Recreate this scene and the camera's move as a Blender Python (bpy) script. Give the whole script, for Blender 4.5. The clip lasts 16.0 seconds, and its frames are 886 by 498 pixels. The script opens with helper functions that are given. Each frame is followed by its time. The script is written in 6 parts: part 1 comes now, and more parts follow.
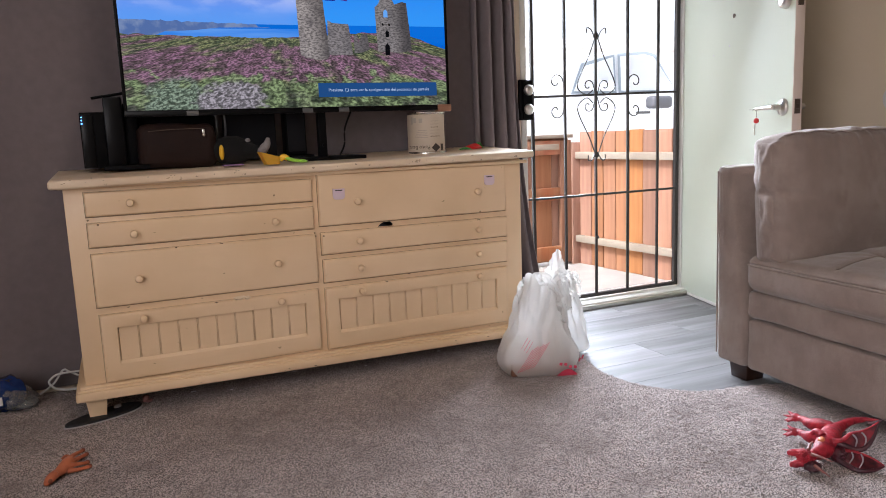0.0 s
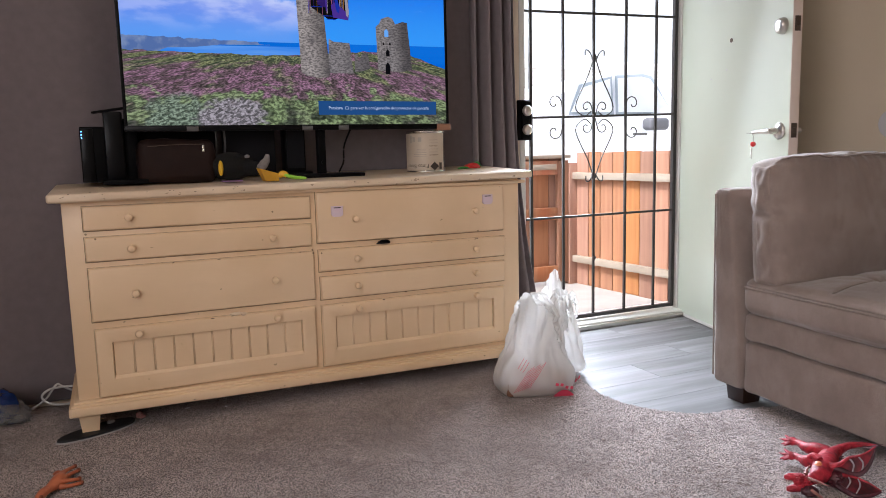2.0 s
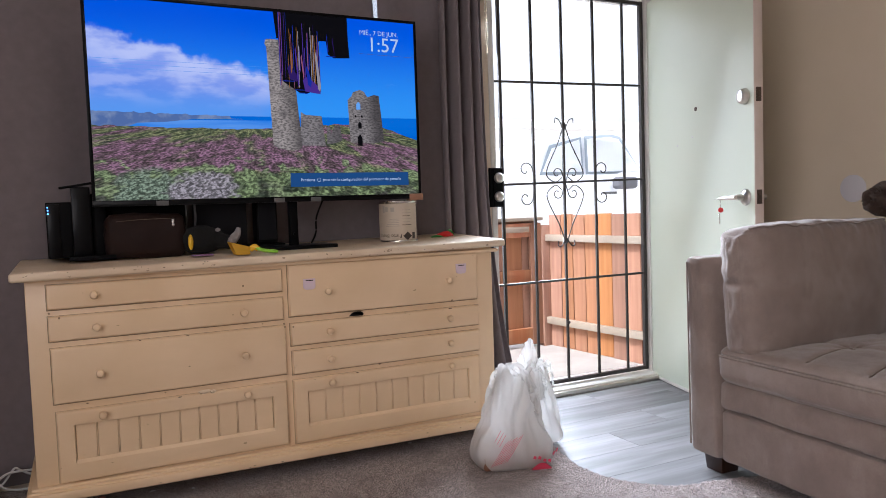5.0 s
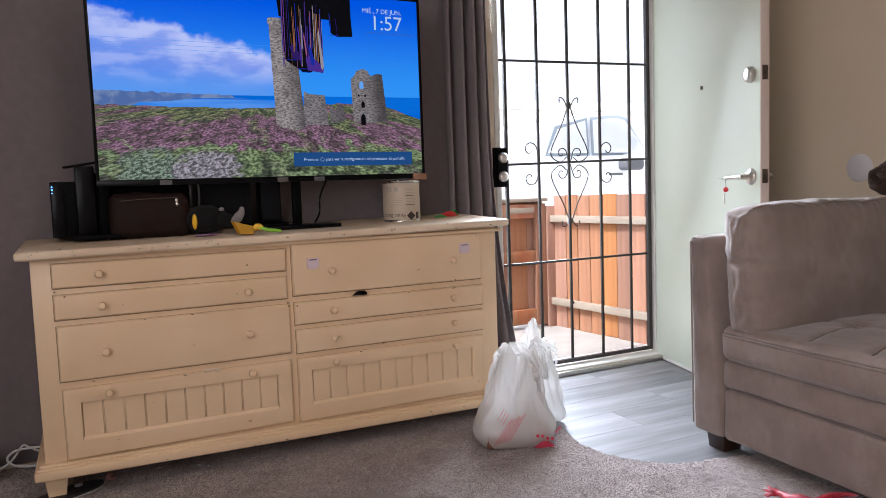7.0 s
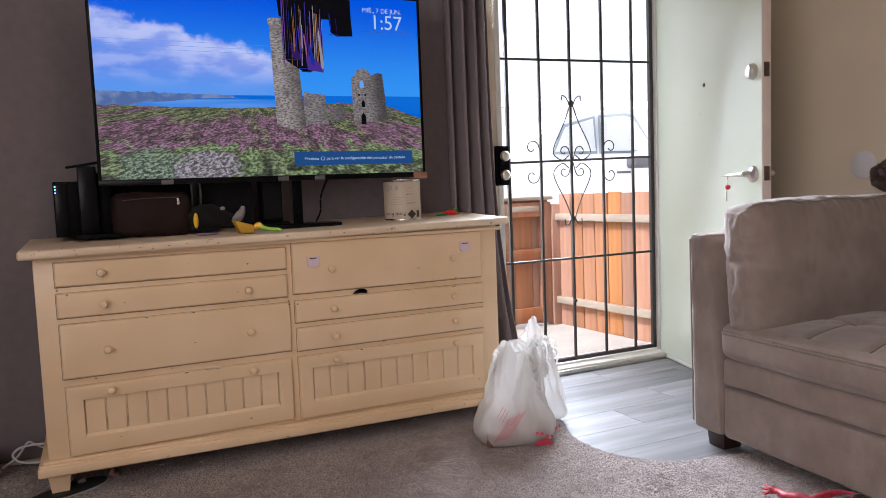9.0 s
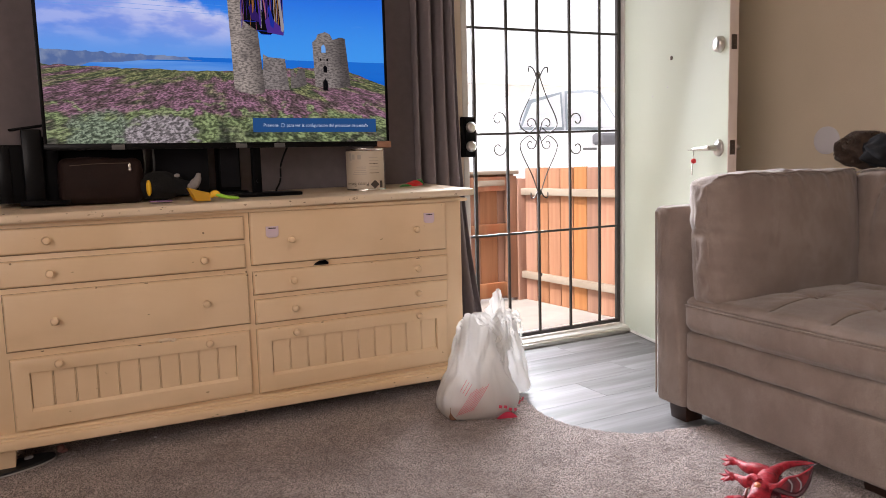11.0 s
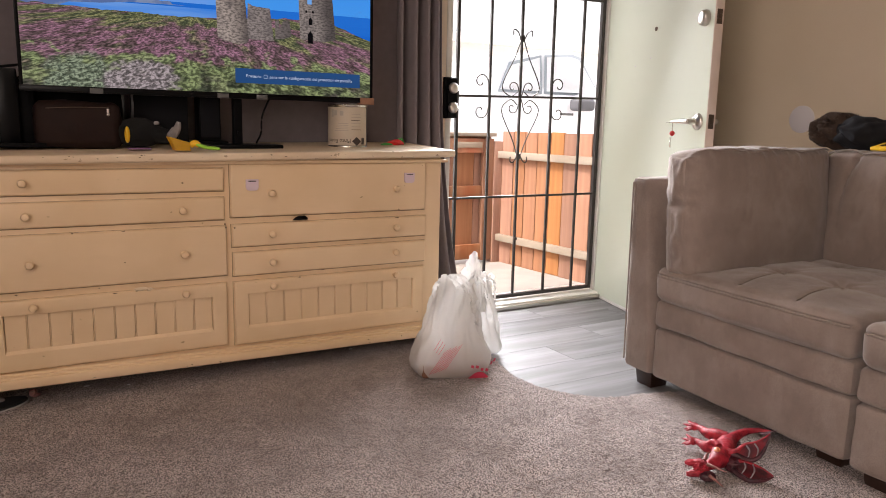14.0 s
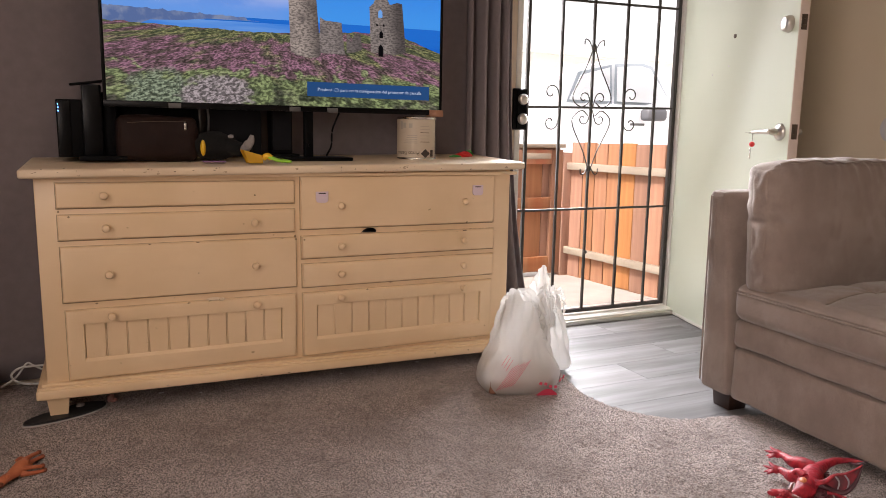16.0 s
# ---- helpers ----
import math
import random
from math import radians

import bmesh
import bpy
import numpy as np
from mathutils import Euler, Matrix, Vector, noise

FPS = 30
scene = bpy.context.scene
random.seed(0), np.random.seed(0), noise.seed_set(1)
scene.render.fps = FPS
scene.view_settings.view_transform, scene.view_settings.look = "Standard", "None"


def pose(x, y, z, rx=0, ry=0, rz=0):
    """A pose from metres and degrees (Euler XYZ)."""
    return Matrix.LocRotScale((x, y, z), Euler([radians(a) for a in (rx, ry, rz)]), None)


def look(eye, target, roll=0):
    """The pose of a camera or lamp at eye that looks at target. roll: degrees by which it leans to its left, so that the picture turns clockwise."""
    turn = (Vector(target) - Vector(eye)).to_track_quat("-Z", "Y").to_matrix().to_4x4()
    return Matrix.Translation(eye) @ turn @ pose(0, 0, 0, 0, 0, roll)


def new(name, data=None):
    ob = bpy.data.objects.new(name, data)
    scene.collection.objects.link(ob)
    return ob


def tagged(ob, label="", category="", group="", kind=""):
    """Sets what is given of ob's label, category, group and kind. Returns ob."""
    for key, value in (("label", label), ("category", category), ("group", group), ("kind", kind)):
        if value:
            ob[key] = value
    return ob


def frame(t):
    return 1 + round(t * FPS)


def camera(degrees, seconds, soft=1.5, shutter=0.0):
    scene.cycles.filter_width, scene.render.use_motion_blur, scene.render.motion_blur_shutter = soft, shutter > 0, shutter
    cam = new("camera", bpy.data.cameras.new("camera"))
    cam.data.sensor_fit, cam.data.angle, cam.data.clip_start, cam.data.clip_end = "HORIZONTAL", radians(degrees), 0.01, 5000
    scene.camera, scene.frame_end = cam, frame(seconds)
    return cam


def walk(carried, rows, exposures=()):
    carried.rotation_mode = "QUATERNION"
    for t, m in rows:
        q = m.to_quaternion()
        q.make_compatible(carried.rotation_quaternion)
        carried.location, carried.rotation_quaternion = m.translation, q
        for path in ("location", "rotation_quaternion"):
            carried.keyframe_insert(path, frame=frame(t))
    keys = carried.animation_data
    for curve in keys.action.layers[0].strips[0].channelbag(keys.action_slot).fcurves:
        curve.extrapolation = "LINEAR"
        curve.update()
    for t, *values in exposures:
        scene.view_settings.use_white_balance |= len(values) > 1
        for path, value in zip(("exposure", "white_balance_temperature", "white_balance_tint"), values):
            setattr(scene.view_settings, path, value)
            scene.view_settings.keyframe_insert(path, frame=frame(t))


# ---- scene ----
cam = camera(62.8, 16.0, 0.8)
PATH = [
    (0, (0.205, 0.262, 0.893), (1.005, 2.068, 0.581), -2.2),
    (0.5, (0.202, 0.258, 0.9), (1.001, 2.067, 0.601), -2.0),
    (1, (0.201, 0.259, 0.901), (1.003, 2.069, 0.614), -1.7),
    (1.5, (0.207, 0.262, 0.898), (1.017, 2.07, 0.619), -1.5),
    (2, (0.199, 0.264, 0.895), (1.014, 2.072, 0.632), -1.4),
    (2.5, (0.197, 0.263, 0.9), (1.02, 2.071, 0.67), -1.3),
    (3, (0.199, 0.274, 0.928), (1.034, 2.084, 0.756), -1.4),
    (3.5, (0.208, 0.275, 0.951), (1.062, 2.08, 0.835), -1.6),
    (4, (0.214, 0.28, 0.957), (1.089, 2.076, 0.864), -1.9),
    (6.5, (0.207, 0.28, 0.938), (1.098, 2.064, 0.782), -1.7),
    (7, (0.219, 0.275, 0.939), (1.09, 2.068, 0.778), -2.0),
    (7.5, (0.224, 0.275, 0.944), (1.075, 2.078, 0.785), -2.4),
    (8, (0.236, 0.257, 0.944), (1.065, 2.069, 0.785), -2.5),
    (8.5, (0.255, 0.246, 0.95), (1.084, 2.059, 0.788), -2.4),
    (9, (0.252, 0.248, 0.936), (1.096, 2.054, 0.773), -2.2),
    (11.5, (0.29, 0.334, 0.909), (1.249, 2.069, 0.649), -1.2),
    (12, (0.293, 0.379, 0.924), (1.294, 2.084, 0.624), -0.8),
    (12.5, (0.249, 0.313, 0.916), (1.27, 1.996, 0.565), -0.6),
    (13, (0.242, 0.29, 0.915), (1.274, 1.963, 0.549), -0.2),
    (13.5, (0.233, 0.286, 0.919), (1.252, 1.97, 0.564), 0.5),
    (14, (0.242, 0.292, 0.92), (1.231, 1.996, 0.579), 1.3),
    (14.5, (0.24, 0.315, 0.921), (1.18, 2.05, 0.594), 1.6),
    (15, (0.241, 0.322, 0.926), (1.136, 2.081, 0.605), 1.6),
    (15.5, (0.248, 0.318, 0.928), (1.104, 2.097, 0.609), 1.3),
    (16, (0.249, 0.326, 0.924), (1.08, 2.118, 0.608), 1.0),
]
walk(cam, [(t, look(eye, target, roll)) for t, eye, target, roll in PATH], [(0.0, 1.15, 5950, 13), (2.3, 1.15, 5950, 13), (3.6, 1.07, 5800, 13), (8.9, 1.07, 5950, 14), (11.8, 1.1, 6700, 17), (16.0, 1.1, 6800, 17)])

# ---------- light ----------
world = bpy.data.worlds.new("world")
scene.world = world
world.use_nodes = True
wn = world.node_tree.nodes
sky = wn.new("ShaderNodeTexSky")
sky.sky_type = "NISHITA"
sky.sun_disc = False
sky.sun_elevation = radians(55)
sky.sun_rotation = radians(263)
sky.air_density, sky.dust_density, sky.ozone_density = 1.0, 5.0, 0.4
wn["Background"].inputs["Strength"].default_value = 0.15
haze = wn.new("ShaderNodeHueSaturation")
haze.inputs["Saturation"].default_value, haze.inputs["Value"].default_value = 0.16, 1.3
world.node_tree.links.new(sky.outputs[0], haze.inputs["Color"])
world.node_tree.links.new(haze.outputs[0], wn["Background"].inputs["Color"])

sun = new("sun", bpy.data.lights.new("sun", "SUN"))
sun.data.energy, sun.data.angle, sun.data.color = 1.75, radians(0.5), (1, 0.95, 0.88)
sun.matrix_basis = look((-7.5, -0.9, 10.7), (0, 0, 0))

def window_light(name, eye, target, w, h, power, color):
    la = new(name, bpy.data.lights.new(name, "AREA"))
    la.data.shape, la.data.size, la.data.size_y = "RECTANGLE", w, h
    la.data.energy, la.data.color = power, color
    la.matrix_basis = look(eye, target)
    return la

# added fill from an unseen west opening, sky light through the entrance, inferred ceiling lamp
window_light("west_fill_light", (-1.27, -0.1, 1.45), (1.9, 1.8, 0.5), 1.9, 1.25, 15.5, (1.0, 0.905, 0.825))
window_light("door_light", (2.33, 3.50, 1.2), (1.55, 1.1, 0.0), 0.55, 1.5, 19.0, (0.90, 0.95, 1.0)).data.spread = radians(92)
lamp = new("ceiling_lamp_light", bpy.data.lights.new("ceiling_lamp_light", "AREA"))
lamp.data.shape, lamp.data.size, lamp.data.energy, lamp.data.color = "DISK", 0.34, 2.6, (1.0, 0.79, 0.60)
lamp.matrix_basis = look((0.75, 1.25, 2.36), (0.75, 1.25, 0))

# ---------- helpers ----------
WORLD = {}

def thing(name, x=0, y=0, z=0, rz=0, label="", category="", group="", kind="", rx=0, ry=0):
    ob = new(name)
    ob.empty_display_size = 0.05
    ob.matrix_basis = pose(x, y, z, rx, ry, rz)
    WORLD[ob] = pose(x, y, z, rx, ry, rz)
    return tagged(ob, label, category, group, kind)

def part(name, bm, material, parent=None, label="", local=False, smooth=True, kind=""):
    """One mesh object from bm, given in world places (or the thing's own, if local), under a thing or a part."""
    base = WORLD.get(parent, Matrix.Identity(4)) if parent else Matrix.Identity(4)
    if not local:
        bm.transform(base.inverted())
    me = bpy.data.meshes.new(name)
    bmesh.ops.recalc_face_normals(bm, faces=bm.faces)
    for f in bm.faces:
        f.smooth = smooth and not all(e.is_manifold and e.calc_face_angle(0) > radians(14) for e in f.edges)
    bm.to_mesh(me)
    bm.free()
    for m in (material if isinstance(material, (list, tuple)) else [material]):
        me.materials.append(m)
    if smooth:
        me.set_sharp_from_angle(angle=radians(38))
    ob = new(name, me)
    if parent:
        ob.parent = parent
        WORLD[ob] = base
    return tagged(ob, label, kind=kind)

def single(name, bm, material, label, category, kind="", group="", smooth=True):
    """A thing made of one mesh."""
    ob = part(name, bm, material, smooth=smooth)
    return tagged(ob, label, category, group, kind)

def merge(bm, other):
    me = bpy.data.meshes.new("tmp")
    other.to_mesh(me)
    other.free()
    bm.from_mesh(me)
    bpy.data.meshes.remove(me)
    return bm

def box(x0, x1, y0, y1, z0, z1, bevel=0.0, seg=2, bm=None):
    b = bmesh.new()
    bmesh.ops.create_cube(b, size=1)
    bmesh.ops.scale(b, vec=(x1 - x0, y1 - y0, z1 - z0), verts=b.verts)
    bmesh.ops.translate(b, vec=((x0 + x1) / 2, (y0 + y1) / 2, (z0 + z1) / 2), verts=b.verts)
    if bevel:
        bmesh.ops.bevel(b, geom=b.edges[:], offset=bevel, segments=seg, profile=0.5, affect="EDGES", clamp_overlap=True)
    return merge(bm, b) if bm else b

def lathe(profile, x=0, y=0, z=0, n=24, bm=None, axis="z"):
    """A turned form: profile of (radius, height)."""
    b = bmesh.new()
    rings = []
    for r, h in profile:
        rings.append([b.verts.new((max(r, 1e-4) * math.cos(2 * math.pi * i / n), max(r, 1e-4) * math.sin(2 * math.pi * i / n), h)) for i in range(n)])
    for a, c in zip(rings, rings[1:]):
        for i in range(n):
            b.faces.new((a[i], a[(i + 1) % n], c[(i + 1) % n], c[i]))
    b.faces.new(rings[0][::-1])
    b.faces.new(rings[-1])
    if axis == "-y":
        b.transform(Matrix.Rotation(radians(90), 4, "X"))
    if axis == "-x":
        b.transform(Matrix.Rotation(radians(-90), 4, "Y"))
    if axis == "x":
        b.transform(Matrix.Rotation(radians(90), 4, "Y"))
    bmesh.ops.translate(b, vec=(x, y, z), verts=b.verts)
    return merge(bm, b) if bm else b

def smooth_path(pts, n=6):
    """Catmull-Rom through pts (tuples of any length)."""
    out = []
    P = [np.array(p, float) for p in pts]
    P = [2 * P[0] - P[1]] + P + [2 * P[-1] - P[-2]]
    for i in range(1, len(P) - 2):
        for k in range(n):
            t = k / n
            a, b, c, d = P[i - 1], P[i], P[i + 1], P[i + 2]
            out.append(0.5 * (2 * b + (c - a) * t + (2 * a - 5 * b + 4 * c - d) * t * t + (3 * b - a - 3 * c + d) * t ** 3))
    out.append(P[-2])
    return out

def tube(pts, n=8, step=6, bm=None, flat=1.0):
    """A tapered tube through (x, y, z, radius) points."""
    q = smooth_path(pts, step)
    b = bmesh.new()
    rings = []
    up = Vector((0, 0, 1))
    for i, p in enumerate(q):
        a, c = q[max(i - 1, 0)], q[min(i + 1, len(q) - 1)]
        d = Vector(c[:3] - a[:3]).normalized()
        s = d.cross(up)
        if s.length < 0.15:
            s = d.cross(Vector((1, 0, 0)))
        s.normalize()
        u = s.cross(d)
        r = max(float(p[3]), 1e-4)
        rings.append([b.verts.new(Vector(p[:3]) + r * (math.cos(2 * math.pi * k / n) * s + flat * math.sin(2 * math.pi * k / n) * u)) for k in range(n)])
    for a, c in zip(rings, rings[1:]):
        for k in range(n):
            b.faces.new((a[k], a[(k + 1) % n], c[(k + 1) % n], c[k]))
    b.faces.new(rings[0][::-1])
    b.faces.new(rings[-1])
    return merge(bm, b) if bm else b

def ball(x, y, z, rx, ry, rz, n=2, bm=None, rough=0.0, freq=20):
    b = bmesh.new()
    bmesh.ops.create_icosphere(b, subdivisions=n, radius=1)
    for v in b.verts:
        k = 1 + rough * noise.noise(v.co * freq * 0.1 + Vector((x, y, z)) * 7)
        v.co = Vector((x + v.co.x * rx * k, y + v.co.y * ry * k, z + v.co.z * rz * k))
    return merge(bm, b) if bm else b

def cushion(x0, x1, y0, y1, z0, z1, r, puff=(0, 0, 0), cuts=22, wrinkle=0.004, freq=9.0, seed=0.0, dimples=()):
    """A stuffed block: rounded edges, swelling faces, soft creases."""
    b = bmesh.new()
    bmesh.ops.create_cube(b, size=2)
    bmesh.ops.subdivide_edges(b, edges=b.edges[:], cuts=cuts, use_grid_fill=True)
    h = Vector(((x1 - x0) / 2, (y1 - y0) / 2, (z1 - z0) / 2))
    c = Vector(((x1 + x0) / 2, (y1 + y0) / 2, (z1 + z0) / 2))
    for v in b.verts:
        u = v.co.copy()
        p = Vector((u.x * h.x, u.y * h.y, u.z * h.z))
        inner = Vector([max(-(h[i] - r), min(h[i] - r, p[i])) for i in range(3)])
        d = p - inner
        if d.length > 1e-6:
            p = inner + d.normalized() * r
        for i in range(3):
            j, k = (i + 1) % 3, (i + 2) % 3
            if puff[i]:
                p[i] += puff[i] * u[i] * (1 - u[j] ** 2) * (1 - u[k] ** 2)
        q = p * freq + Vector((seed, seed * 1.7, 0))
        w = noise.fractal(q, 0.9, 2.1, 3) * wrinkle
        if d.length > 1e-6:
            p += d.normalized() * w
        for (dx, dy, dr, dd) in dimples:
            if u.z > 0.5:
                p.z -= dd * math.exp(-((p.x + c.x - dx) ** 2 + (p.y + c.y - dy) ** 2) / (dr * dr))
        v.co = p + c
    return b

def ribbon(pts, width, thick, axis=(0, 0, 1), bm=None, step=6):
    """A flat band through (x, y, z) points, its width along axis."""
    q = smooth_path(pts, step)
    b = bmesh.new()
    ax = Vector(axis).normalized()
    rings = []
    for i, p in enumerate(q):
        d = Vector(q[min(i + 1, len(q) - 1)] - q[max(i - 1, 0)]).normalized()
        nrm = d.cross(ax).normalized()
        o = Vector(p)
        rings.append([b.verts.new(o + sx * ax * width / 2 + sn * nrm * thick / 2) for sx, sn in ((-1, -1), (1, -1), (1, 1), (-1, 1))])
    for a, c in zip(rings, rings[1:]):
        for k in range(4):
            b.faces.new((a[k], a[(k + 1) % 4], c[(k + 1) % 4], c[k]))
    b.faces.new(rings[0][::-1])
    b.faces.new(rings[-1])
    return merge(bm, b) if bm else b

# ---------- materials ----------
def material(name, color, rough=0.6, color2=None, scale=8.0, detail=6.0, mix=0.5, bump=0.0, bump_scale=120.0, metal=0.0,
             color3=None, scale3=1.5, stretch=(1, 1, 1), sheen=0.0, transmission=0.0, spread=0.0, spec=0.5, by_piece=0.0):
    m = bpy.data.materials.new(name)
    m.use_nodes = True
    nt = m.node_tree
    nd, ln = nt.nodes, nt.links
    p = nd["Principled BSDF"]
    p.inputs["Roughness"].default_value = rough
    p.inputs["Metallic"].default_value = metal
    p.inputs["Sheen Weight"].default_value = sheen
    p.inputs["Transmission Weight"].default_value = transmission
    p.inputs["Specular IOR Level"].default_value = spec
    tc = nd.new("ShaderNodeTexCoord")
    mp = nd.new("ShaderNodeMapping")
    mp.inputs["Scale"].default_value = stretch
    ln.new(tc.outputs["Object"], mp.inputs["Vector"])
    col = None
    def noise_mix(a, b, sc, lo, hi):
        t = nd.new("ShaderNodeTexNoise")
        t.inputs["Scale"].default_value = sc
        t.inputs["Detail"].default_value = detail
        ln.new(mp.outputs[0], t.inputs["Vector"])
        r = nd.new("ShaderNodeMapRange")
        r.inputs["From Min"].default_value, r.inputs["From Max"].default_value = lo, hi
        ln.new(t.outputs["Fac"], r.inputs["Value"])
        x = nd.new("ShaderNodeMix")
        x.data_type = "RGBA"
        ln.new(r.outputs[0], x.inputs["Factor"])
        for s, v in (("A", a), ("B", b)):
            i = [k for k in x.inputs if k.name == s and k.type == "RGBA"][0]
            if isinstance(v, tuple):
                i.default_value = (*v, 1)
            else:
                ln.new(v, i)
        return [o for o in x.outputs if o.type == "RGBA"][0], t
    if color2:
        col, tex = noise_mix(color, color2, scale, 0.5 - mix / 2, 0.5 + mix / 2)
    if color3:
        col, tex = noise_mix(col or color, color3, scale3, 0.55, 0.85)
    if by_piece:
        oi = nd.new("ShaderNodeObjectInfo")
        hs = nd.new("ShaderNodeHueSaturation")
        mr = nd.new("ShaderNodeMapRange")
        mr.inputs["To Min"].default_value, mr.inputs["To Max"].default_value = 1 - by_piece, 1 + by_piece
        ln.new(oi.outputs["Random"], mr.inputs["Value"])
        ln.new(mr.outputs[0], hs.inputs["Value"])
        many = nd.new("ShaderNodeMath")
        many.operation = "MULTIPLY"
        many.inputs[1].default_value = 7.3
        fr_ = nd.new("ShaderNodeMath")
        fr_.operation = "FRACT"
        hr, sr = nd.new("ShaderNodeMapRange"), nd.new("ShaderNodeMapRange")
        hr.inputs["To Min"].default_value, hr.inputs["To Max"].default_value = 0.5 - 0.03 * by_piece, 0.5 + 0.015 * by_piece
        sr.inputs["To Min"].default_value, sr.inputs["To Max"].default_value = 1 - 0.9 * by_piece, 1 + 0.5 * by_piece
        ln.new(oi.outputs["Random"], many.inputs[0])
        ln.new(many.outputs[0], fr_.inputs[0])
        for r_, k_ in ((hr, "Hue"), (sr, "Saturation")):
            ln.new(fr_.outputs[0], r_.inputs["Value"])
            ln.new(r_.outputs[0], hs.inputs[k_])
        if col:
            ln.new(col, hs.inputs["Color"])
        else:
            hs.inputs["Color"].default_value = (*color, 1)
        col = hs.outputs[0]
    if col:
        ln.new(col, p.inputs["Base Color"])
    else:
        p.inputs["Base Color"].default_value = (*color, 1)
    if bump:
        t = nd.new("ShaderNodeTexNoise")
        t.inputs["Scale"].default_value = bump_scale
        t.inputs["Detail"].default_value = 4
        ln.new(mp.outputs[0], t.inputs["Vector"])
        b = nd.new("ShaderNodeBump")
        b.inputs["Strength"].default_value = bump
        b.inputs["Distance"].default_value = 0.004
        ln.new(t.outputs["Fac"], b.inputs["Height"])
        ln.new(b.outputs[0], p.inputs["Normal"])
    if spread:
        p.inputs["Subsurface Weight"].default_value = spread
        p.inputs["Subsurface Radius"].default_value = (0.02, 0.02, 0.02)
    return m

def glow(name, color, strength, color2=None, scale=8.0, lo=0.4, hi=0.6, color3=None, scale3=30.0, stretch=(1, 1, 1), detail=8.0, soft=0.35):
    """A lit patch of the television's picture."""
    m = bpy.data.materials.new(name)
    m.use_nodes = True
    nt = m.node_tree
    nd, ln = nt.nodes, nt.links
    p = nd["Principled BSDF"]
    p.inputs["Base Color"].default_value = (0.002, 0.002, 0.002, 1)
    p.inputs["Roughness"].default_value = soft
    p.inputs["Specular IOR Level"].default_value = 0.03
    p.inputs["Emission Strength"].default_value = strength
    tc = nd.new("ShaderNodeTexCoord")
    mp = nd.new("ShaderNodeMapping")
    mp.inputs["Scale"].default_value = stretch
    ln.new(tc.outputs["Object"], mp.inputs["Vector"])
    col = None
    for c, s, a, b in ((color2, scale, lo, hi), (color3, scale3, 0.52, 0.62)):
        if not c:
            continue
        t = nd.new("ShaderNodeTexNoise")
        t.inputs["Scale"].default_value, t.inputs["Detail"].default_value = s, detail
        ln.new(mp.outputs[0], t.inputs["Vector"])
        r = nd.new("ShaderNodeMapRange")
        r.inputs["From Min"].default_value, r.inputs["From Max"].default_value = a, b
        ln.new(t.outputs["Fac"], r.inputs["Value"])
        x = nd.new("ShaderNodeMix")
        x.data_type = "RGBA"
        ln.new(r.outputs[0], x.inputs["Factor"])
        ia = [k for k in x.inputs if k.name == "A" and k.type == "RGBA"][0]
        ib = [k for k in x.inputs if k.name == "B" and k.type == "RGBA"][0]
        if col:
            ln.new(col, ia)
        else:
            ia.default_value = (*color, 1)
        ib.default_value = (*c, 1)
        col = [o for o in x.outputs if o.type == "RGBA"][0]
    if col:
        ln.new(col, p.inputs["Emission Color"])
    else:
        p.inputs["Emission Color"].default_value = (*color, 1)
    return m

def node_kit(name, rough=0.6):
    """A new node material and short ways to noise, blends and ranges in object space."""
    m = bpy.data.materials.new(name)
    m.use_nodes = True
    nd, ln = m.node_tree.nodes, m.node_tree.links
    p = nd["Principled BSDF"]
    p.inputs["Roughness"].default_value = rough
    tc = nd.new("ShaderNodeTexCoord")
    def grain(scale, detail=5.0, stretch=(1, 1, 1), shift=0.0):
        mp, t = nd.new("ShaderNodeMapping"), nd.new("ShaderNodeTexNoise")
        mp.inputs["Scale"].default_value = stretch
        mp.inputs["Location"].default_value = (shift, shift * 0.7, shift * 1.3)
        ln.new(tc.outputs["Object"], mp.inputs["Vector"])
        ln.new(mp.outputs[0], t.inputs["Vector"])
        t.inputs["Scale"].default_value, t.inputs["Detail"].default_value = scale, detail
        return t.outputs["Fac"]
    def ramp(x, lo, hi, a=0.0, b=1.0):
        r = nd.new("ShaderNodeMapRange")
        for k, v in (("From Min", lo), ("From Max", hi), ("To Min", a), ("To Max", b)):
            r.inputs[k].default_value = v
        ln.new(x, r.inputs["Value"])
        return r.outputs[0]
    def blend(f, a, b, mode="MIX"):
        x = nd.new("ShaderNodeMix")
        x.data_type, x.blend_type = "RGBA", mode
        if isinstance(f, float):
            x.inputs["Factor"].default_value = f
        else:
            ln.new(f, x.inputs["Factor"])
        for s, v in (("A", a), ("B", b)):
            i = [k for k in x.inputs if k.name == s and k.type == "RGBA"][0]
            if isinstance(v, tuple):
                i.default_value = (*v, 1)
            else:
                ln.new(v, i)
        return [o for o in x.outputs if o.type == "RGBA"][0]
    def relief(layers):
        last = None
        for height, strength, depth in layers:
            b = nd.new("ShaderNodeBump")
            b.inputs["Strength"].default_value, b.inputs["Distance"].default_value = strength, depth
            ln.new(height, b.inputs["Height"])
            if last:
                ln.new(last, b.inputs["Normal"])
            last = b.outputs[0]
        ln.new(last, p.inputs["Normal"])
    return m, p, ln, grain, ramp, blend, relief

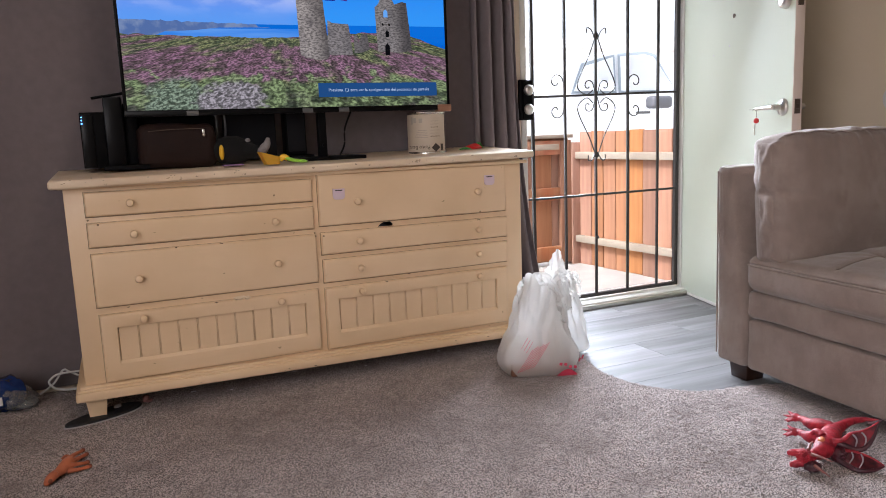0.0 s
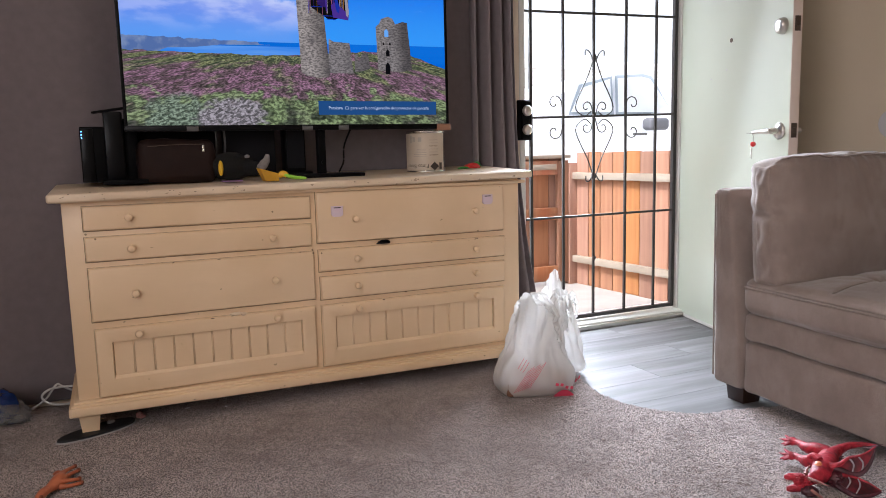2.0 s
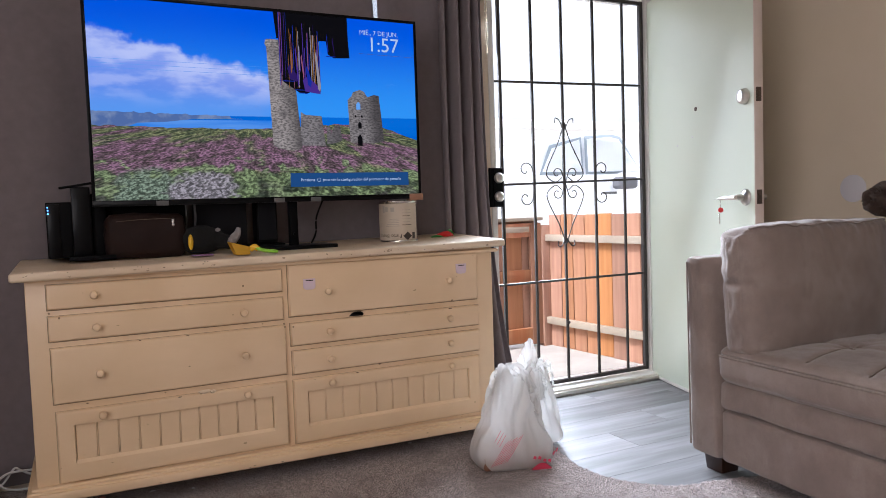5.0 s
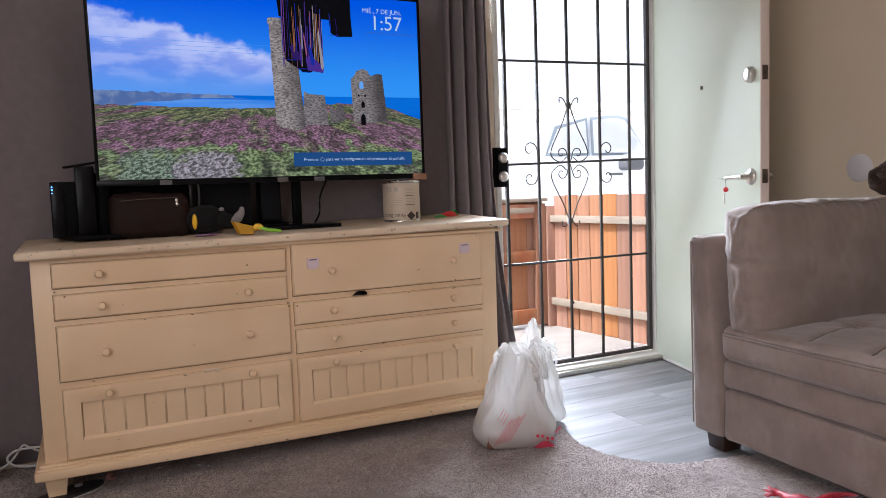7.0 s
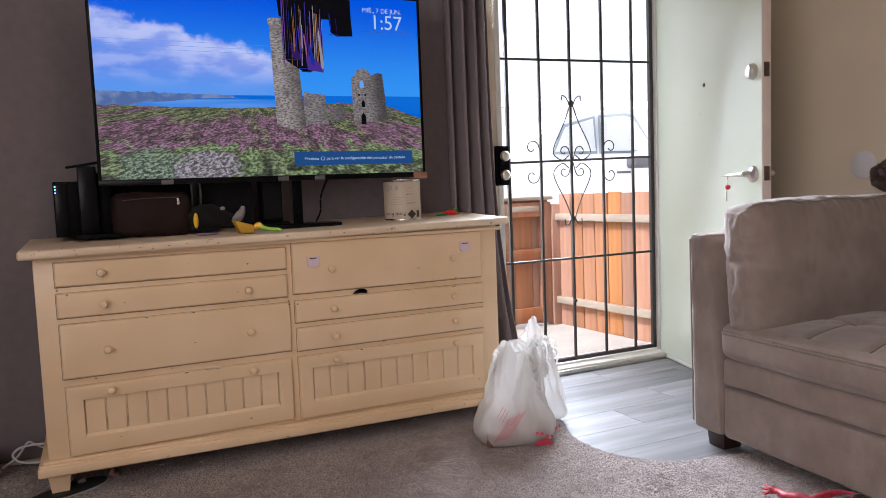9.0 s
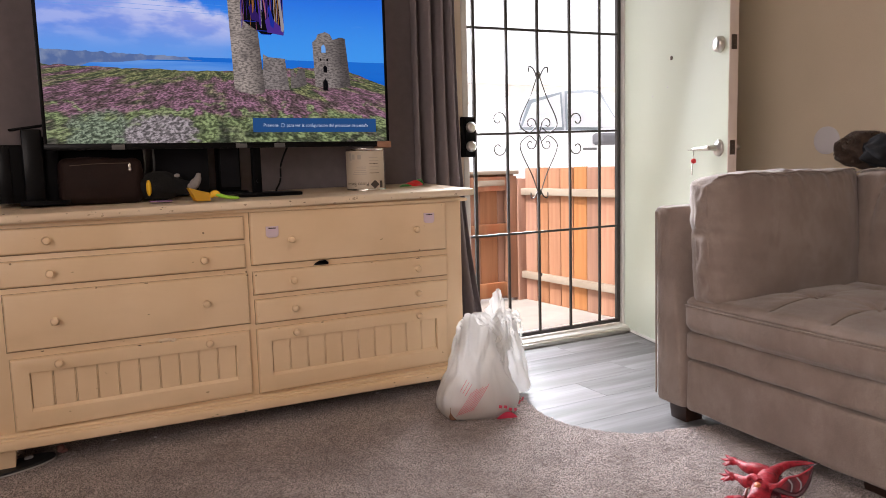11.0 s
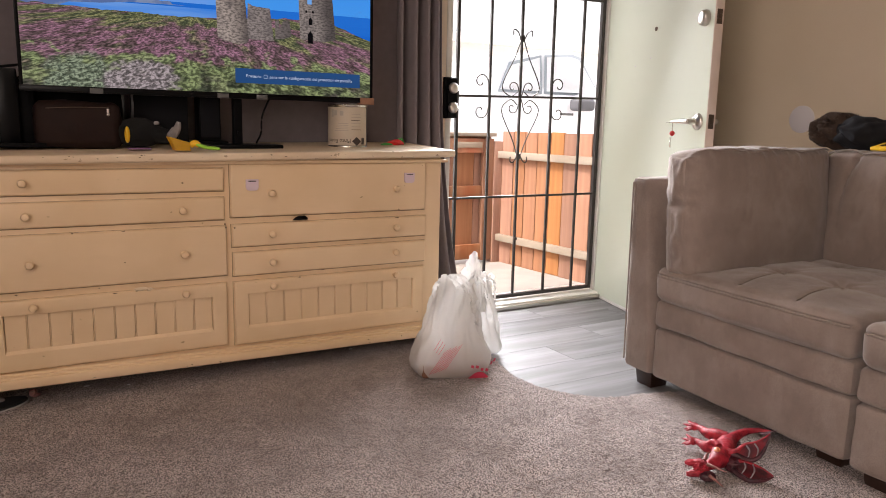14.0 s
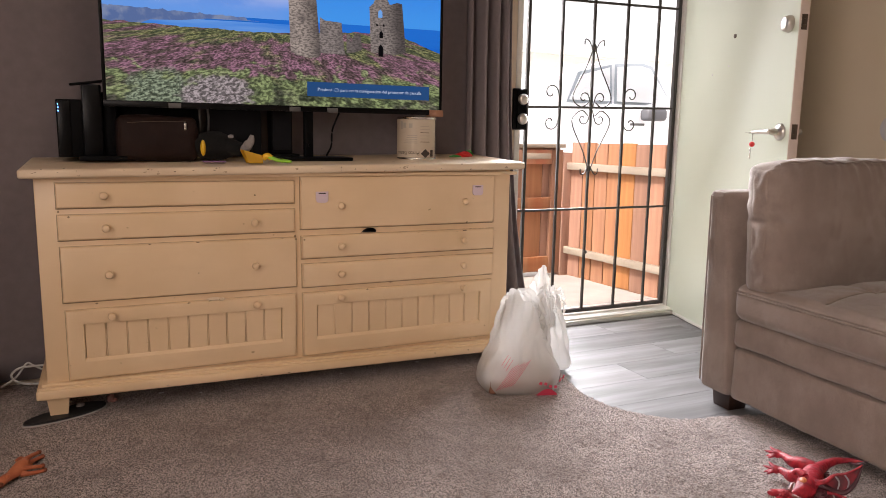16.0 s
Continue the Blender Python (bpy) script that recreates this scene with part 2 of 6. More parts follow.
def painted_wood(name, base, dull, bare, wear):
    """Brush-painted wood: strokes along x, handling marks, small nicks down to a dark undercoat."""
    m, p, ln, grain, ramp, blend, relief = node_kit(name, 0.42)
    col = blend(ramp(grain(3.2, 4), 0.38, 0.64), base, dull)
    col = blend(ramp(grain(26, 6, (0.25, 1, 1), 3.0), 0.56, 0.80, 0.0, 0.45), col, dull)
    col = blend(ramp(grain(60, 3, (0.6, 1, 1), 7.0), 0.715 - wear, 0.735 - wear, 0.0, 0.8), col, bare)
    ln.new(col, p.inputs["Base Color"])
    ln.new(ramp(grain(9, 4, (0.3, 1, 1), 5.0), 0.35, 0.7, 0.34, 0.55), p.inputs["Roughness"])
    relief([(grain(120, 4, (0.08, 1, 1), 1.0), 0.18, 0.002), (grain(14, 3), 0.10, 0.006)])
    return m

def pile_material():
    """Cut pile: tufts a few millimetres wide, brushed lighter and darker in patches."""
    m, p, ln, grain, ramp, blend, relief = node_kit("carpet_pile", 0.95)
    p.inputs["Sheen Weight"].default_value = 0.25
    p.inputs["Specular IOR Level"].default_value = 0.1
    tuft = grain(235, 3)
    col = blend(ramp(tuft, 0.41, 0.59), (0.100, 0.079, 0.072), (0.575, 0.475, 0.442))
    col = blend(ramp(grain(5.5, 5, shift=2.0), 0.48, 0.74, 0.0, 0.60), col, (0.15, 0.113, 0.098))
    col = blend(ramp(grain(24, 4, shift=8.0), 0.48, 0.72, 0.0, 0.45), col, (0.145, 0.11, 0.096))
    ln.new(col, p.inputs["Base Color"])
    relief([(grain(40, 4, shift=6.0), 0.5, 0.010), (tuft, 1.0, 0.006)])
    return m

def laminate_material():
    """Printed grey oak: long streaks along each plank, one plank paler or darker than the next."""
    m, p, ln, grain, ramp, blend, relief = node_kit("grey_laminate", 0.55)
    p.inputs["Specular IOR Level"].default_value = 0.25
    nd = m.node_tree.nodes
    col = blend(ramp(grain(9, 6, (0.16, 1, 1)), 0.36, 0.64), (0.275, 0.270, 0.276), (0.180, 0.174, 0.176))
    col = blend(ramp(grain(46, 8, (0.06, 1, 1), 3.0), 0.46, 0.70, 0.0, 0.32), col, (0.115, 0.108, 0.105))
    col = blend(ramp(grain(3, 4, (0.5, 1, 1), 6.0), 0.5, 0.75, 0.0, 0.35), col, (0.29, 0.265, 0.245))
    oi, hs, mr = nd.new("ShaderNodeObjectInfo"), nd.new("ShaderNodeHueSaturation"), nd.new("ShaderNodeMapRange")
    mr.inputs["To Min"].default_value, mr.inputs["To Max"].default_value = 0.74, 1.2
    ln.new(oi.outputs["Random"], mr.inputs["Value"])
    ln.new(mr.outputs[0], hs.inputs["Value"])
    ln.new(col, hs.inputs["Color"])
    ln.new(hs.outputs[0], p.inputs["Base Color"])
    ln.new(ramp(grain(30, 5, (0.1, 1, 1), 9.0), 0.35, 0.7, 0.45, 0.65), p.inputs["Roughness"])
    relief([(grain(90, 4, (0.05, 1, 1), 4.0), 0.12, 0.001)])
    return m

def suede_material():
    """Brushed microfibre: nap swept light and dark in soft patches, fine weave."""
    m, p, ln, grain, ramp, blend, relief = node_kit("taupe_microfibre", 0.95)
    p.inputs["Sheen Weight"].default_value = 0.35
    p.inputs["Sheen Roughness"].default_value = 0.45
    p.inputs["Specular IOR Level"].default_value = 0.15
    col = blend(ramp(grain(6.5, 8), 0.36, 0.64), (0.335, 0.268, 0.235), (0.250, 0.194, 0.167))
    col = blend(ramp(grain(34, 6, (1, 1, 0.6), 2.0), 0.45, 0.75, 0.0, 0.5), col, (0.207, 0.160, 0.138))
    weave = grain(420, 3, shift=5.0)
    col = blend(ramp(weave, 0.36, 0.60, 0.45, 0.0), col, (0.15, 0.112, 0.092))
    ln.new(col, p.inputs["Base Color"])
    relief([(grain(18, 5, shift=9.0), 0.35, 0.008), (weave, 0.55, 0.002)])
    return m

M = dict(
    wall=material("wall_paint", (0.73, 0.615, 0.485), 0.75, (0.69, 0.58, 0.45), 3, bump=0.12, bump_scale=220),
    ceiling=material("ceiling_paint", (0.78, 0.76, 0.72), 0.9, (0.74, 0.72, 0.68), 4, bump=0.3, bump_scale=90),
    cream=painted_wood("cream_paint", (0.79, 0.588, 0.375), (0.73, 0.532, 0.325), (0.40, 0.27, 0.15), -0.03),
    cream_top=painted_wood("worn_cream_top", (0.76, 0.62, 0.45), (0.66, 0.51, 0.35), (0.34, 0.23, 0.14), 0.03),
    # shade round the drawers put into a brown colour; also fills the screw holes
    gap=material("recess_shade", (0.30, 0.21, 0.125), 0.8),
    chip=material("bare_wood_chip", (0.10, 0.06, 0.035), 0.8),
    # cream darkened by colour to give the shade between panel boards
    groove=material("groove_shade", (0.46, 0.34, 0.21), 0.8),
    carpet=pile_material(),
    laminate=laminate_material(),
    subfloor=material("bare_subfloor", (0.36, 0.34, 0.33), 0.9, (0.28, 0.27, 0.26), 12, bump=0.3),
    curtain=material("grey_curtain", (0.205, 0.172, 0.178), 0.85, (0.175, 0.146, 0.150), 30, bump=0.25, bump_scale=900, sheen=0.1),
    door=material("door_paint", (0.68, 0.735, 0.61), 0.33, (0.65, 0.705, 0.58), 2.5, bump=0.06, bump_scale=40),
    door_edge=material("door_edge_paint", (0.70, 0.60, 0.53), 0.5, (0.64, 0.54, 0.47), 8, bump=0.1),
    trim=material("white_trim", (0.76, 0.74, 0.70), 0.45, (0.68, 0.66, 0.61), 10, bump=0.08),
    iron=material("black_iron", (0.03, 0.028, 0.028), 0.5, (0.045, 0.035, 0.03), 40, bump=0.3, bump_scale=200),
    nickel=material("satin_nickel", (0.62, 0.59, 0.55), 0.28, metal=1.0),
    dark_nickel=material("latch_plate", (0.13, 0.10, 0.08), 0.4, metal=0.8),
    brass=material("brass", (0.75, 0.55, 0.22), 0.3, metal=1.0),
    red=material("red_plastic", (0.62, 0.03, 0.03), 0.3),
    sofa=suede_material(),
    seam=material("seam_thread", (0.20, 0.155, 0.125), 0.9),
    foot=material("dark_wood_foot", (0.022, 0.009, 0.006), 0.4, (0.034, 0.014, 0.008), 20, stretch=(1, 1, 0.2)),
    black=material("black_plastic", (0.0018, 0.0018, 0.0024), 0.6, bump=0.05, spec=0.1),
    gloss_black=material("gloss_black_plastic", (0.0015, 0.0015, 0.0022), 0.3, spec=0.15),
    grey_plastic=material("grey_plastic", (0.10, 0.10, 0.10), 0.5),
    white_plastic=material("white_plastic", (0.70, 0.67, 0.71), 0.4),
    lock_pad=material("pinkish_plastic", (0.70, 0.56, 0.62), 0.45),
    car_trim=material("car_trim", (0.36, 0.41, 0.45), 0.5),
    mirror_shell=material("mirror_shell", (0.10, 0.10, 0.11), 0.5),
    cable=material("white_cable", (0.62, 0.61, 0.60), 0.5),
    bag_print=material("red_print", (0.62, 0.05, 0.10), 0.4),
    brown_leather=material("brown_leather", (0.019, 0.0085, 0.0065), 0.65, (0.011, 0.0045, 0.0036), 14, bump=0.3, bump_scale=260, spec=0.2),
    steel=material("steel", (0.68, 0.66, 0.62), 0.25, metal=1.0),
    label=material("can_label", (0.56, 0.48, 0.38), 0.55, (0.47, 0.39, 0.30), 12),
    ink=material("dark_ink", (0.05, 0.035, 0.03), 0.6),
    pale_ink=material("faded_ink", (0.38, 0.34, 0.29), 0.6),
    plush_black=material("black_plush", (0.003, 0.003, 0.003), 0.95, bump=1.0, bump_scale=300),
    plush_grey=material("grey_plush", (0.30, 0.28, 0.27), 0.95, (0.22, 0.2, 0.2), 60, bump=0.8, bump_scale=300),
    yellow=material("yellow_plastic", (0.85, 0.50, 0.02), 0.35),
    lime=material("lime_plastic", (0.30, 0.62, 0.05), 0.35),
    green=material("green_plastic", (0.05, 0.30, 0.06), 0.4),
    purple=material("purple_paper", (0.25, 0.13, 0.28), 0.6),
    orange=material("orange_rubber", (0.56, 0.175, 0.075), 0.5, (0.40, 0.10, 0.04), 40, bump=0.2),
    dusky=material("dusky_orange_rubber", (0.22, 0.06, 0.03), 0.6),
    dragon=material("red_rubber", (0.50, 0.030, 0.048), 0.5, (0.17, 0.008, 0.016), 60, 5, 0.4, spec=0.35, bump=0.5, bump_scale=160),
    dragon_dark=material("dark_rubber", (0.020, 0.013, 0.018), 0.45, (0.09, 0.010, 0.018), 22, bump=0.5, bump_scale=160),
    horn=material("pale_horn_rubber", (0.34, 0.15, 0.12), 0.5, (0.16, 0.04, 0.04), 60),
    belly=material("belly_rubber", (0.60, 0.22, 0.08), 0.5, (0.55, 0.08, 0.06), 40),
    membrane=material("wing_skin", (0.32, 0.025, 0.04), 0.5, (0.05, 0.018, 0.024), 26, 4, 0.35, bump=0.4, bump_scale=120),
    wing_edge=material("grey_rubber", (0.30, 0.25, 0.27), 0.45),
    fur=material("brown_fleece", (0.060, 0.036, 0.024), 0.95, (0.035, 0.02, 0.014), 40, bump=0.6, bump_scale=300),
    navy=material("black_cloth", (0.004, 0.004, 0.0065), 0.9, bump=0.4, bump_scale=400),
    blue=material("blue_film", (0.012, 0.045, 0.20), 0.2, (0.006, 0.012, 0.06), 15, bump=0.6, bump_scale=25),
    clear=material("clear_film", (0.75, 0.78, 0.8), 0.15, bump=0.6, bump_scale=30, transmission=0.85),
    concrete=material("concrete", (0.38, 0.355, 0.325), 0.9, (0.32, 0.295, 0.27), 6, bump=0.3, bump_scale=90, color3=(0.44, 0.41, 0.38), scale3=2),
    ground=material("pale_ground", (0.55, 0.53, 0.50), 0.95, (0.48, 0.46, 0.43), 0.7, bump=0.2),
    cedar=material("cedar_board", (0.42, 0.205, 0.105), 0.7, (0.23, 0.10, 0.048), 16, 10, 0.45, bump=0.3, bump_scale=120, color3=(0.44, 0.13, 0.045), scale3=4, stretch=(1, 1, 0.07), by_piece=0.26),
    weathered=material("weathered_rail", (0.42, 0.36, 0.29), 0.85, (0.27, 0.22, 0.17), 12, 8, 0.5, bump=0.3, stretch=(0.2, 0.2, 1)),
    car=material("white_car_paint", (0.80, 0.82, 0.85), 0.2, spec=0.6),
    # sky glare on the car windows is put into this near-white colour
    car_glass_glare=material("car_glass_glare", (0.88, 0.90, 0.92), 0.12, spec=0.7),
    tyre=material("tyre", (0.03, 0.03, 0.03), 0.8),
    render=material("pale_stucco", (0.82, 0.80, 0.77), 0.9, (0.78, 0.76, 0.73), 3, bump=0.3, bump_scale=60),
    rim=material("pale_rubber", (0.42, 0.40, 0.40), 0.6),
    sole=material("black_rubber", (0.012, 0.012, 0.014), 0.6, bump=0.2),
)

# ---------- structure ----------
XL, XR, YF, YB, ZC, LAM = -1.25, 3.35, -2.6, 3.33, 2.45, -0.02

def structure(name, bm, mat, label, category="wall"):
    return single(name, bm, mat, label, category, kind="structure")

structure("ground", box(-400, 400, -400, 400, -0.5, -0.16), M["ground"], "pale sunlit ground outside the house", "ground")
structure("patio", box(1.2, 9, 3.47, 6.2, -0.3, -0.08, 0.01), M["concrete"], "pale concrete patio slab before the entrance", "patio")
structure("subfloor", box(XL, XR, YF, YB, -0.16, -0.032), M["subfloor"], "bare grey concrete subfloor at the wall", "floor")
# rear wall of the TV side, with the curtained window and the entrance
b = box(XL - 0.14, 0.0, YB, YB + 0.14, -0.16, ZC)
box(0.0, 1.75, YB, YB + 0.14, -0.16, 0.95, bm=b)
box(0.0, 1.75, YB, YB + 0.14, 2.1, ZC, bm=b)
box(1.75, 2.0, YB, YB + 0.14, -0.16, ZC, bm=b)
box(2.0, 3.12, YB, YB + 0.14, 2.06, ZC, bm=b)
box(3.12, XR + 0.14, YB, YB + 0.14, -0.16, ZC, bm=b)
structure("wall_north", b, M["wall"], "tan painted wall with a curtained window and the entrance")
structure("wall_east", box(XR, XR + 0.14, YF - 0.14, YB, -0.16, ZC), M["wall"], "plain tan painted wall behind the sofa")
# unseen side wall; its opening is added to go with the fill light
b = box(XL - 0.14, XL, YF - 0.14, -1.1, -0.16, ZC)
box(XL - 0.14, XL, 0.9, YB, -0.16, ZC, bm=b)
box(XL - 0.14, XL, -1.1, 0.9, -0.16, 0.8, bm=b)
box(XL - 0.14, XL, -1.1, 0.9, 2.1, ZC, bm=b)
structure("wall_west", b, M["wall"], "tan painted side wall with an unseen opening added for the fill light")
structure("wall_south", box(XL, XR, YF - 0.14, YF, -0.16, ZC), M["wall"], "plain tan painted wall behind the camera")
structure("ceiling", box(XL - 0.14, XR + 0.14, YF - 0.14, YB + 0.14, ZC, ZC + 0.15), M["ceiling"], "plain white textured ceiling", "ceiling")

# carpet with its loosely cut, curved edge by the entrance
EDGE = smooth_path([(1.95, 3.40), (1.90, 2.95), (1.83, 2.62), (1.785, 2.42), (1.79, 2.27), (1.86, 2.14), (1.97, 2.06), (2.12, 2.03), (2.3, 1.98), (2.8, 1.95), (3.40, 1.95)], 8)
EDGE = [(p[0] + 0.006 * noise.noise(Vector((p[0] * 30, p[1] * 30, 0))), p[1] + 0.006 * noise.noise(Vector((p[0] * 30, p[1] * 30, 5)))) for p in EDGE]

def carpet_mesh(x0, x1, y0, y1, step):
    """A pile sheet; past the cut edge it is drawn onto that edge and turned down."""
    nx, ny = int((x1 - x0) / step), int((y1 - y0) / step)
    X, Y = np.meshgrid(np.linspace(x0, x1, nx), np.linspace(y0, y1, ny), indexing="ij")
    E2 = np.array(EDGE)
    poly = np.vstack([E2, [[4, 1.9], [4, 4], [1.95, 4]]])
    inside = np.zeros(X.shape, bool)
    j = len(poly) - 1
    for i in range(len(poly)):
        xi, yi, xj, yj = *poly[i], *poly[j]
        c = (yi > Y) != (yj > Y)
        inside ^= c & (X < (xj - xi) * (Y - yi) / (yj - yi + 1e-12) + xi)
        j = i
    rng = np.random.RandomState(4)
    Z = rng.normal(0, 0.0022, X.shape)
    low = np.kron(rng.normal(0, 1, (nx // 8 + 2, ny // 8 + 2)), np.ones((8, 8)))[:nx, :ny]
    Z += 0.0005 * low
    Z += np.where(Y > 3.16 + 0.03 * np.sin(X * 9), -0.028, 0)
    keep = ~inside
    idx = -np.ones(X.shape, int)
    near = keep.copy()
    near[1:] |= keep[:-1]; near[:-1] |= keep[1:]; near[:, 1:] |= keep[:, :-1]; near[:, :-1] |= keep[:, 1:]
    skirt = near & ~keep
    Z = np.where(skirt, -0.024, Z)
    idx[near] = np.arange(near.sum())
    verts = np.stack([X[near], Y[near], Z[near]], 1)
    a, b_, c, d = idx[:-1, :-1], idx[1:, :-1], idx[1:, 1:], idx[:-1, 1:]
    ok = (a >= 0) & (b_ >= 0) & (c >= 0) & (d >= 0)
    faces = np.stack([a[ok], b_[ok], c[ok], d[ok]], 1)
    me = bpy.data.meshes.new("carpet")
    me.from_pydata(verts.tolist(), [], faces.tolist())
    me.materials.append(M["carpet"])
    me.shade_smooth()
    return me

carpet = tagged(new("carpet", carpet_mesh(-0.5, XR, 0.9, 3.33, 0.0052)), "taupe cut-pile carpet with a rough curved edge", "carpet", kind="structure")
structure("carpet_rear", box(XL, XR, YF, 0.9, -0.03, 0.0), M["carpet"], "taupe cut-pile carpet of the room", "carpet")
structure("carpet_side", box(XL, -0.5, 0.9, 3.24, -0.03, 0.0), M["carpet"], "taupe cut-pile carpet of the room", "carpet")

# threshold, jambs, baseboard
structure("door_sill", box(2.0, 3.12, 3.27, 3.50, -0.05, 0.012, 0.008), M["trim"], "worn white threshold under the security door", "threshold")
structure("sill_lip", box(2.02, 3.0, 3.252, 3.272, -0.02, 0.003, 0.003), M["nickel"], "dull metal lip of the threshold", "threshold")
structure("jamb_right", box(2.985, 3.12, 3.322, 3.362, 0.0, 2.06, 0.003), M["trim"], "white door jamb with weatherstrip", "door frame")
structure("jamb_left", box(2.0, 2.03, 3.325, 3.475, 0.0, 2.06, 0.003), M["trim"], "white door jamb", "door frame")
structure("jamb_head", box(2.03, 2.985, 3.325, 3.475, 2.03, 2.06, 0.003), M["trim"], "white head of the door frame", "door frame")
structure("baseboard", box(3.335, XR + 0.002, 1.0, 3.33, -0.02, 0.07, 0.004), M["trim"], "low white baseboard", "baseboard")
win = structure("window_1", box(0.03, 1.72, 3.40, 3.405, 0.98, 2.07), M["clear"], "window pane behind the closed curtains", "window")
win.visible_shadow = False

# ---------- curtains ----------
def curtain(name, x0, x1, y, z0, z1, folds, depth, lean=0.0, label="", sharp=1.0, bow=1.0):
    b = bmesh.new()
    nu, nv = 220, 24
    rows = []
    for j in range(nv + 1):
        v = j / nv
        row = []
        for i in range(nu + 1):
            u = i / nu
            ph = 2 * math.pi * folds * u + 0.7 * math.sin(5 * u + 1.3)
            f = math.sin(ph)
            f = math.copysign(abs(f) ** sharp, f)
            d = depth * (0.65 + 0.35 * v) * f * (0.6 + 0.4 * math.sin(3.1 * u + 0.4))
            x = x0 + (x1 - x0) * u + lean * (1 - v) ** bow * u
            yy = y - d + 0.012 * noise.noise(Vector((u * 5, v * 2.5, x0)))
            row.append(b.verts.new((x, yy, z0 + (z1 - z0) * v + 0.004 * math.sin(ph))))
        rows.append(row)
    for a, c in zip(rows, rows[1:]):
        for i in range(nu):
            b.faces.new((a[i], a[i + 1], c[i + 1], c[i]))
    ob = single(name, b, M["curtain"], label, "curtain", group="curtains of the front window")
    so = ob.modifiers.new("thickness", "SOLIDIFY")
    so.thickness = 0.003
    return ob

curtain("curtain", -1.15, 1.385, 3.290, 0.0, 2.30, 7, 0.018, lean=0.10, label="dark grey blackout curtain hanging flat behind the television")
curtain("curtain", 1.412, 1.84, 3.268, 0.0, 2.30, 2, 0.02, label="dark grey blackout curtain hanging flat behind the television")
curtain("curtain", 1.675, 1.897, 3.215, 0.03, 2.30, 4, 0.078, lean=0.16, label="dark grey blackout curtain bunched beside the entrance", sharp=0.8, bow=3.6)

ch = tube([(1.972, 3.30, 2.25, 0.0016), (1.974, 3.30, 1.95, 0.0016), (1.977, 3.298, 1.70, 0.0016), (1.983, 3.298, 1.70, 0.0016), (1.984, 3.30, 1.95, 0.0016), (1.986, 3.30, 2.25, 0.0016)], 6, 8)
for i in range(46):
    ball(1.974 + (0.011 if i % 2 else 0), 3.299, 1.71 + 0.012 * i, 0.0034, 0.0034, 0.0034, 1, ch)
single("blind_chain", ch, M["steel"], "thin beaded blind chain hanging beside the curtain", "chain")

# ---------- open entrance door ----------
HX, HY = 2.992, 3.322
ang = math.degrees(math.atan2(2.431 - HY, 2.751 - HX))
door = thing("door_1", HX, HY, LAM, ang, "pale grey-green painted entrance door standing open", "door", kind="structure")
W = 0.925
part("door_leaf", box(0, W - 0.003, 0.0, 0.043, 0.015, 2.03, 0.0025), M["door"], door, local=True)
part("door_edge", box(W - 0.003, W, 0.001, 0.042, 0.016, 2.029, 0.001), M["door_edge"], door, "bare pinkish painted latch edge", local=True)
part("door_sweep", box(0.01, W - 0.01, -0.005, 0.0, 0.004, 0.020, 0.002), M["trim"], door, "white door sweep", local=True)
LZ, BZ = 0.972, 1.40
lever = part("lever", merge(lathe([(0.036, 0), (0.036, 0.004), (0.03, 0.012), (0.014, 0.018), (0.012, 0.05)], 0, 0, 0, 32, axis="-y"),
    tube([(0, -0.047, 0, 0.012), (-0.03, -0.052, 0, 0.011), (-0.07, -0.052, 0.0, 0.0095), (-0.115, -0.05, -0.002, 0.008)], 10, 5)), M["nickel"], door, "satin nickel lever handle", local=True)
lever.matrix_basis = pose(W - 0.062, 0, LZ)
outer = part("outer_lever", merge(lathe([(0.036, 0), (0.036, 0.004), (0.03, 0.012), (0.014, 0.018), (0.012, 0.05)], 0, 0, 0, 32, axis="-y"),
    tube([(0, -0.047, 0, 0.012), (0.03, -0.052, 0, 0.011), (0.08, -0.052, 0.0, 0.0095), (0.115, -0.05, -0.002, 0.008)], 10, 5)), M["nickel"], door, "satin nickel outer handle", local=True)
outer.matrix_basis = pose(W - 0.062, 0.043, LZ, 0, 0, 180)
bolt = part("deadbolt", lathe([(0.034, 0), (0.034, 0.006), (0.029, 0.022), (0.024, 0.026), (0.01, 0.027)], 0, 0, 0, 32, axis="-y"), M["nickel"], door, "round nickel deadbolt", local=True)
bolt.matrix_basis = pose(W - 0.062, 0, BZ)
for z in (LZ, BZ):
    p = part("latch_plate", merge(box(0, 0.0015, 0.009, 0.034, z - 0.03, z + 0.03, 0.0006), box(0.001, 0.008, 0.014, 0.029, z - 0.011, z + 0.011, 0.002)), M["dark_nickel"], door, "worn metal latch plate", local=True)
    p.matrix_basis = pose(W, 0, 0)
pe = part("peephole", lathe([(0.010, 0), (0.010, 0.003), (0.006, 0.005)], 0, 0, 0, 20, axis="-y"), M["dark_nickel"], door, "small round peephole", local=True)
pe.matrix_basis = pose(0.475, 0, 1.40)
for dx, dz in ((0.30, 1.24), (0.44, 1.27)):
    q = part("screw_mark", lathe([(0.004, 0), (0.003, 0.0015)], 0, 0, 0, 10, axis="-y"), M["white_plastic"], door, local=True)
    q.matrix_basis = pose(dx, 0, dz)
for z in (0.25, 1.05, 1.8):
    part("hinge", lathe([(0.007, 0), (0.007, 0.09)], -0.006, -0.004, z, 12), M["trim"], door, local=True)
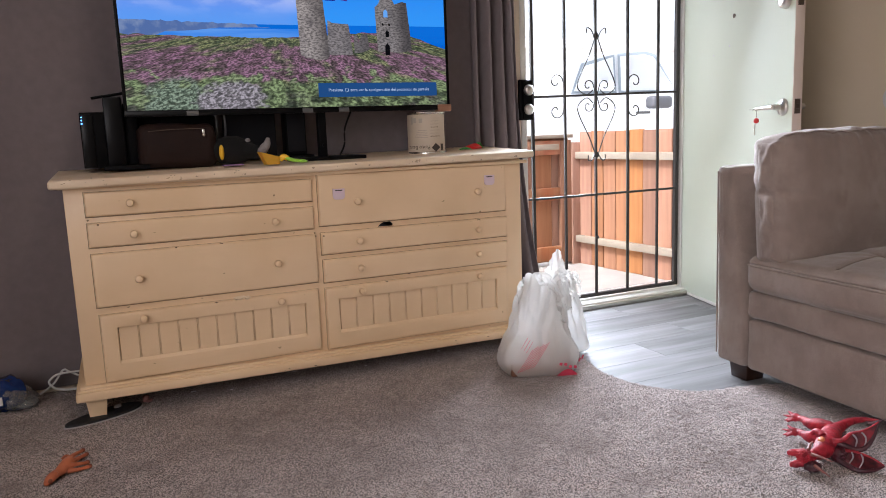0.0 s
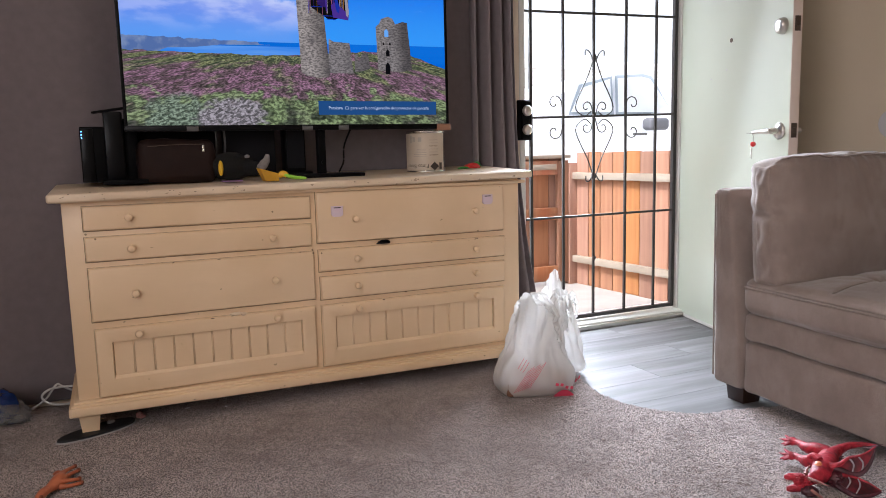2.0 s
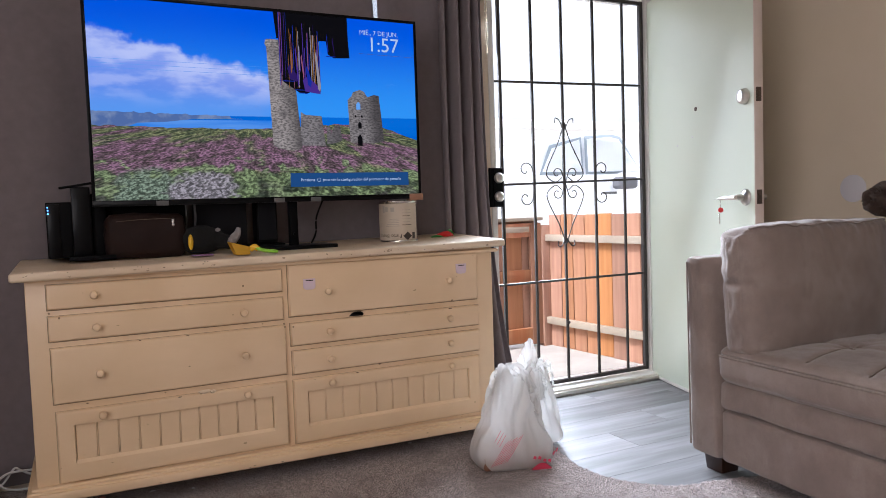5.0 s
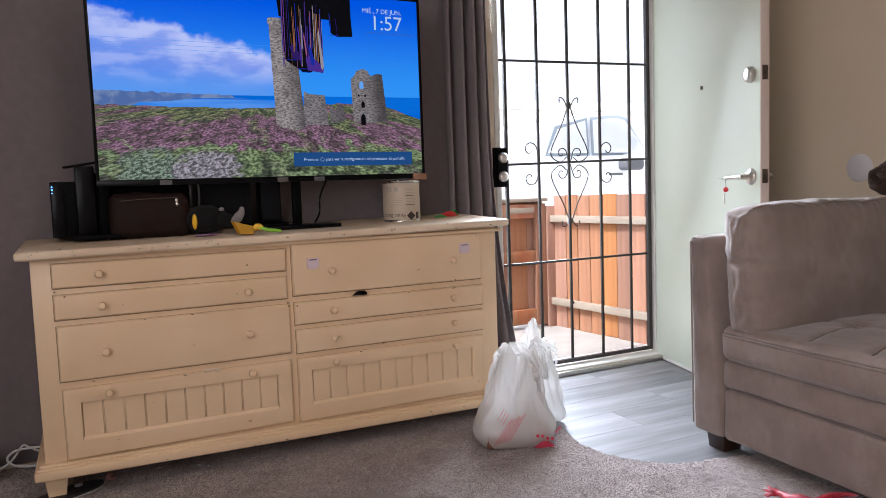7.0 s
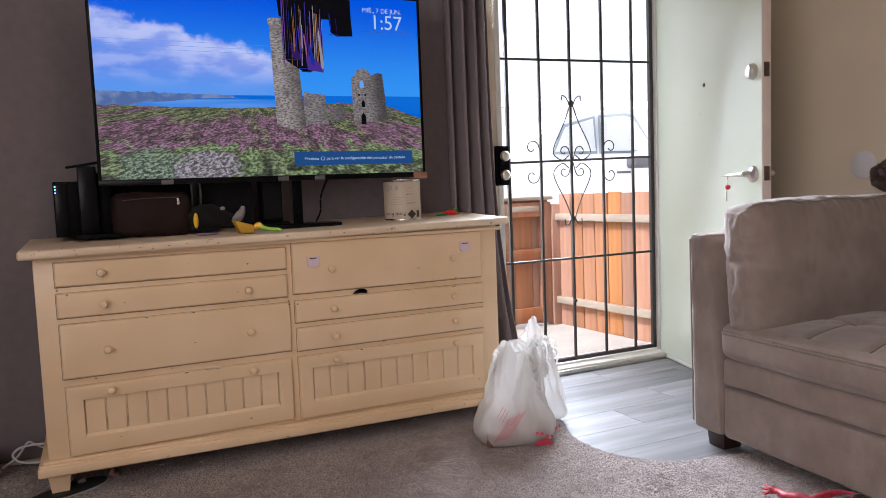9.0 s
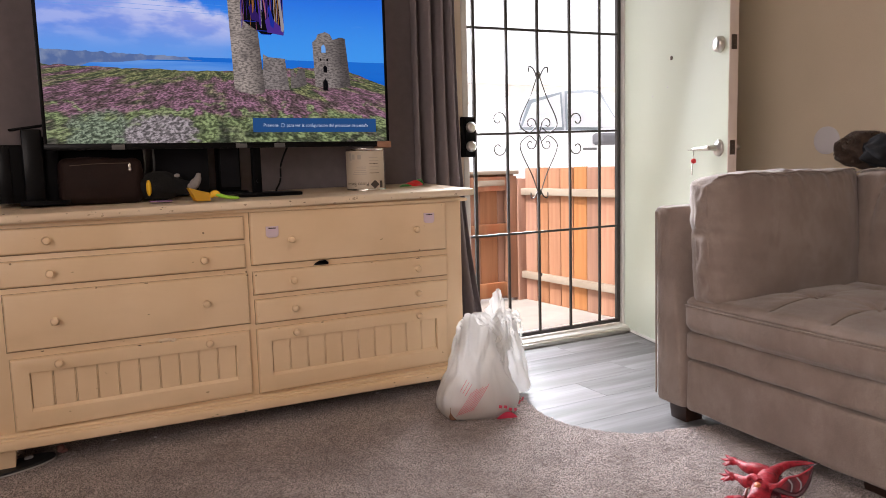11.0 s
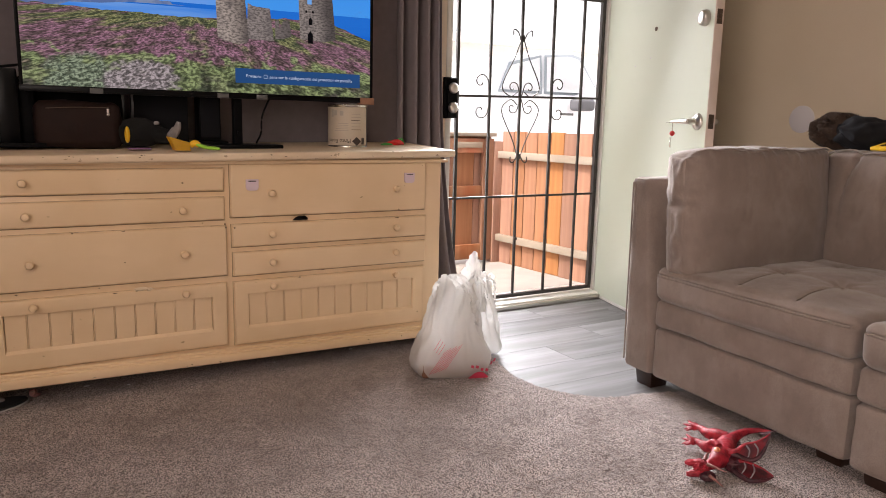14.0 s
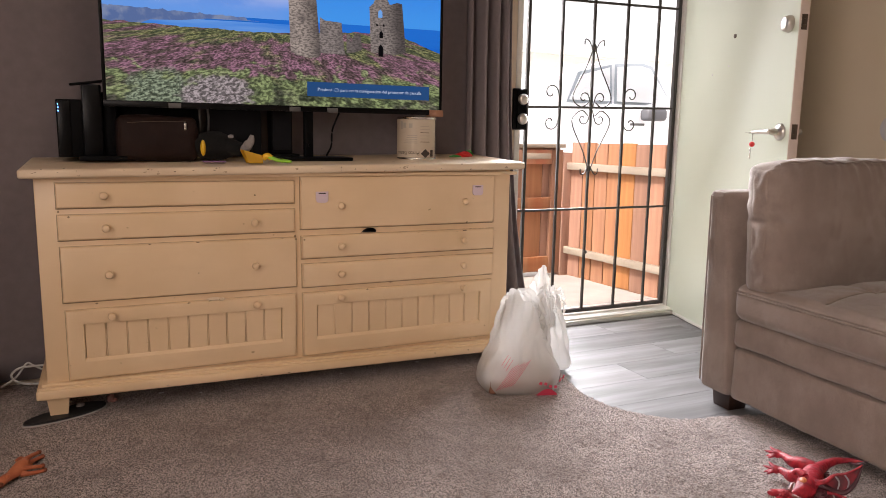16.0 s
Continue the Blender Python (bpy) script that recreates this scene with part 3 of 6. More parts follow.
# keys on a red fob in the lever
keys = thing("key_ring", 2.70, 2.47, 0.9, 0, "house keys with a round red fob in the door lever", "keys")
dirx, diry = math.cos(radians(ang)), math.sin(radians(ang))
nx_, ny_ = diry, -dirx
def on_door(u, off, z):
    return (HX + dirx * u + nx_ * off, HY + diry * u + ny_ * off, z + LAM)
kx, ky, kz = on_door(W - 0.175, 0.054, LZ)
part("key", merge(tube([(kx, ky, kz - 0.002, 0.006), (kx - 0.012 * dirx, ky - 0.012 * diry, kz - 0.006, 0.009), (kx - 0.04 * dirx, ky - 0.04 * diry, kz - 0.004, 0.006)], 8, 4, flat=0.3),
    tube([(kx - 0.0 * dirx, ky, kz, 0.0015), (kx + 0.008 * dirx, ky + 0.008 * diry, kz - 0.02, 0.0015), (kx + 0.008 * dirx, ky + 0.008 * diry, kz - 0.042, 0.0015)], 6, 4)), M["steel"], keys)
part("fob", ball(kx + 0.008 * dirx, ky + 0.008 * diry, kz - 0.053, 0.0115, 0.0115, 0.0115, 3), M["red"], keys, "shiny red ball fob")
part("hanging_key", box(kx + 0.005 * dirx - 0.003, kx + 0.005 * dirx + 0.003, ky - 0.002, ky + 0.002, kz - 0.115, kz - 0.068, 0.001), M["steel"], keys)
disc = single("wall_bumper", lathe([(0.062, 0), (0.062, 0.003), (0.058, 0.006), (0.01, 0.0065)], 3.35, 2.40, 0.975, 40, axis="-x"), M["white_plastic"], "round white door bumper stuck on the wall", "door bumper")

# ---------- iron security door ----------
gate = thing("security_door", 2.5, 3.35, 0.0, 0, "black wrought-iron security door with scrollwork", "security door")
def bar(x0, x1, z0, z1, name="bar", w=0.0062, y=3.35, slope=0.0):
    if x0 == x1:
        b = box(x0 - w, x0 + w, y - w, y + w, z0, z1, 0.0015, 1)
    else:
        b = box(x0, x1, y - w * 0.8, y + w * 0.8, z0 - w * 0.75, z0 + w * 0.75, 0.0015, 1)
        for v in b.verts:
            v.co.z += slope * (v.co.x - x0)
    return part(name, b, M["iron"], gate)
bar(2.075, 2.075, 0.035, 2.02, "frame_bar", 0.0078)
bar(2.968, 2.968, 0.035, 2.02, "frame_bar", 0.011)
bar(2.067, 2.98, 0.032, 0, "frame_bar", 0.012)
bar(2.067, 2.98, 2.01, 0, "frame_bar", 0.012)
BX = [2.262, 2.446, 2.646, 2.842]
for x in BX:
    bar(x, x, 0.035, 2.01)
for z, s in ((0.557, 0.0), (1.052, 0.02), (1.555, 0.02)):
    bar(2.03, 2.968, z, 0, "crossbar", 0.0072, slope=s)
part("lock_box", merge(box(1.985, 2.058, 3.315, 3.375, 0.945, 1.135, 0.004), box(2.0, 2.05, 3.305, 3.318, 0.95, 1.13, 0.003)), M["black"], gate, "black steel lock box")
for z in (1.085, 0.995):
    part("lock_cylinder", lathe([(0.026, 0), (0.026, 0.008), (0.020, 0.016), (0.012, 0.02)], 2.028, 3.308, z, 24, axis="-y"), M["nickel"], gate, "satin nickel lock cylinder")
def scroll(pts, r=0.0029):
    return part("scroll", tube([(x, 3.345, z, r) for x, z in pts], 6, 6), M["iron"], gate)
def spiral(cx, cz, r, turn, start, hand):
    return [(cx + r * (1 - 0.75 * k / 9) * math.cos(start + hand * turn * k / 9), cz + r * (1 - 0.75 * k / 9) * math.sin(start + hand * turn * k / 9)) for k in range(10)]
CX = 2.448
for s in (-1, 1):
    scroll([(CX + s * 0.008, 1.34), (CX + s * 0.045, 1.25), (CX + s * 0.105, 1.14), (CX + s * 0.11, 1.09), (CX + s * 0.06, 1.062), (CX + s * 0.02, 1.085)])
    scroll([(CX + s * 0.008, 0.76), (CX + s * 0.045, 0.85), (CX + s * 0.105, 0.96), (CX + s * 0.11, 1.01), (CX + s * 0.06, 1.045), (CX + s * 0.02, 1.02)])
    scroll([(CX + s * 0.004, 1.06)] + spiral(CX + s * 0.05, 1.105, 0.032, 5.5, math.pi if s > 0 else 0, -s))
    scroll([(CX + s * 0.004, 1.05)] + spiral(CX + s * 0.05, 1.005, 0.032, 5.5, math.pi if s > 0 else 0, s))
    scroll([(CX + s * 0.19, 1.08)] + spiral(CX + s * 0.24, 1.125, 0.042, 5.8, math.pi if s > 0 else 0, -s))
    scroll([(CX + s * 0.19, 1.03)] + spiral(CX + s * 0.24, 0.985, 0.042, 5.8, math.pi if s > 0 else 0, s))
    scroll([(CX + s * 0.006, 1.33), (CX + s * 0.03, 1.375), (CX + s * 0.055, 1.385), (CX + s * 0.058, 1.36)])
    scroll([(CX + s * 0.006, 0.77), (CX + s * 0.03, 0.735), (CX + s * 0.05, 0.735), (CX + s * 0.052, 0.76)])
part("bead", lathe([(0.008, 0), (0.014, 0.008), (0.014, 0.02), (0.008, 0.03)], CX, 3.35, 1.335, 12), M["iron"], gate)
part("weld", ball(CX, 3.345, 0.335, 0.011, 0.011, 0.010, 2), M["iron"], gate)
part("bead", lathe([(0.008, 0), (0.014, 0.008), (0.014, 0.02), (0.008, 0.03)], CX, 3.35, 0.745, 12), M["iron"], gate)

# ---------- dresser ----------
dr = thing("dresser", 0.86, 3.03, 0.0, 0, "worn cream-painted wooden dresser with eight drawers on the carpet", "dresser")
F = 2.835           # face of the frame
TZ = 0.806
def ztop(y):
    return TZ + 0.036 * (y - 2.78)
X0, X1 = 0.045, 1.70
b = box(X0, X1, F, 3.24, 0.10, 0.785, 0.003)
part("body", b, M["cream"], dr)
t = box(0.008, 1.742, 2.79, 3.27, 0.778, TZ, 0.008, 3)
for v in t.verts:
    if v.co.y > 3.1:
        v.co.z += ztop(3.27) - TZ
for v in t.verts:
    v.co.z += 0.010 * (v.co.x - 0.87) / 0.85
part("top", t, M["cream_top"], dr, "worn whitish top with chipped edge")
part("cornice", box(0.03, 1.72, 2.812, 3.25, 0.766, 0.779, 0.004), M["cream"], dr)
b = box(0.015, 1.735, 2.795, 3.26, 0.075, 0.106, 0.006, 3)
box(0.022, 1.727, 2.805, 3.255, 0.104, 0.113, 0.003, 3, bm=b)
box(0.03, 1.718, 2.815, 3.25, 0.111, 0.121, 0.004, 3, bm=b)
for v in b.verts:
    v.co.z -= 0.012 * (v.co.x - 0.3)
part("base_moulding", b, M["cream"], dr)
for fx in (0.04, 1.63):
    for fy in (2.825, 3.16):
        f = box(fx, fx + 0.066, fy, fy + 0.066, 0.0, 0.078 if fx < 1 else 0.064, 0.002)
        for v in f.verts:
            if v.co.z < 0.03:
                v.co.x = fx + 0.033 + (v.co.x - fx - 0.033) * 0.72
                v.co.y = fy + 0.033 + (v.co.y - fy - 0.033) * 0.72
        part("foot", f, M["cream"], dr)
def slab(x0, x1, z0, z1, y0, y1, lip=0.007):
    """A drawer front: flat face, a chamfered and rounded lip all round."""
    b = bmesh.new()
    def ring(d, y):
        return [b.verts.new(p) for p in ((x0 + d, y, z0 + d), (x1 - d, y, z0 + d), (x1 - d, y, z1 - d), (x0 + d, y, z1 - d))]
    rings = [ring(0, y1), ring(0, y0 + 0.006), ring(0.0016, y0 + 0.0026), ring(lip * 0.55, y0 + 0.0008), ring(lip, y0)]
    for a, c in zip(rings, rings[1:]):
        for k in range(4):
            b.faces.new((a[k], a[(k + 1) % 4], c[(k + 1) % 4], c[k]))
    return b, rings[-1]
def drawer(x0, x1, z0, z1, knobs, panel=False):
    y0 = F - 0.016
    # darker strip round the front, widest below: its shadow, painted in
    part("reveal", box(x0 - 0.0025, x1 + 0.0025, F - 0.0012, F + 0.002, z0 - 0.004, z1 + 0.001), M["groove" if panel else "gap"], dr, smooth=False)
    b, face = slab(x0, x1, z0, z1, y0, F + 0.01)
    if not panel:
        b.faces.new(face)
        d = part("drawer_front", b, M["cream"], dr)
    else:
        px0, px1, pz0, pz1 = x0 + 0.047, x1 - 0.047, z0 + 0.056, z1 - 0.044
        def inner(d, y, low=0.0):
            return [b.verts.new(p) for p in ((px0 + d, y, pz0 + d + low), (px1 - d, y, pz0 + d + low), (px1 - d, y, pz1 - d), (px0 + d, y, pz1 - d))]
        # the frame slopes into the sunk panel, most along its lower ledge
        rings = [face, inner(0, y0), inner(0.002, y0 + 0.0015), inner(0.004, y0 + 0.011, 0.008)]
        for a, c in zip(rings, rings[1:]):
            for k in range(4):
                b.faces.new((a[k], a[(k + 1) % 4], c[(k + 1) % 4], c[k]))
        d = part("drawer_front", b, M["cream"], dr)
        n = 10
        wx = (px1 - px0 - 0.006) / n
        for i in range(n):
            a = px0 + 0.003 + i * wx
            part("beadboard", box(a + 0.0022, a + wx - 0.0022, y0 + 0.0095, F + 0.008, pz0 + 0.002, pz1 - 0.002, 0.0016, 1), M["cream"], d)
            if i:
                part("bead_strip", box(a - 0.0013, a + 0.0013, y0 + 0.0098, F + 0.006, pz0 + 0.003, pz1 - 0.003, 0.0007, 1), M["cream"], d)
    for kx_, kz_ in knobs:
        part("knob", lathe([(0.007, 0), (0.0065, 0.008), (0.009, 0.012), (0.0125, 0.018), (0.0128, 0.024), (0.010, 0.029), (0.004, 0.031)], kx_, y0 + 0.002, kz_, 20, axis="-y"), M["cream"], d)
    return d
LX0, LX1, RX0, RX1 = 0.103, 0.842, 0.864, 1.632
KL, KR, KA, KB = 0.236, 0.694, 0.996, 1.487
drawer(LX0, LX1 - 0.006, 0.675, 0.753, [(KL, 0.714)])
drawer(LX0, LX1 - 0.006, 0.575, 0.654, [(KL + 0.002, 0.612), (KR, 0.614)])
drawer(LX0 + 0.002, LX1 - 0.002, 0.378, 0.554, [(KL + 0.004, 0.464), (KR, 0.466)])
drawer(LX0 + 0.006, LX1 - 0.006, 0.126, 0.352, [(KL + 0.005, 0.330), (KR, 0.330)], True)
drawer(RX0 - 0.006, RX1 - 0.008, 0.581, 0.766, [(KA, 0.664), (KB, 0.667)])
drawer(RX0 - 0.004, RX1 - 0.004, 0.476, 0.556, [(KA, 0.518), (KB, 0.516)])
drawer(RX0 - 0.002, RX1 - 0.006, 0.372, 0.456, [(KA, 0.417), (KB, 0.418)])
drawer(RX0 - 0.002, RX1 - 0.010, 0.121, 0.351, [(KA, 0.330), (KB, 0.329)], True)
part("tape_residue", merge(ball(0.555, F - 0.016, 0.357, 0.022, 0.004, 0.006, 2, rough=0.6, freq=40), ball(0.582, F - 0.016, 0.354, 0.010, 0.004, 0.006, 2, rough=0.6, freq=40)), M["cream_top"], dr, "crumpled tape stuck on a drawer")
# screw holes, chips and a dark cloth caught over a drawer
for hx, hz in ((0.70, 0.705), (0.135, 0.648), (1.505, 0.585), (0.108, 0.665), (0.835, 0.56), (0.868, 0.545), (0.838, 0.548)):
    part("screw_hole", lathe([(0.0035, 0), (0.003, 0.001)], hx, F - 0.0157, hz, 8, axis="-y"), M["gap"], dr)

# ---------- ceiling lamp ----------
cl = thing("ceiling_lamp", 0.75, 1.25, 2.45, 0, "round flush ceiling lamp with a white shade", "ceiling lamp")
part("base", lathe([(0.19, 2.38), (0.19, 2.449)], 0.75, 1.25, 0, 40), M["trim"], cl)
part("diffuser", lathe([(0.16, 2.368), (0.18, 2.372), (0.18, 2.381)], 0.75, 1.25, 0, 40), glow("lamp_glow", (1, 0.85, 0.68), 3.0), cl, "glowing diffuser")

# ---------- corner sofa ----------
def seat_unit(x, y, rz, width, depth, label, arm, front=0.0):
    """A unit of the sectional: local x runs back from the front, local y runs from its far side towards -width."""
    s = thing("sofa_unit", x, y, 0, rz, label, "sofa", group="units of the sectional sofa")
    a = 0.135 if arm else 0.0
    part("base_panel", cushion(0.0, depth, -width, -a, 0.036, 0.222, 0.019, wrinkle=0.0035, cuts=34, freq=6), M["sofa"], s, local=True)
    part("middle_panel", cushion(-0.004, depth - 0.02, -width, -a, 0.223, 0.325, 0.022, puff=(0.006, 0, 0), wrinkle=0.004, cuts=34, freq=7, seed=3), M["sofa"], s, local=True)
    lines = (-a - (width - a) * 0.42, -a - (width - a) * 0.695)
    def seam_y(yy, x):
        return yy - 0.03 + 0.045 * math.sin(math.pi / 2 * max(0.0, min(1.0, x / 0.2)))
    tufts = [(tx, seam_y(yy, tx)) for yy in lines for tx in (0.27, 0.55)] + [(tx, -width + 0.03) for tx in (0.27, 0.55)] + [(tx, -a - 0.03) for tx in (0.27, 0.55)]
    b = cushion(-0.022, depth - 0.15, -width + 0.002, -a - 0.004, 0.322, 0.445, 0.036, puff=(0.008, 0, 0.026), wrinkle=0.003, cuts=110, freq=6, seed=8)
    for v in b.verts:
        x, y, z = v.co
        if z > 0.40:
            d = 0.0
            for tx, ty in tufts:
                r = math.hypot(x - tx, y - ty)
                ripple = 1 + 0.35 * math.cos(6 * math.atan2(y - ty, x - tx) + 9 * tx)
                d = max(d, 0.021 * math.exp(-(r / 0.042) ** 1.3) * ripple)
            for yy in lines:
                k = 1.0 if x < 0.27 else 0.55
                d = max(d, 0.0105 * k * math.exp(-abs((y - seam_y(yy, x)) / (0.010 if x < 0.27 else 0.022))))
            for tx in (0.27, 0.55):
                d = max(d, 0.008 * math.exp(-abs((x - tx) / 0.024)))
            v.co.z -= d * min(1.0, max(0.0, (x + 0.005) / 0.03))
        # the boxing's top edge, stitched in below the swell
        v.co.x += 0.006 * math.exp(-((z - 0.417) / 0.0055) ** 2) * (x < 0.05)
    seat = part("seat_cushion", b, M["sofa"], s, "tufted seat cushion", local=True)
    me = seat.data
    zs = 0.417
    front = [-width + 0.014 + (width - a - 0.034) * i / 12 for i in range(13)]
    def nose(y):
        near = [v.co.x for v in me.vertices if abs(v.co.y - y) < 0.012 and abs(v.co.z - zs) < 0.009 and v.co.x < 0.2]
        return min(near) if near else -0.02
    part("piping", tube([(nose(y) + 0.0012, y, zs, 0.0028) for y in front], 8, 4), M["sofa"], seat, "stitched front seam", local=True)
    for yy in lines:
        pts = []
        for i in range(10):
            sx = 0.012 + 0.026 * i
            sy = seam_y(yy, sx)
            near = [v.co.z for v in me.vertices if abs(v.co.x - sx) < 0.008 and abs(v.co.y - sy) < 0.006 and v.co.z > 0.38]
            pts.append((sx, sy, (0.5 * (min(near) + max(near)) if near else 0.44) + 0.0005, 0.0020))
        part("tuft_seam", tube([(-0.018, seam_y(yy, 0), 0.420, 0.0016)] + pts, 6, 3), M["seam"], seat, local=True)
    for fx, fy in ((0.065, -0.075), (0.085, -width + 0.075), (depth - 0.1, -0.06), (depth - 0.1, -width + 0.06)):
        f = box(fx - 0.045, fx + 0.045, fy - 0.045, fy + 0.045, LAM if fy > -0.1 and arm else 0.0, 0.062, 0.003)
        for v in f.verts:
            if v.co.z < 0.03:
                v.co.x = fx + (v.co.x - fx) * 0.84
                v.co.y = fy + (v.co.y - fy) * 0.84
        part("foot", f, M["foot"], s, "dark stained wooden foot", local=True)
    part("back_frame", cushion(depth - 0.17, depth, -width, -a, 0.22, 0.76, 0.04, wrinkle=0.004, cuts=14, seed=5), M["sofa"], s, local=True)
    return s

unit1 = seat_unit(2.165, 2.215, -3.5, 0.885, 0.93, "taupe microfibre corner sofa unit with loose back cushions", True)
arm = cushion(-0.012, 0.93, -0.135, 0.0, 0.042, 0.745, 0.016, puff=(0.006, 0.006, 0.004), wrinkle=0.003, cuts=44, freq=6, seed=2)
for v in arm.verts:
    # the front edge is cut back on the seat side, more towards the top
    k = max(0.0, (v.co.z - 0.05) / 0.69)
    f = max(0.0, 1 - (v.co.x + 0.012) / 0.13)
    if v.co.y < -0.03:
        v.co.y += 0.062 * f ** 0.7 * k ** 1.6 * min(1.0, (-0.03 - v.co.y) / 0.06)
    v.co.x -= 0.012 * k * (v.co.x < 0.3)
    v.co.y += 0.004 * noise.noise(Vector((v.co.x * 6, v.co.z * 16, 3.0))) * (v.co.y < -0.06)
panel = part("arm_panel", arm, M["sofa"], unit1, "upright upholstered side panel", local=True)
part("piping", tube([(-0.020, -0.012, 0.07, 0.003), (-0.024, -0.012, 0.40, 0.003), (-0.028, -0.012, 0.728, 0.003)], 6, 6), M["sofa"], panel, "corded front edge", local=True)
unit2 = seat_unit(2.10, 1.318, -3.5, 0.86, 0.93, "taupe microfibre armless sofa unit", False)

def back_cushion(x, y, rz, w, h, t, label, tilt, seed, pleats=0.0):
    """A boxed cushion: flat stuffed face, gathered welt round it, tucked corners, slack free end."""
    c = thing("back_cushion", x, y, 0.435, rz, label, "cushion", group="loose cushions of the sofa", rx=tilt)
    b = cushion(0, w, 0, t, 0, h, 0.030, puff=(0.010, 0.030, 0.010), wrinkle=0.003, cuts=96, freq=6, seed=seed)
    for v in b.verts:
        x_, y_, z_ = v.co
        side, top = x_, h - z_
        # puckers running in from the top welt and the free end
        g = math.exp(-max(top - 0.01, 0) / 0.045) * min(1.0, side / 0.05 + 0.3)
        v.co.y += 0.010 * g * noise.noise(Vector((x_ * 34 + 4 * z_, z_ * 5, seed + 7)))
        v.co.z += 0.006 * math.exp(-top / 0.03) * noise.noise(Vector((x_ * 26, y_ * 9, seed + 1)))
        e = math.exp(-max(side - 0.01, 0) / 0.055)
        fold = noise.noise(Vector((y_ * 6, z_ * 30 + 3 * x_, seed + 3)))
        v.co.y += 0.011 * e * fold
        v.co.x += 0.007 * e * noise.noise(Vector((y_ * 12, z_ * 24, seed)))
        # a deep tuck a third of the way down the free end
        v.co.x += 0.012 * math.exp(-((z_ - 0.56 * h) / 0.016) ** 2) * math.exp(-side / 0.03)
        v.co.y += 0.014 * math.exp(-((z_ - 0.56 * h + 0.25 * x_) / 0.014) ** 2) * math.exp(-side / 0.06) * (y_ < 0.5 * t)
        # the upper free corner sags and gathers
        r = math.hypot(side, top)
        v.co.z -= 0.022 * math.exp(-r / 0.04)
        v.co.y += 0.008 * math.sin(7 * math.atan2(top, side + 1e-4)) * math.exp(-r / 0.06) * (y_ < 0.5 * t)
        # long slack pleats hanging from the top
        if pleats and y_ < 0.5 * t:
            q = abs(math.sin(x_ * 19 + 1.2 * math.sin(z_ * 7) + seed))
            v.co.y += pleats * (1 - q) ** 3 * max(0.0, 1 - top / (0.75 * h)) ** 0.8
        # the cover thins out towards both ends
        px = max(0.0, min(1.0, min(v.co.x, w - v.co.x) / 0.15))
        v.co.y = 0.46 * t + (v.co.y - 0.46 * t) * (0.36 + 0.64 * math.sqrt(1 - (1 - px) ** 2))
    cover = part("cover", b, M["sofa"], c, local=True)
    rim = cover.data.vertices
    def edge(px):
        near = [q.co for q in rim if abs(q.co.x - px) < 0.012 and q.co.z > 0.8 * h]
        front = min(q.y for q in near)
        return front, max(q.z for q in near if q.y < front + 0.03)
    welt = []
    for i in range(21):
        px = 0.02 + (w - 0.04) * i / 20
        fy, fz = edge(px)
        welt.append((px, fy + 0.013, fz - 0.002, 0.0034))
    part("piping", tube(welt, 8, 4), M["sofa"], cover, "corded top edge", local=True)
    return c

back_cushion(2.128, 1.885, -2.0, 0.712, 0.425, 0.19, "plump taupe back cushion leaning on the side panel", -4, 1.0)
back_cushion(2.785, 1.965, -93.5, 0.84, 0.425, 0.19, "plump taupe back cushion along the wall side", -6, 6.0, 0.022)
back_cushion(2.75, 1.10, -93.5, 0.74, 0.425, 0.19, "plump taupe back cushion along the wall side", -6, 11.0, 0.022)

# ---------- television ----------
tv = thing("television", 0.86, 3.0, ztop(3.0), 0, "large flat television with a cracked screen showing a coast", "television")
TX0, TX1, TZ0, TZ1, TY = 0.250, 1.464, 0.992, 1.704, 2.985
b = box(TX0, TX1, TY, TY + 0.028, TZ0, TZ1, 0.004)
box(TX0 + 0.2, TX1 - 0.2, TY + 0.026, TY + 0.07, TZ0 + 0.06, TZ1 - 0.2, 0.01, bm=b)
part("case", b, M["black"], tv)
bz = 0.011
fr = box(TX0, TX1, TY - 0.004, TY + 0.001, TZ0, TZ0 + 0.02, 0.001)
box(TX0, TX1, TY - 0.004, TY + 0.001, TZ1 - bz, TZ1, 0.001, bm=fr)
box(TX0, TX0 + bz, TY - 0.004, TY + 0.001, TZ0 + 0.02, TZ1 - bz, 0.001, bm=fr)
box(TX1 - bz, TX1, TY - 0.004, TY + 0.001, TZ0 + 0.02, TZ1 - bz, 0.001, bm=fr)
part("bezel", fr, M["gloss_black"], tv, "thin glossy black bezel")
for x in (0.45, 0.86, 1.0):
    part("clip", box(x, x + 0.04, TY - 0.006, TY - 0.003, TZ0 - 0.001, TZ0 + 0.016, 0.001), M["grey_plastic"], tv)
part("sensor", box(1.41, 1.47, TY - 0.008, TY + 0.03, TZ0 - 0.006, TZ0 + 0.02, 0.003), material("brown_tape", (0.30, 0.15, 0.09), 0.6), tv, "strip of brown tape on the corner")
SX0, SX1, SZ0, SZ1 = TX0 + bz, TX1 - bz, TZ0 + 0.02, TZ1 - bz
def S(u, v):
    """A place on the screen; u to the right, v down, both from 0 to 1."""
    return SX0 + u * (SX1 - SX0), SZ1 - v * (SZ1 - SZ0)
screen = part("screen", box(SX0, SX1, TY - 0.0012, TY + 0.0005, SZ0, SZ1), M["gloss_black"], tv, "lit screen with a black crack")
LAYER = [0]
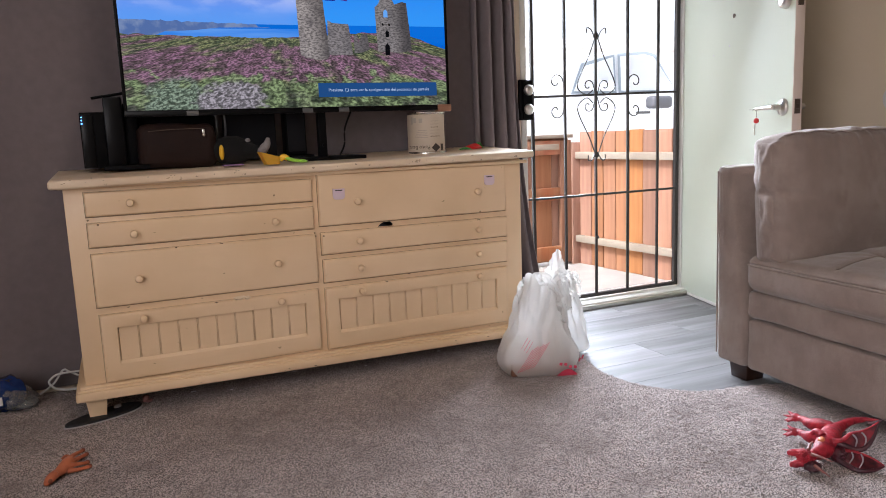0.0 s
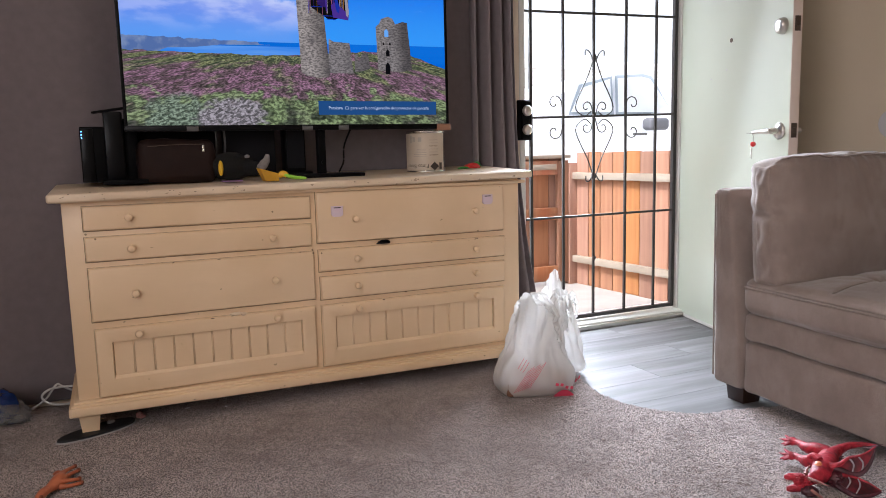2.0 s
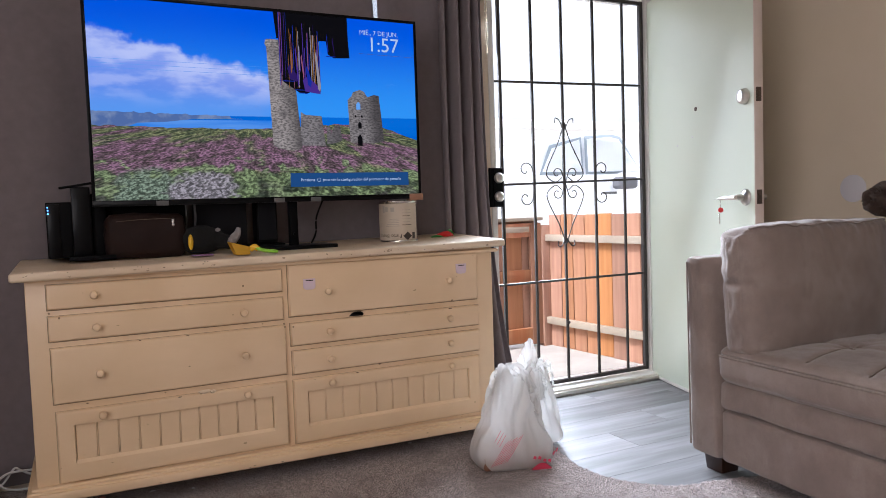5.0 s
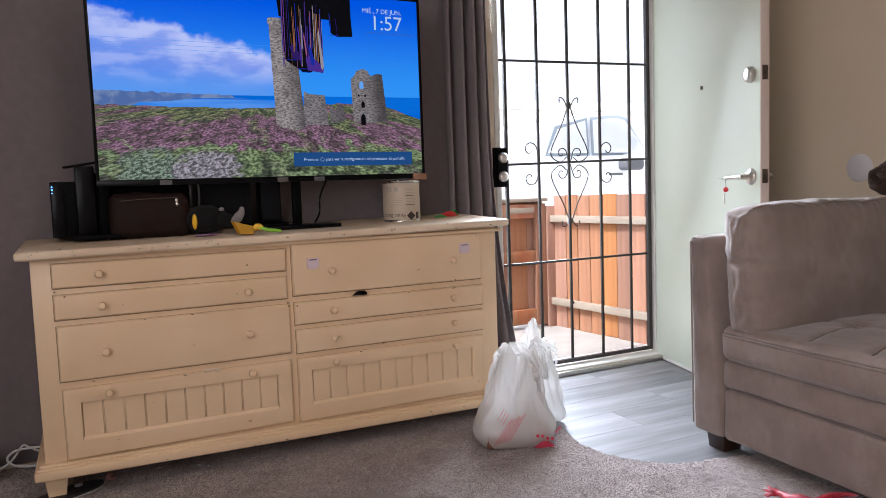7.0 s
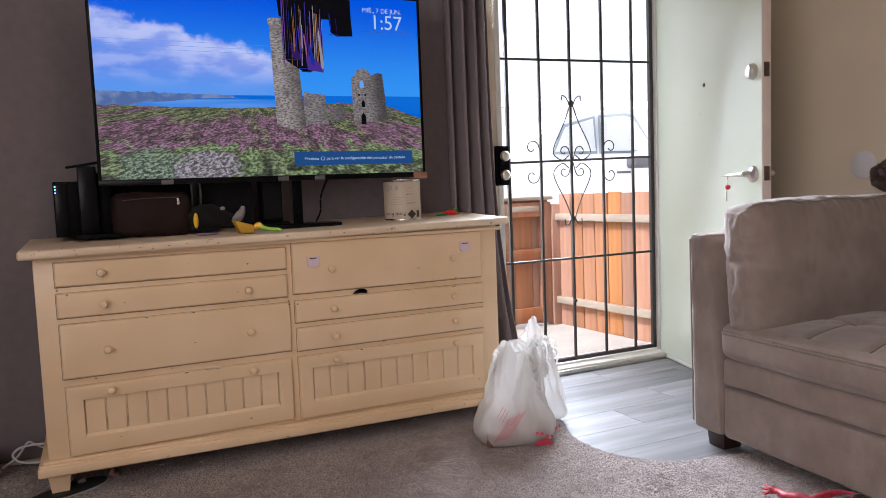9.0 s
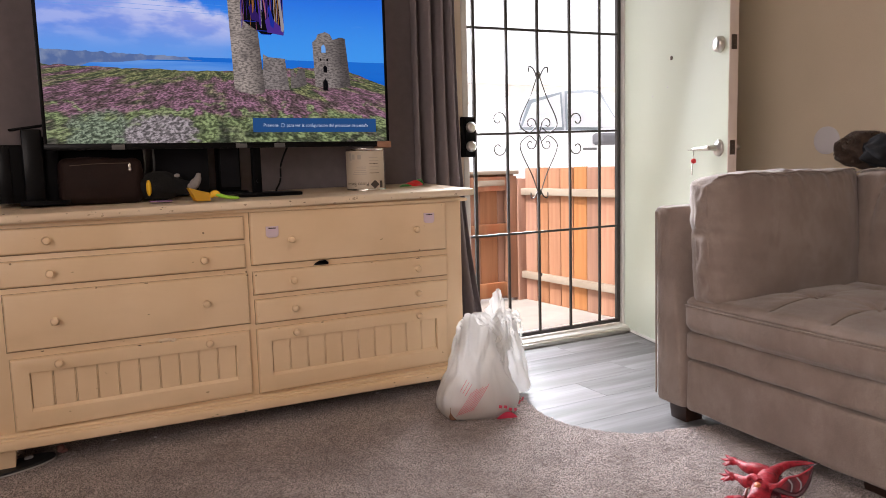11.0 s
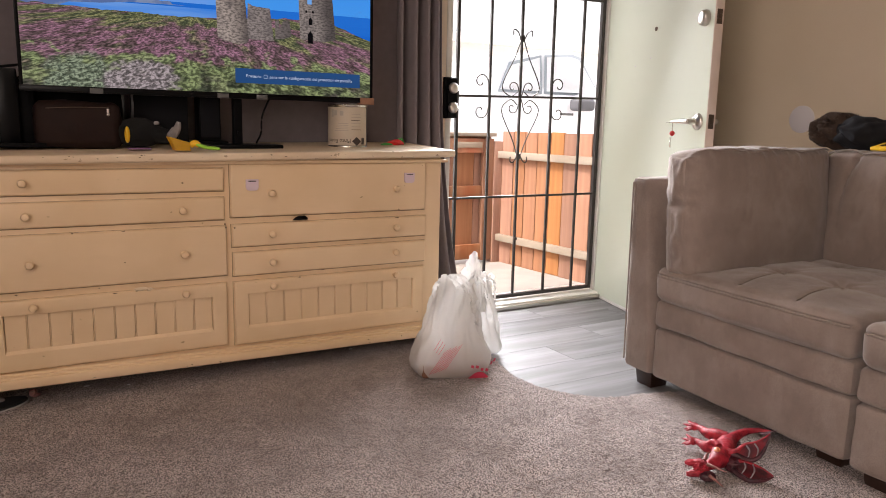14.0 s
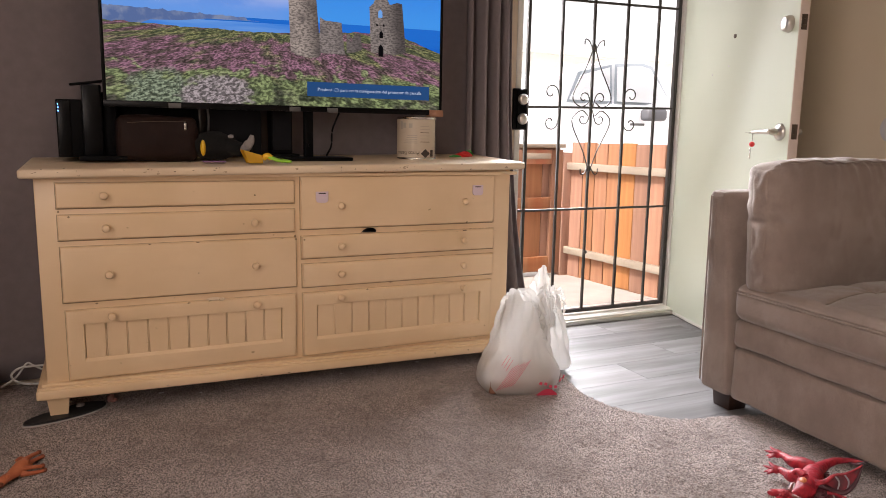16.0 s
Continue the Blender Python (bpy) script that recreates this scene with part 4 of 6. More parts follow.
def patch(name, pts, mat, label=""):
    """A flat lit area of the picture, outlined in screen places."""
    LAYER[0] += 1
    b = bmesh.new()
    y = TY - 0.0012 - 0.00012 * LAYER[0]
    f = b.faces.new([b.verts.new((S(u, v)[0], y, S(u, v)[1])) for u, v in pts])
    bmesh.ops.triangulate(b, faces=[f], ngon_method="EAR_CLIP")
    return part(name, b, mat, screen, label, smooth=False)
def ragged(u0, u1, v, amp, n=60, base=None, seed=0.0):
    top = [(u0 + (u1 - u0) * i / n, v(i / n) + amp * noise.fractal(Vector((i * 0.35, seed, 0)), 0.8, 2, 4)) for i in range(n + 1)]
    return top + [(u1, base), (u0, base)]
G = 0.40
def picture_material(name, build, strength):
    """A lit area whose colour build() makes out of the screen's u (right) and v (down)."""
    m = bpy.data.materials.new(name)
    m.use_nodes = True
    nd, ln = m.node_tree.nodes, m.node_tree.links
    p = nd["Principled BSDF"]
    p.inputs["Base Color"].default_value = (0.01, 0.01, 0.01, 1)
    p.inputs["Roughness"].default_value, p.inputs["Specular IOR Level"].default_value = 0.35, 0.03
    p.inputs["Emission Strength"].default_value = strength
    tc, mp, sp_ = nd.new("ShaderNodeTexCoord"), nd.new("ShaderNodeMapping"), nd.new("ShaderNodeSeparateXYZ")
    kx_, kz_ = 1 / (SX1 - SX0), -1 / (SZ1 - SZ0)
    mp.inputs["Scale"].default_value = (kx_, 1, kz_)
    mp.inputs["Location"].default_value = ((0.86 - SX0) * kx_, 0, (ztop(3.0) - SZ1) * kz_)
    ln.new(tc.outputs["Object"], mp.inputs["Vector"])
    ln.new(mp.outputs[0], sp_.inputs[0])
    def put(v, i):
        if isinstance(v, (int, float)):
            i.default_value = v
        elif isinstance(v, tuple):
            i.default_value = (*v, 1)
        else:
            ln.new(v, i)
    def mth(op, a, b=0.0):
        n = nd.new("ShaderNodeMath")
        n.operation = op
        put(a, n.inputs[0])
        put(b, n.inputs[1])
        return n.outputs[0]
    def step(x, lo, hi):
        n = nd.new("ShaderNodeMapRange")
        n.interpolation_type = "SMOOTHSTEP"
        put(x, n.inputs["Value"])
        n.inputs["From Min"].default_value, n.inputs["From Max"].default_value = lo, hi
        return n.outputs[0]
    def blend(f, a, b):
        n = nd.new("ShaderNodeMix")
        n.data_type = "RGBA"
        put(f, n.inputs["Factor"])
        put(a, [k for k in n.inputs if k.name == "A" and k.type == "RGBA"][0])
        put(b, [k for k in n.inputs if k.name == "B" and k.type == "RGBA"][0])
        return [o for o in n.outputs if o.type == "RGBA"][0]
    def grain(x, y, scale, detail=8.0, w=0.0):
        c = nd.new("ShaderNodeCombineXYZ")
        put(x, c.inputs[0])
        put(y, c.inputs[1])
        c.inputs[2].default_value = w
        n = nd.new("ShaderNodeTexNoise")
        n.inputs["Scale"].default_value, n.inputs["Detail"].default_value = scale, detail
        ln.new(c.outputs[0], n.inputs["Vector"])
        return n.outputs["Fac"]
    ln.new(build(sp_.outputs[0], sp_.outputs[2], mth, step, blend, grain), p.inputs["Emission Color"])
    return m
def sky_build(u, v, mth, step, blend, grain):
    base = blend(step(v, 0.0, 0.58), (0.0, 0.10, 0.78), (0.045, 0.34, 0.95))
    line = mth("ADD", 0.135, mth("MULTIPLY", u, 0.40))
    n1 = grain(mth("MULTIPLY", u, 1.7), v, 6.0)
    n2 = grain(mth("MULTIPLY", u, 1.7), v, 26.0, 8.0, 5.0)
    d = mth("ADD", mth("ADD", mth("SUBTRACT", v, line), mth("MULTIPLY", mth("SUBTRACT", n1, 0.5), 0.17)), mth("MULTIPLY", mth("SUBTRACT", n2, 0.5), 0.06))
    fade = step(mth("ADD", mth("MULTIPLY", u, -1.0), mth("MULTIPLY", n1, 0.2)), -0.50, -0.36)
    mask = mth("MULTIPLY", step(d, -0.012, 0.035), fade)
    shade = grain(mth("MULTIPLY", u, 1.5), mth("MULTIPLY", v, 2.2), 6.0, 9.0, 3.0)
    rim = blend(step(shade, 0.36, 0.62), (0.30, 0.40, 0.88), (0.58, 0.64, 0.96))
    body = blend(step(shade, 0.40, 0.62), (0.16, 0.31, 0.86), (0.36, 0.47, 0.92))
    cloud = blend(step(d, 0.02, 0.26), rim, body)
    cloud = blend(step(v, 0.40, 0.56), cloud, (0.13, 0.36, 0.90))
    wisp = mth("MULTIPLY", step(grain(mth("MULTIPLY", u, 1.3), mth("MULTIPLY", v, 2.5), 4.0, 6.0, 9.0), 0.64, 0.80), 0.35)
    return blend(mask, blend(wisp, base, (0.40, 0.55, 0.95)), cloud)
def moor_build(u, v, mth, step, blend, grain):
    k = mth("DIVIDE", 1.0, mth("MAXIMUM", mth("SUBTRACT", v, 0.50), 0.05))
    x = mth("MULTIPLY", mth("SUBTRACT", u, 0.5), k)
    y = mth("MULTIPLY", mth("LOGARITHM", k, math.e), 0.95)
    big, mid = grain(x, y, 2.4, 7.0), grain(x, y, 9.0, 9.0, 4.0)
    twig, leaf = grain(x, y, 34.0, 6.0, 2.0), grain(mth("MULTIPLY", u, 1.7), v, 70.0, 8.0, 2.0)
    clump = grain(mth("MULTIPLY", u, 1.7), mth("MULTIPLY", v, 1.5), 13.0, 9.0, 6.0)
    green = blend(step(mid, 0.40, 0.60), (0.05, 0.08, 0.03), (0.32, 0.34, 0.14))
    heath = blend(step(mid, 0.40, 0.60), (0.13, 0.07, 0.085), (0.42, 0.20, 0.31))
    # heather grows thickest across the middle of the slope
    band = mth("MULTIPLY", step(v, 0.67, 0.74), step(mth("MULTIPLY", v, -1.0), -0.92, -0.82))
    c = blend(step(mth("ADD", big, mth("MULTIPLY", band, 0.13)), 0.49, 0.60), green, heath)
    near = step(mth("ADD", v, mth("MULTIPLY", mth("SUBTRACT", clump, 0.5), 0.40)), 0.83, 0.87)
    leafy = blend(step(clump, 0.40, 0.60), (0.03, 0.055, 0.022), (0.32, 0.43, 0.18))
    c = blend(mth("MULTIPLY", near, 0.85), c, leafy)
    def mound(uc, vc, a, b_):
        dx, dy = mth("DIVIDE", mth("SUBTRACT", u, uc), a), mth("DIVIDE", mth("SUBTRACT", v, vc), b_)
        r = mth("ADD", mth("ADD", mth("MULTIPLY", dx, dx), mth("MULTIPLY", dy, dy)), mth("MULTIPLY", mth("SUBTRACT", clump, 0.5), 3.2))
        return step(mth("MULTIPLY", r, -1.0), -1.3, -0.6)
    c = blend(mound(0.14, 0.98, 0.09, 0.13), c, blend(step(leaf, 0.4, 0.6), (0.07, 0.11, 0.07), (0.46, 0.58, 0.40)))
    c = blend(mound(0.29, 0.99, 0.10, 0.14), c, blend(step(leaf, 0.4, 0.62), (0.20, 0.17, 0.185), (0.72, 0.64, 0.68)))
    c = blend(step(twig, 0.42, 0.58), blend(0.72, c, (0.015, 0.018, 0.012)), blend(0.06, c, (0.75, 0.70, 0.65)))
    return blend(mth("MULTIPLY", step(leaf, 0.46, 0.60), 0.6), c, blend(0.55, c, (0.01, 0.012, 0.01)))
def stone_build(edge0, edge1, lit, dim):
    """Coursed rubble, lit on the side of edge0 and turning dark towards edge1."""
    def build(u, v, mth, step, blend, grain):
        n1 = grain(mth("MULTIPLY", u, 1.7), mth("MULTIPLY", v, 2.0), 62.0, 5.0)
        n2 = grain(mth("MULTIPLY", u, 1.7), v, 12.0, 4.0, 3.0)
        tone = blend(step(n1, 0.36, 0.60), tuple(0.36 * q for q in lit), lit)
        tone = blend(mth("MULTIPLY", step(n2, 0.45, 0.7), 0.5), tone, dim)
        lean = mth("SUBTRACT", u, mth("MULTIPLY", mth("SUBTRACT", v, 0.45), 0.055))
        return blend(mth("MULTIPLY", step(lean, edge0, edge1), 0.92), tone, blend(0.22, tuple(0.35 * q for q in dim), tone))
    return build
tv_sky = picture_material("tv_sky", sky_build, G)
tv_low = glow("tv_low_sky", (0.16, 0.42, 0.90), G, (0.10, 0.33, 0.88), 3.0)
tv_sea = glow("tv_sea", (0.004, 0.13, 0.62), G, (0.01, 0.17, 0.70), 6, stretch=(0.2, 1, 3))
tv_sea2 = glow("tv_near_sea", (0.04, 0.24, 0.80), G, (0.14, 0.36, 0.85), 8, stretch=(0.3, 1, 3))
tv_cliff = glow("tv_cliff", (0.10, 0.17, 0.38), G, (0.22, 0.29, 0.46), 25)
tv_moor = picture_material("tv_moor", moor_build, G)
tv_stone = glow("tv_stone", (0.11, 0.10, 0.105), G, (0.22, 0.195, 0.19), 150, 0.40, 0.60, (0.03, 0.027, 0.03), 110)
tv_tower = picture_material("tv_tower", stone_build(0.515, 0.600, (0.44, 0.38, 0.345), (0.075, 0.065, 0.07)), G)
tv_house = picture_material("tv_house", stone_build(0.80, 0.855, (0.30, 0.265, 0.25), (0.07, 0.062, 0.068)), G)
tv_wall = picture_material("tv_wall", stone_build(0.60, 0.75, (0.30, 0.265, 0.255), (0.10, 0.09, 0.095)), G)
tv_dark = glow("tv_dead", (0.004, 0.004, 0.006), 0.3)
tv_white = glow("tv_white", (0.62, 0.75, 0.98), 0.34)
tv_banner = glow("tv_banner", (0.018, 0.075, 0.22), G)
patch("sky", [(0, 0), (1, 0), (1, 0.62), (0, 0.62)], tv_sky)
patch("sea", [(0, 0.575), (1, 0.555), (1, 0.80), (0, 0.75)], tv_sea)
patch("sea", [(0, 0.60), (0.56, 0.585), (0.56, 0.66), (0, 0.66)], tv_sea2)
land = ragged(0, 0.42, lambda t: 0.556 + 0.014 * t + (0.012 if t > 0.9 else 0), 0.008, base=0.58, seed=7)[:-2]
patch("headland", land + [(0.36, 0.584), (0.27, 0.588), (0.20, 0.604), (0.12, 0.612), (0.08, 0.64), (0, 0.645)], tv_cliff)
patch("moor", ragged(0, 1, lambda t: 0.625 + 0.01 * math.sin(5 * t) - (0.02 * math.sin(math.pi * (t - 0.5) / 0.5) if t > 0.5 else 0) + (0.07 * (t - 0.85) / 0.15 if t > 0.85 else 0), 0.01, 90, base=1.0, seed=1), tv_moor)
patch("ruin_wall", [(0.595, 0.72), (0.60, 0.535), (0.615, 0.55), (0.667, 0.555), (0.670, 0.60), (0.678, 0.72)], tv_wall)
patch("ruin_wall", [(0.683, 0.71), (0.683, 0.615), (0.694, 0.61), (0.697, 0.66), (0.706, 0.655), (0.708, 0.61), (0.728, 0.605), (0.734, 0.69), (0.71, 0.705)], tv_wall)
patch("chimney", [(0.500, 0.19), (0.495, 0.175), (0.497, 0.155), (0.503, 0.148), (0.565, 0.148), (0.578, 0.19), (0.589, 0.45), (0.601, 0.73), (0.592, 0.742), (0.575, 0.748), (0.550, 0.744), (0.525, 0.736), (0.509, 0.722)], tv_tower)
patch("engine_house", [(0.762, 0.70), (0.757, 0.46), (0.770, 0.44), (0.776, 0.415), (0.80, 0.40), (0.815, 0.41), (0.825, 0.44), (0.85, 0.425), (0.866, 0.43), (0.880, 0.69), (0.845, 0.705)], tv_house)
for u, v, a, c in ((0.793, 0.49, 0.007, 0.022), (0.782, 0.55, 0.003, 0.007), (0.804, 0.55, 0.003, 0.007), (0.796, 0.60, 0.006, 0.020), (0.795, 0.685, 0.008, 0.034)):
    patch("opening", [(u - a, v + c), (u - a, v - c * 0.4), (u, v - c), (u + a, v - c * 0.4), (u + a, v + c)], tv_dark if v > 0.52 else tv_low)
# cracked, dead part of the panel with stray colour lines
def cracked(u):
    return 0.525 + (u - 0.565) * 1.057
patch("dead_zone", [(cracked(u), v) for u, v in [(0.565, 0), (0.792, 0), (0.793, 0.14), (0.572, 0.14)]], tv_dark)
patch("dead_zone", [(cracked(u), v) for u, v in [(0.577, 0.13), (0.70, 0.13), (0.70, 0.40), (0.655, 0.435), (0.635, 0.43), (0.585, 0.37)]], tv_dark)
patch("dead_zone", [(cracked(u), v) for u, v in [(0.722, 0.13), (0.793, 0.13), (0.796, 0.225), (0.745, 0.23), (0.727, 0.21)]], tv_dark)
stripe = [("violet", (0.12, 0.05, 0.45)), ("blue", (0.02, 0.05, 0.55)), ("amber", (0.55, 0.22, 0.05)), ("pale", (0.55, 0.50, 0.55)), ("indigo", (0.05, 0.02, 0.20)), ("pink", (0.50, 0.16, 0.30))]
stripe_mat = [glow("tv_line_" + n, c, 0.24) for n, c in stripe]
rnd = random.Random(5)
for i in range(46):
    u = 0.578 + 0.122 * rnd.random()
    v0 = 0.0 if u < 0.60 else 0.05 + 0.18 * rnd.random()
    v1 = 0.30 + 0.12 * rnd.random()
    w = 0.0006 + 0.0016 * rnd.random()
    u = cracked(u)
    patch("colour_line", [(u, v0), (u + w, v0), (u + w, v1), (u, v1)], stripe_mat[i % 6])
for u0, u1, v in ((0.62, 0.70, 0.418), (0.63, 0.66, 0.435), (0.585, 0.62, 0.372), (0.72, 0.75, 0.226)):
    u0, u1 = cracked(u0), cracked(u1)
    patch("colour_line", [(u0, v - 0.004), (u1, v - 0.004), (u1, v), (u0, v)], stripe_mat[1])
# shards of blue light where the crack ends
for u0, v0, u1, v1, k in ((0.60, 0.30, 0.63, 0.372, 4), (0.645, 0.36, 0.70, 0.435, 0), (0.655, 0.30, 0.672, 0.40, 1), (0.685, 0.22, 0.70, 0.42, 3), (0.624, 0.20, 0.634, 0.40, 0), (0.608, 0.10, 0.613, 0.33, 2), (0.641, 0.24, 0.650, 0.36, 5), (0.722, 0.12, 0.727, 0.21, 1), (0.740, 0.14, 0.746, 0.225, 4)):
    u0, u1 = cracked(u0), cracked(u1)
    patch("colour_shard", [(u0, v0), (u0 + 0.25 * (u1 - u0), v0 - 0.02), (u1, v1 - 0.03), (u1 - 0.003, v1), (u0 + 0.006, v1 - 0.012)], stripe_mat[k])
for v in (0.30, 0.323, 0.345):
    patch("scan_line", [(0.0, v), (0.50, v + 0.002), (0.50, v + 0.0035), (0, v + 0.0015)], tv_low)
patch("scan_line", [(0.80, 0.195), (1.0, 0.20), (1.0, 0.2015), (0.80, 0.1965)], tv_stone)
patch("banner", [(0.556, 0.872), (0.960, 0.872), (0.960, 0.948), (0.556, 0.948)], tv_banner)

def words(text, size, mat, parent, m, name="lettering", align="LEFT", bend=None, extrude=0.0):
    cu = bpy.data.curves.new("letters", "FONT")
    cu.body, cu.size, cu.align_x, cu.extrude = text, size, align, extrude
    cu.resolution_u = 3
    ob = bpy.data.objects.new("letters", cu)
    scene.collection.objects.link(ob)
    me = bpy.data.meshes.new_from_object(ob.evaluated_get(bpy.context.evaluated_depsgraph_get()))
    bpy.data.objects.remove(ob)
    b = bmesh.new()
    b.from_mesh(me)
    b.transform(m)
    if bend:
        for v in b.verts:
            v.co = bend(v.co)
    return part(name, b, mat, parent, smooth=False)
LAYER[0] += 1
yt = TY - 0.0012 - 0.00012 * LAYER[0] - 0.0003
def at_screen(u, v):
    x, z = S(u, v)
    return pose(x, yt, z, 90)
words("MIÉ., 7 DE JUN.", 0.0250, tv_white, screen, at_screen(0.940, 0.088), align="RIGHT")
words("1:57", 0.078, tv_white, screen, at_screen(0.942, 0.179), align="RIGHT")
words("Presiona", 0.0160, tv_white, screen, at_screen(0.588, 0.918))
words("para ver la configuración del protector de pantalla", 0.0160, tv_white, screen, at_screen(0.660, 0.918))
b = bmesh.new()
ux, uz = S(0.648, 0.911)
for i in range(20):
    for r_ in (0,):
        a0, a1 = 2 * math.pi * i / 20, 2 * math.pi * (i + 1) / 20
        b.faces.new([b.verts.new((ux + r * math.cos(a), yt, uz + r * math.sin(a))) for r, a in ((0.0075, a0), (0.0075, a1), (0.0062, a1), (0.0062, a0))])
part("select_icon", b, tv_white, screen, smooth=False)
zt = ztop(3.03)
part("stand_post", merge(box(0.925, 0.957, 3.02, 3.05, zt + 0.006, 1.25, 0.003)  , lathe([(0.006, 0), (0.006, 0.008)], 0.941, 3.02, zt + 0.055, 12, axis="-y")), M["black"], tv)
part("stand_base", box(0.80, 1.09, 2.95, 3.12, ztop(2.95) + 0.001, ztop(3.1) + 0.010, 0.004), M["gloss_black"], tv, "flat black stand base")

# ---------- outside ----------
fence = thing("fence", 3.28, 4.2, -0.08, 0, "new cedar board fence with two pale rails", "fence")
rnd = random.Random(3)
def plank_mesh(w, t, h):
    b = box(-w / 2, w / 2, -t / 2, t / 2, 0, h, 0.0025, 1)
    me = bpy.data.meshes.new("board")
    b.to_mesh(me)
    b.free()
    me.materials.append(M["cedar"])
    return me
B1 = plank_mesh(0.1185, 0.018, 0.955)
n = 13
fx0, fy0, fx1, fy1 = 3.262, 4.66, 3.42, 3.05
for i in range(n):
    k = (i + 0.5) / n
    o = new("board", B1)
    o.parent = fence
    x, y = fx0 + (fx1 - fx0) * k, fy0 + (fy1 - fy0) * k
    o.matrix_basis = pose(x - 3.28, y - 4.2, rnd.uniform(-0.004, 0.004), rnd.uniform(-0.4, 0.4), 0, math.degrees(math.atan2(fy1 - fy0, fx1 - fx0)) + rnd.uniform(-2, 2))
fa = math.degrees(math.atan2(fy1 - fy0, fx1 - fx0))
L_ = math.hypot(fx1 - fx0, fy1 - fy0)
for z in (0.79, 0.19):
    r = part("rail", box(0, L_, -0.05, -0.012, -0.026, 0.022, 0.003), M["weathered"], fence, "pale weathered rail", local=True)
    r.matrix_basis = pose(fx0 - 3.28, fy0 - 4.2, z, 0, 0, fa)
part("post", box(3.19, 3.28, 4.655, 4.745, -0.1, 0.80, 0.004), M["cedar"], fence)

yard = thing("fence_gate", 2.6, 4.70, -0.08, 0, "cedar board garden gate in a timber frame", "gate")
B2 = plank_mesh(0.142, 0.018, 0.90)
for i in range(10):
    o = new("board", B2)
    o.parent = yard
    o.matrix_basis = pose(3.12 - 0.145 * i - 2.6, 0.02, 0.02 + rnd.uniform(-0.006, 0.006))
for z, h in ((0.80, 0.10), (0.475, 0.09), (0.04, 0.10)):
    part("frame_rail", box(1.7, 3.19, 4.675, 4.708, z - 0.08, z - 0.08 + h, 0.003), M["cedar"], yard)
for x in (3.10, 2.30):
    part("frame_stile", box(x, x + 0.09, 4.67, 4.706, -0.06, 0.82, 0.003), M["cedar"], yard)
part("top_cap", box(1.7, 3.20, 4.655, 4.74, 0.835, 0.86, 0.003), M["weathered"], yard, "pale timber cap")
part("latch_block", box(2.86, 3.08, 4.655, 4.676, 0.755, 0.795, 0.002), M["weathered"], yard)

def vehicle():
    v = thing("parked_car", 6.3, 8.95, -0.16, 0, "white sport utility car parked beyond the fence", "car")
    b = bmesh.new()
    prof = [(-1.75, 0.45), (-1.85, 1.05), (-1.6, 1.36), (-1.05, 1.68), (-0.62, 1.94), (0.0, 2.06), (0.45, 2.09), (0.64, 2.03), (1.12, 1.48), (2.5, 1.3), (2.6, 0.45)]
    left = [b.verts.new((x, -0.95 if z < 1.5 else -0.80, z)) for x, z in prof]
    right = [b.verts.new((x, 0.95 if z < 1.5 else 0.80, z)) for x, z in prof]
    b.faces.new(left)
    b.faces.new(right[::-1])
    for i in range(len(prof)):
        j = (i + 1) % len(prof)
        b.faces.new((left[i], left[j], right[j], right[i]))
    bmesh.ops.bevel(b, geom=b.edges[:], offset=0.05, segments=3, affect="EDGES")
    part("body", b, M["car"], v, local=True)
    for w in ([(-0.80, 1.52), (-0.60, 1.83), (-0.14, 1.95), (-0.17, 1.52)], [(-0.07, 1.52), (-0.02, 1.96), (0.38, 1.99), (0.52, 1.96), (0.82, 1.52)]):
        for grow, mat, nm in ((0.035, M["car_trim"], "window_trim"), (0.0, M["car_glass_glare"], "side_window")):
            cx = sum(p[0] for p in w) / len(w)
            cz = sum(p[1] for p in w) / len(w)
            b = bmesh.new()
            b.faces.new([b.verts.new((x + math.copysign(grow, x - cx), (-0.962 if grow else -0.972) + (z - 1.35) * 0.20, z + math.copysign(grow, z - cz))) for x, z in w])
            bmesh.ops.solidify(b, geom=b.faces[:], thickness=0.008)
            part(nm, b, mat, v, local=True)
    part("mirror", cushion(0.26, 0.58, -1.18, -0.99, 1.28, 1.44, 0.05, cuts=6, wrinkle=0), M["mirror_shell"], v, local=True)
    part("door_handle", box(0.15, 0.36, -0.99, -0.955, 1.22, 1.25, 0.005), M["grey_plastic"], v, local=True)
    for x in (-1.15, 1.75):
        for y in (-0.85, 0.85):
            turn_ = Matrix.Translation((x, y, 0.38)) @ Matrix.Rotation(radians(90), 4, "X")
            w = part("wheel", lathe([(0.2, -0.1), (0.36, -0.1), (0.38, -0.06), (0.38, 0.06), (0.36, 0.1), (0.2, 0.1)], 0, 0, 0, 28), M["tyre"], v, local=True)
            w.data.transform(turn_)
            part("rim", lathe([(0.19, -0.09), (0.19, 0.09)], 0, 0, 0, 20), M["steel"], w, local=True).data.transform(turn_)
vehicle()
far = thing("garage", 9, 15, -0.16, 0, "pale stucco garage across the street", "building")
part("wall", box(-4, 24, 15, 21, -0.16, 2.75), M["render"], far)
part("roof_edge", box(-4.2, 24.2, 14.7, 21.3, 2.75, 2.95), M["render"], far)
for x in (2.0, 7.5, 13.0):
    part("garage_door", box(x, x + 4.2, 14.96, 15.02, -0.16, 2.2, 0.01), M["trim"], far)

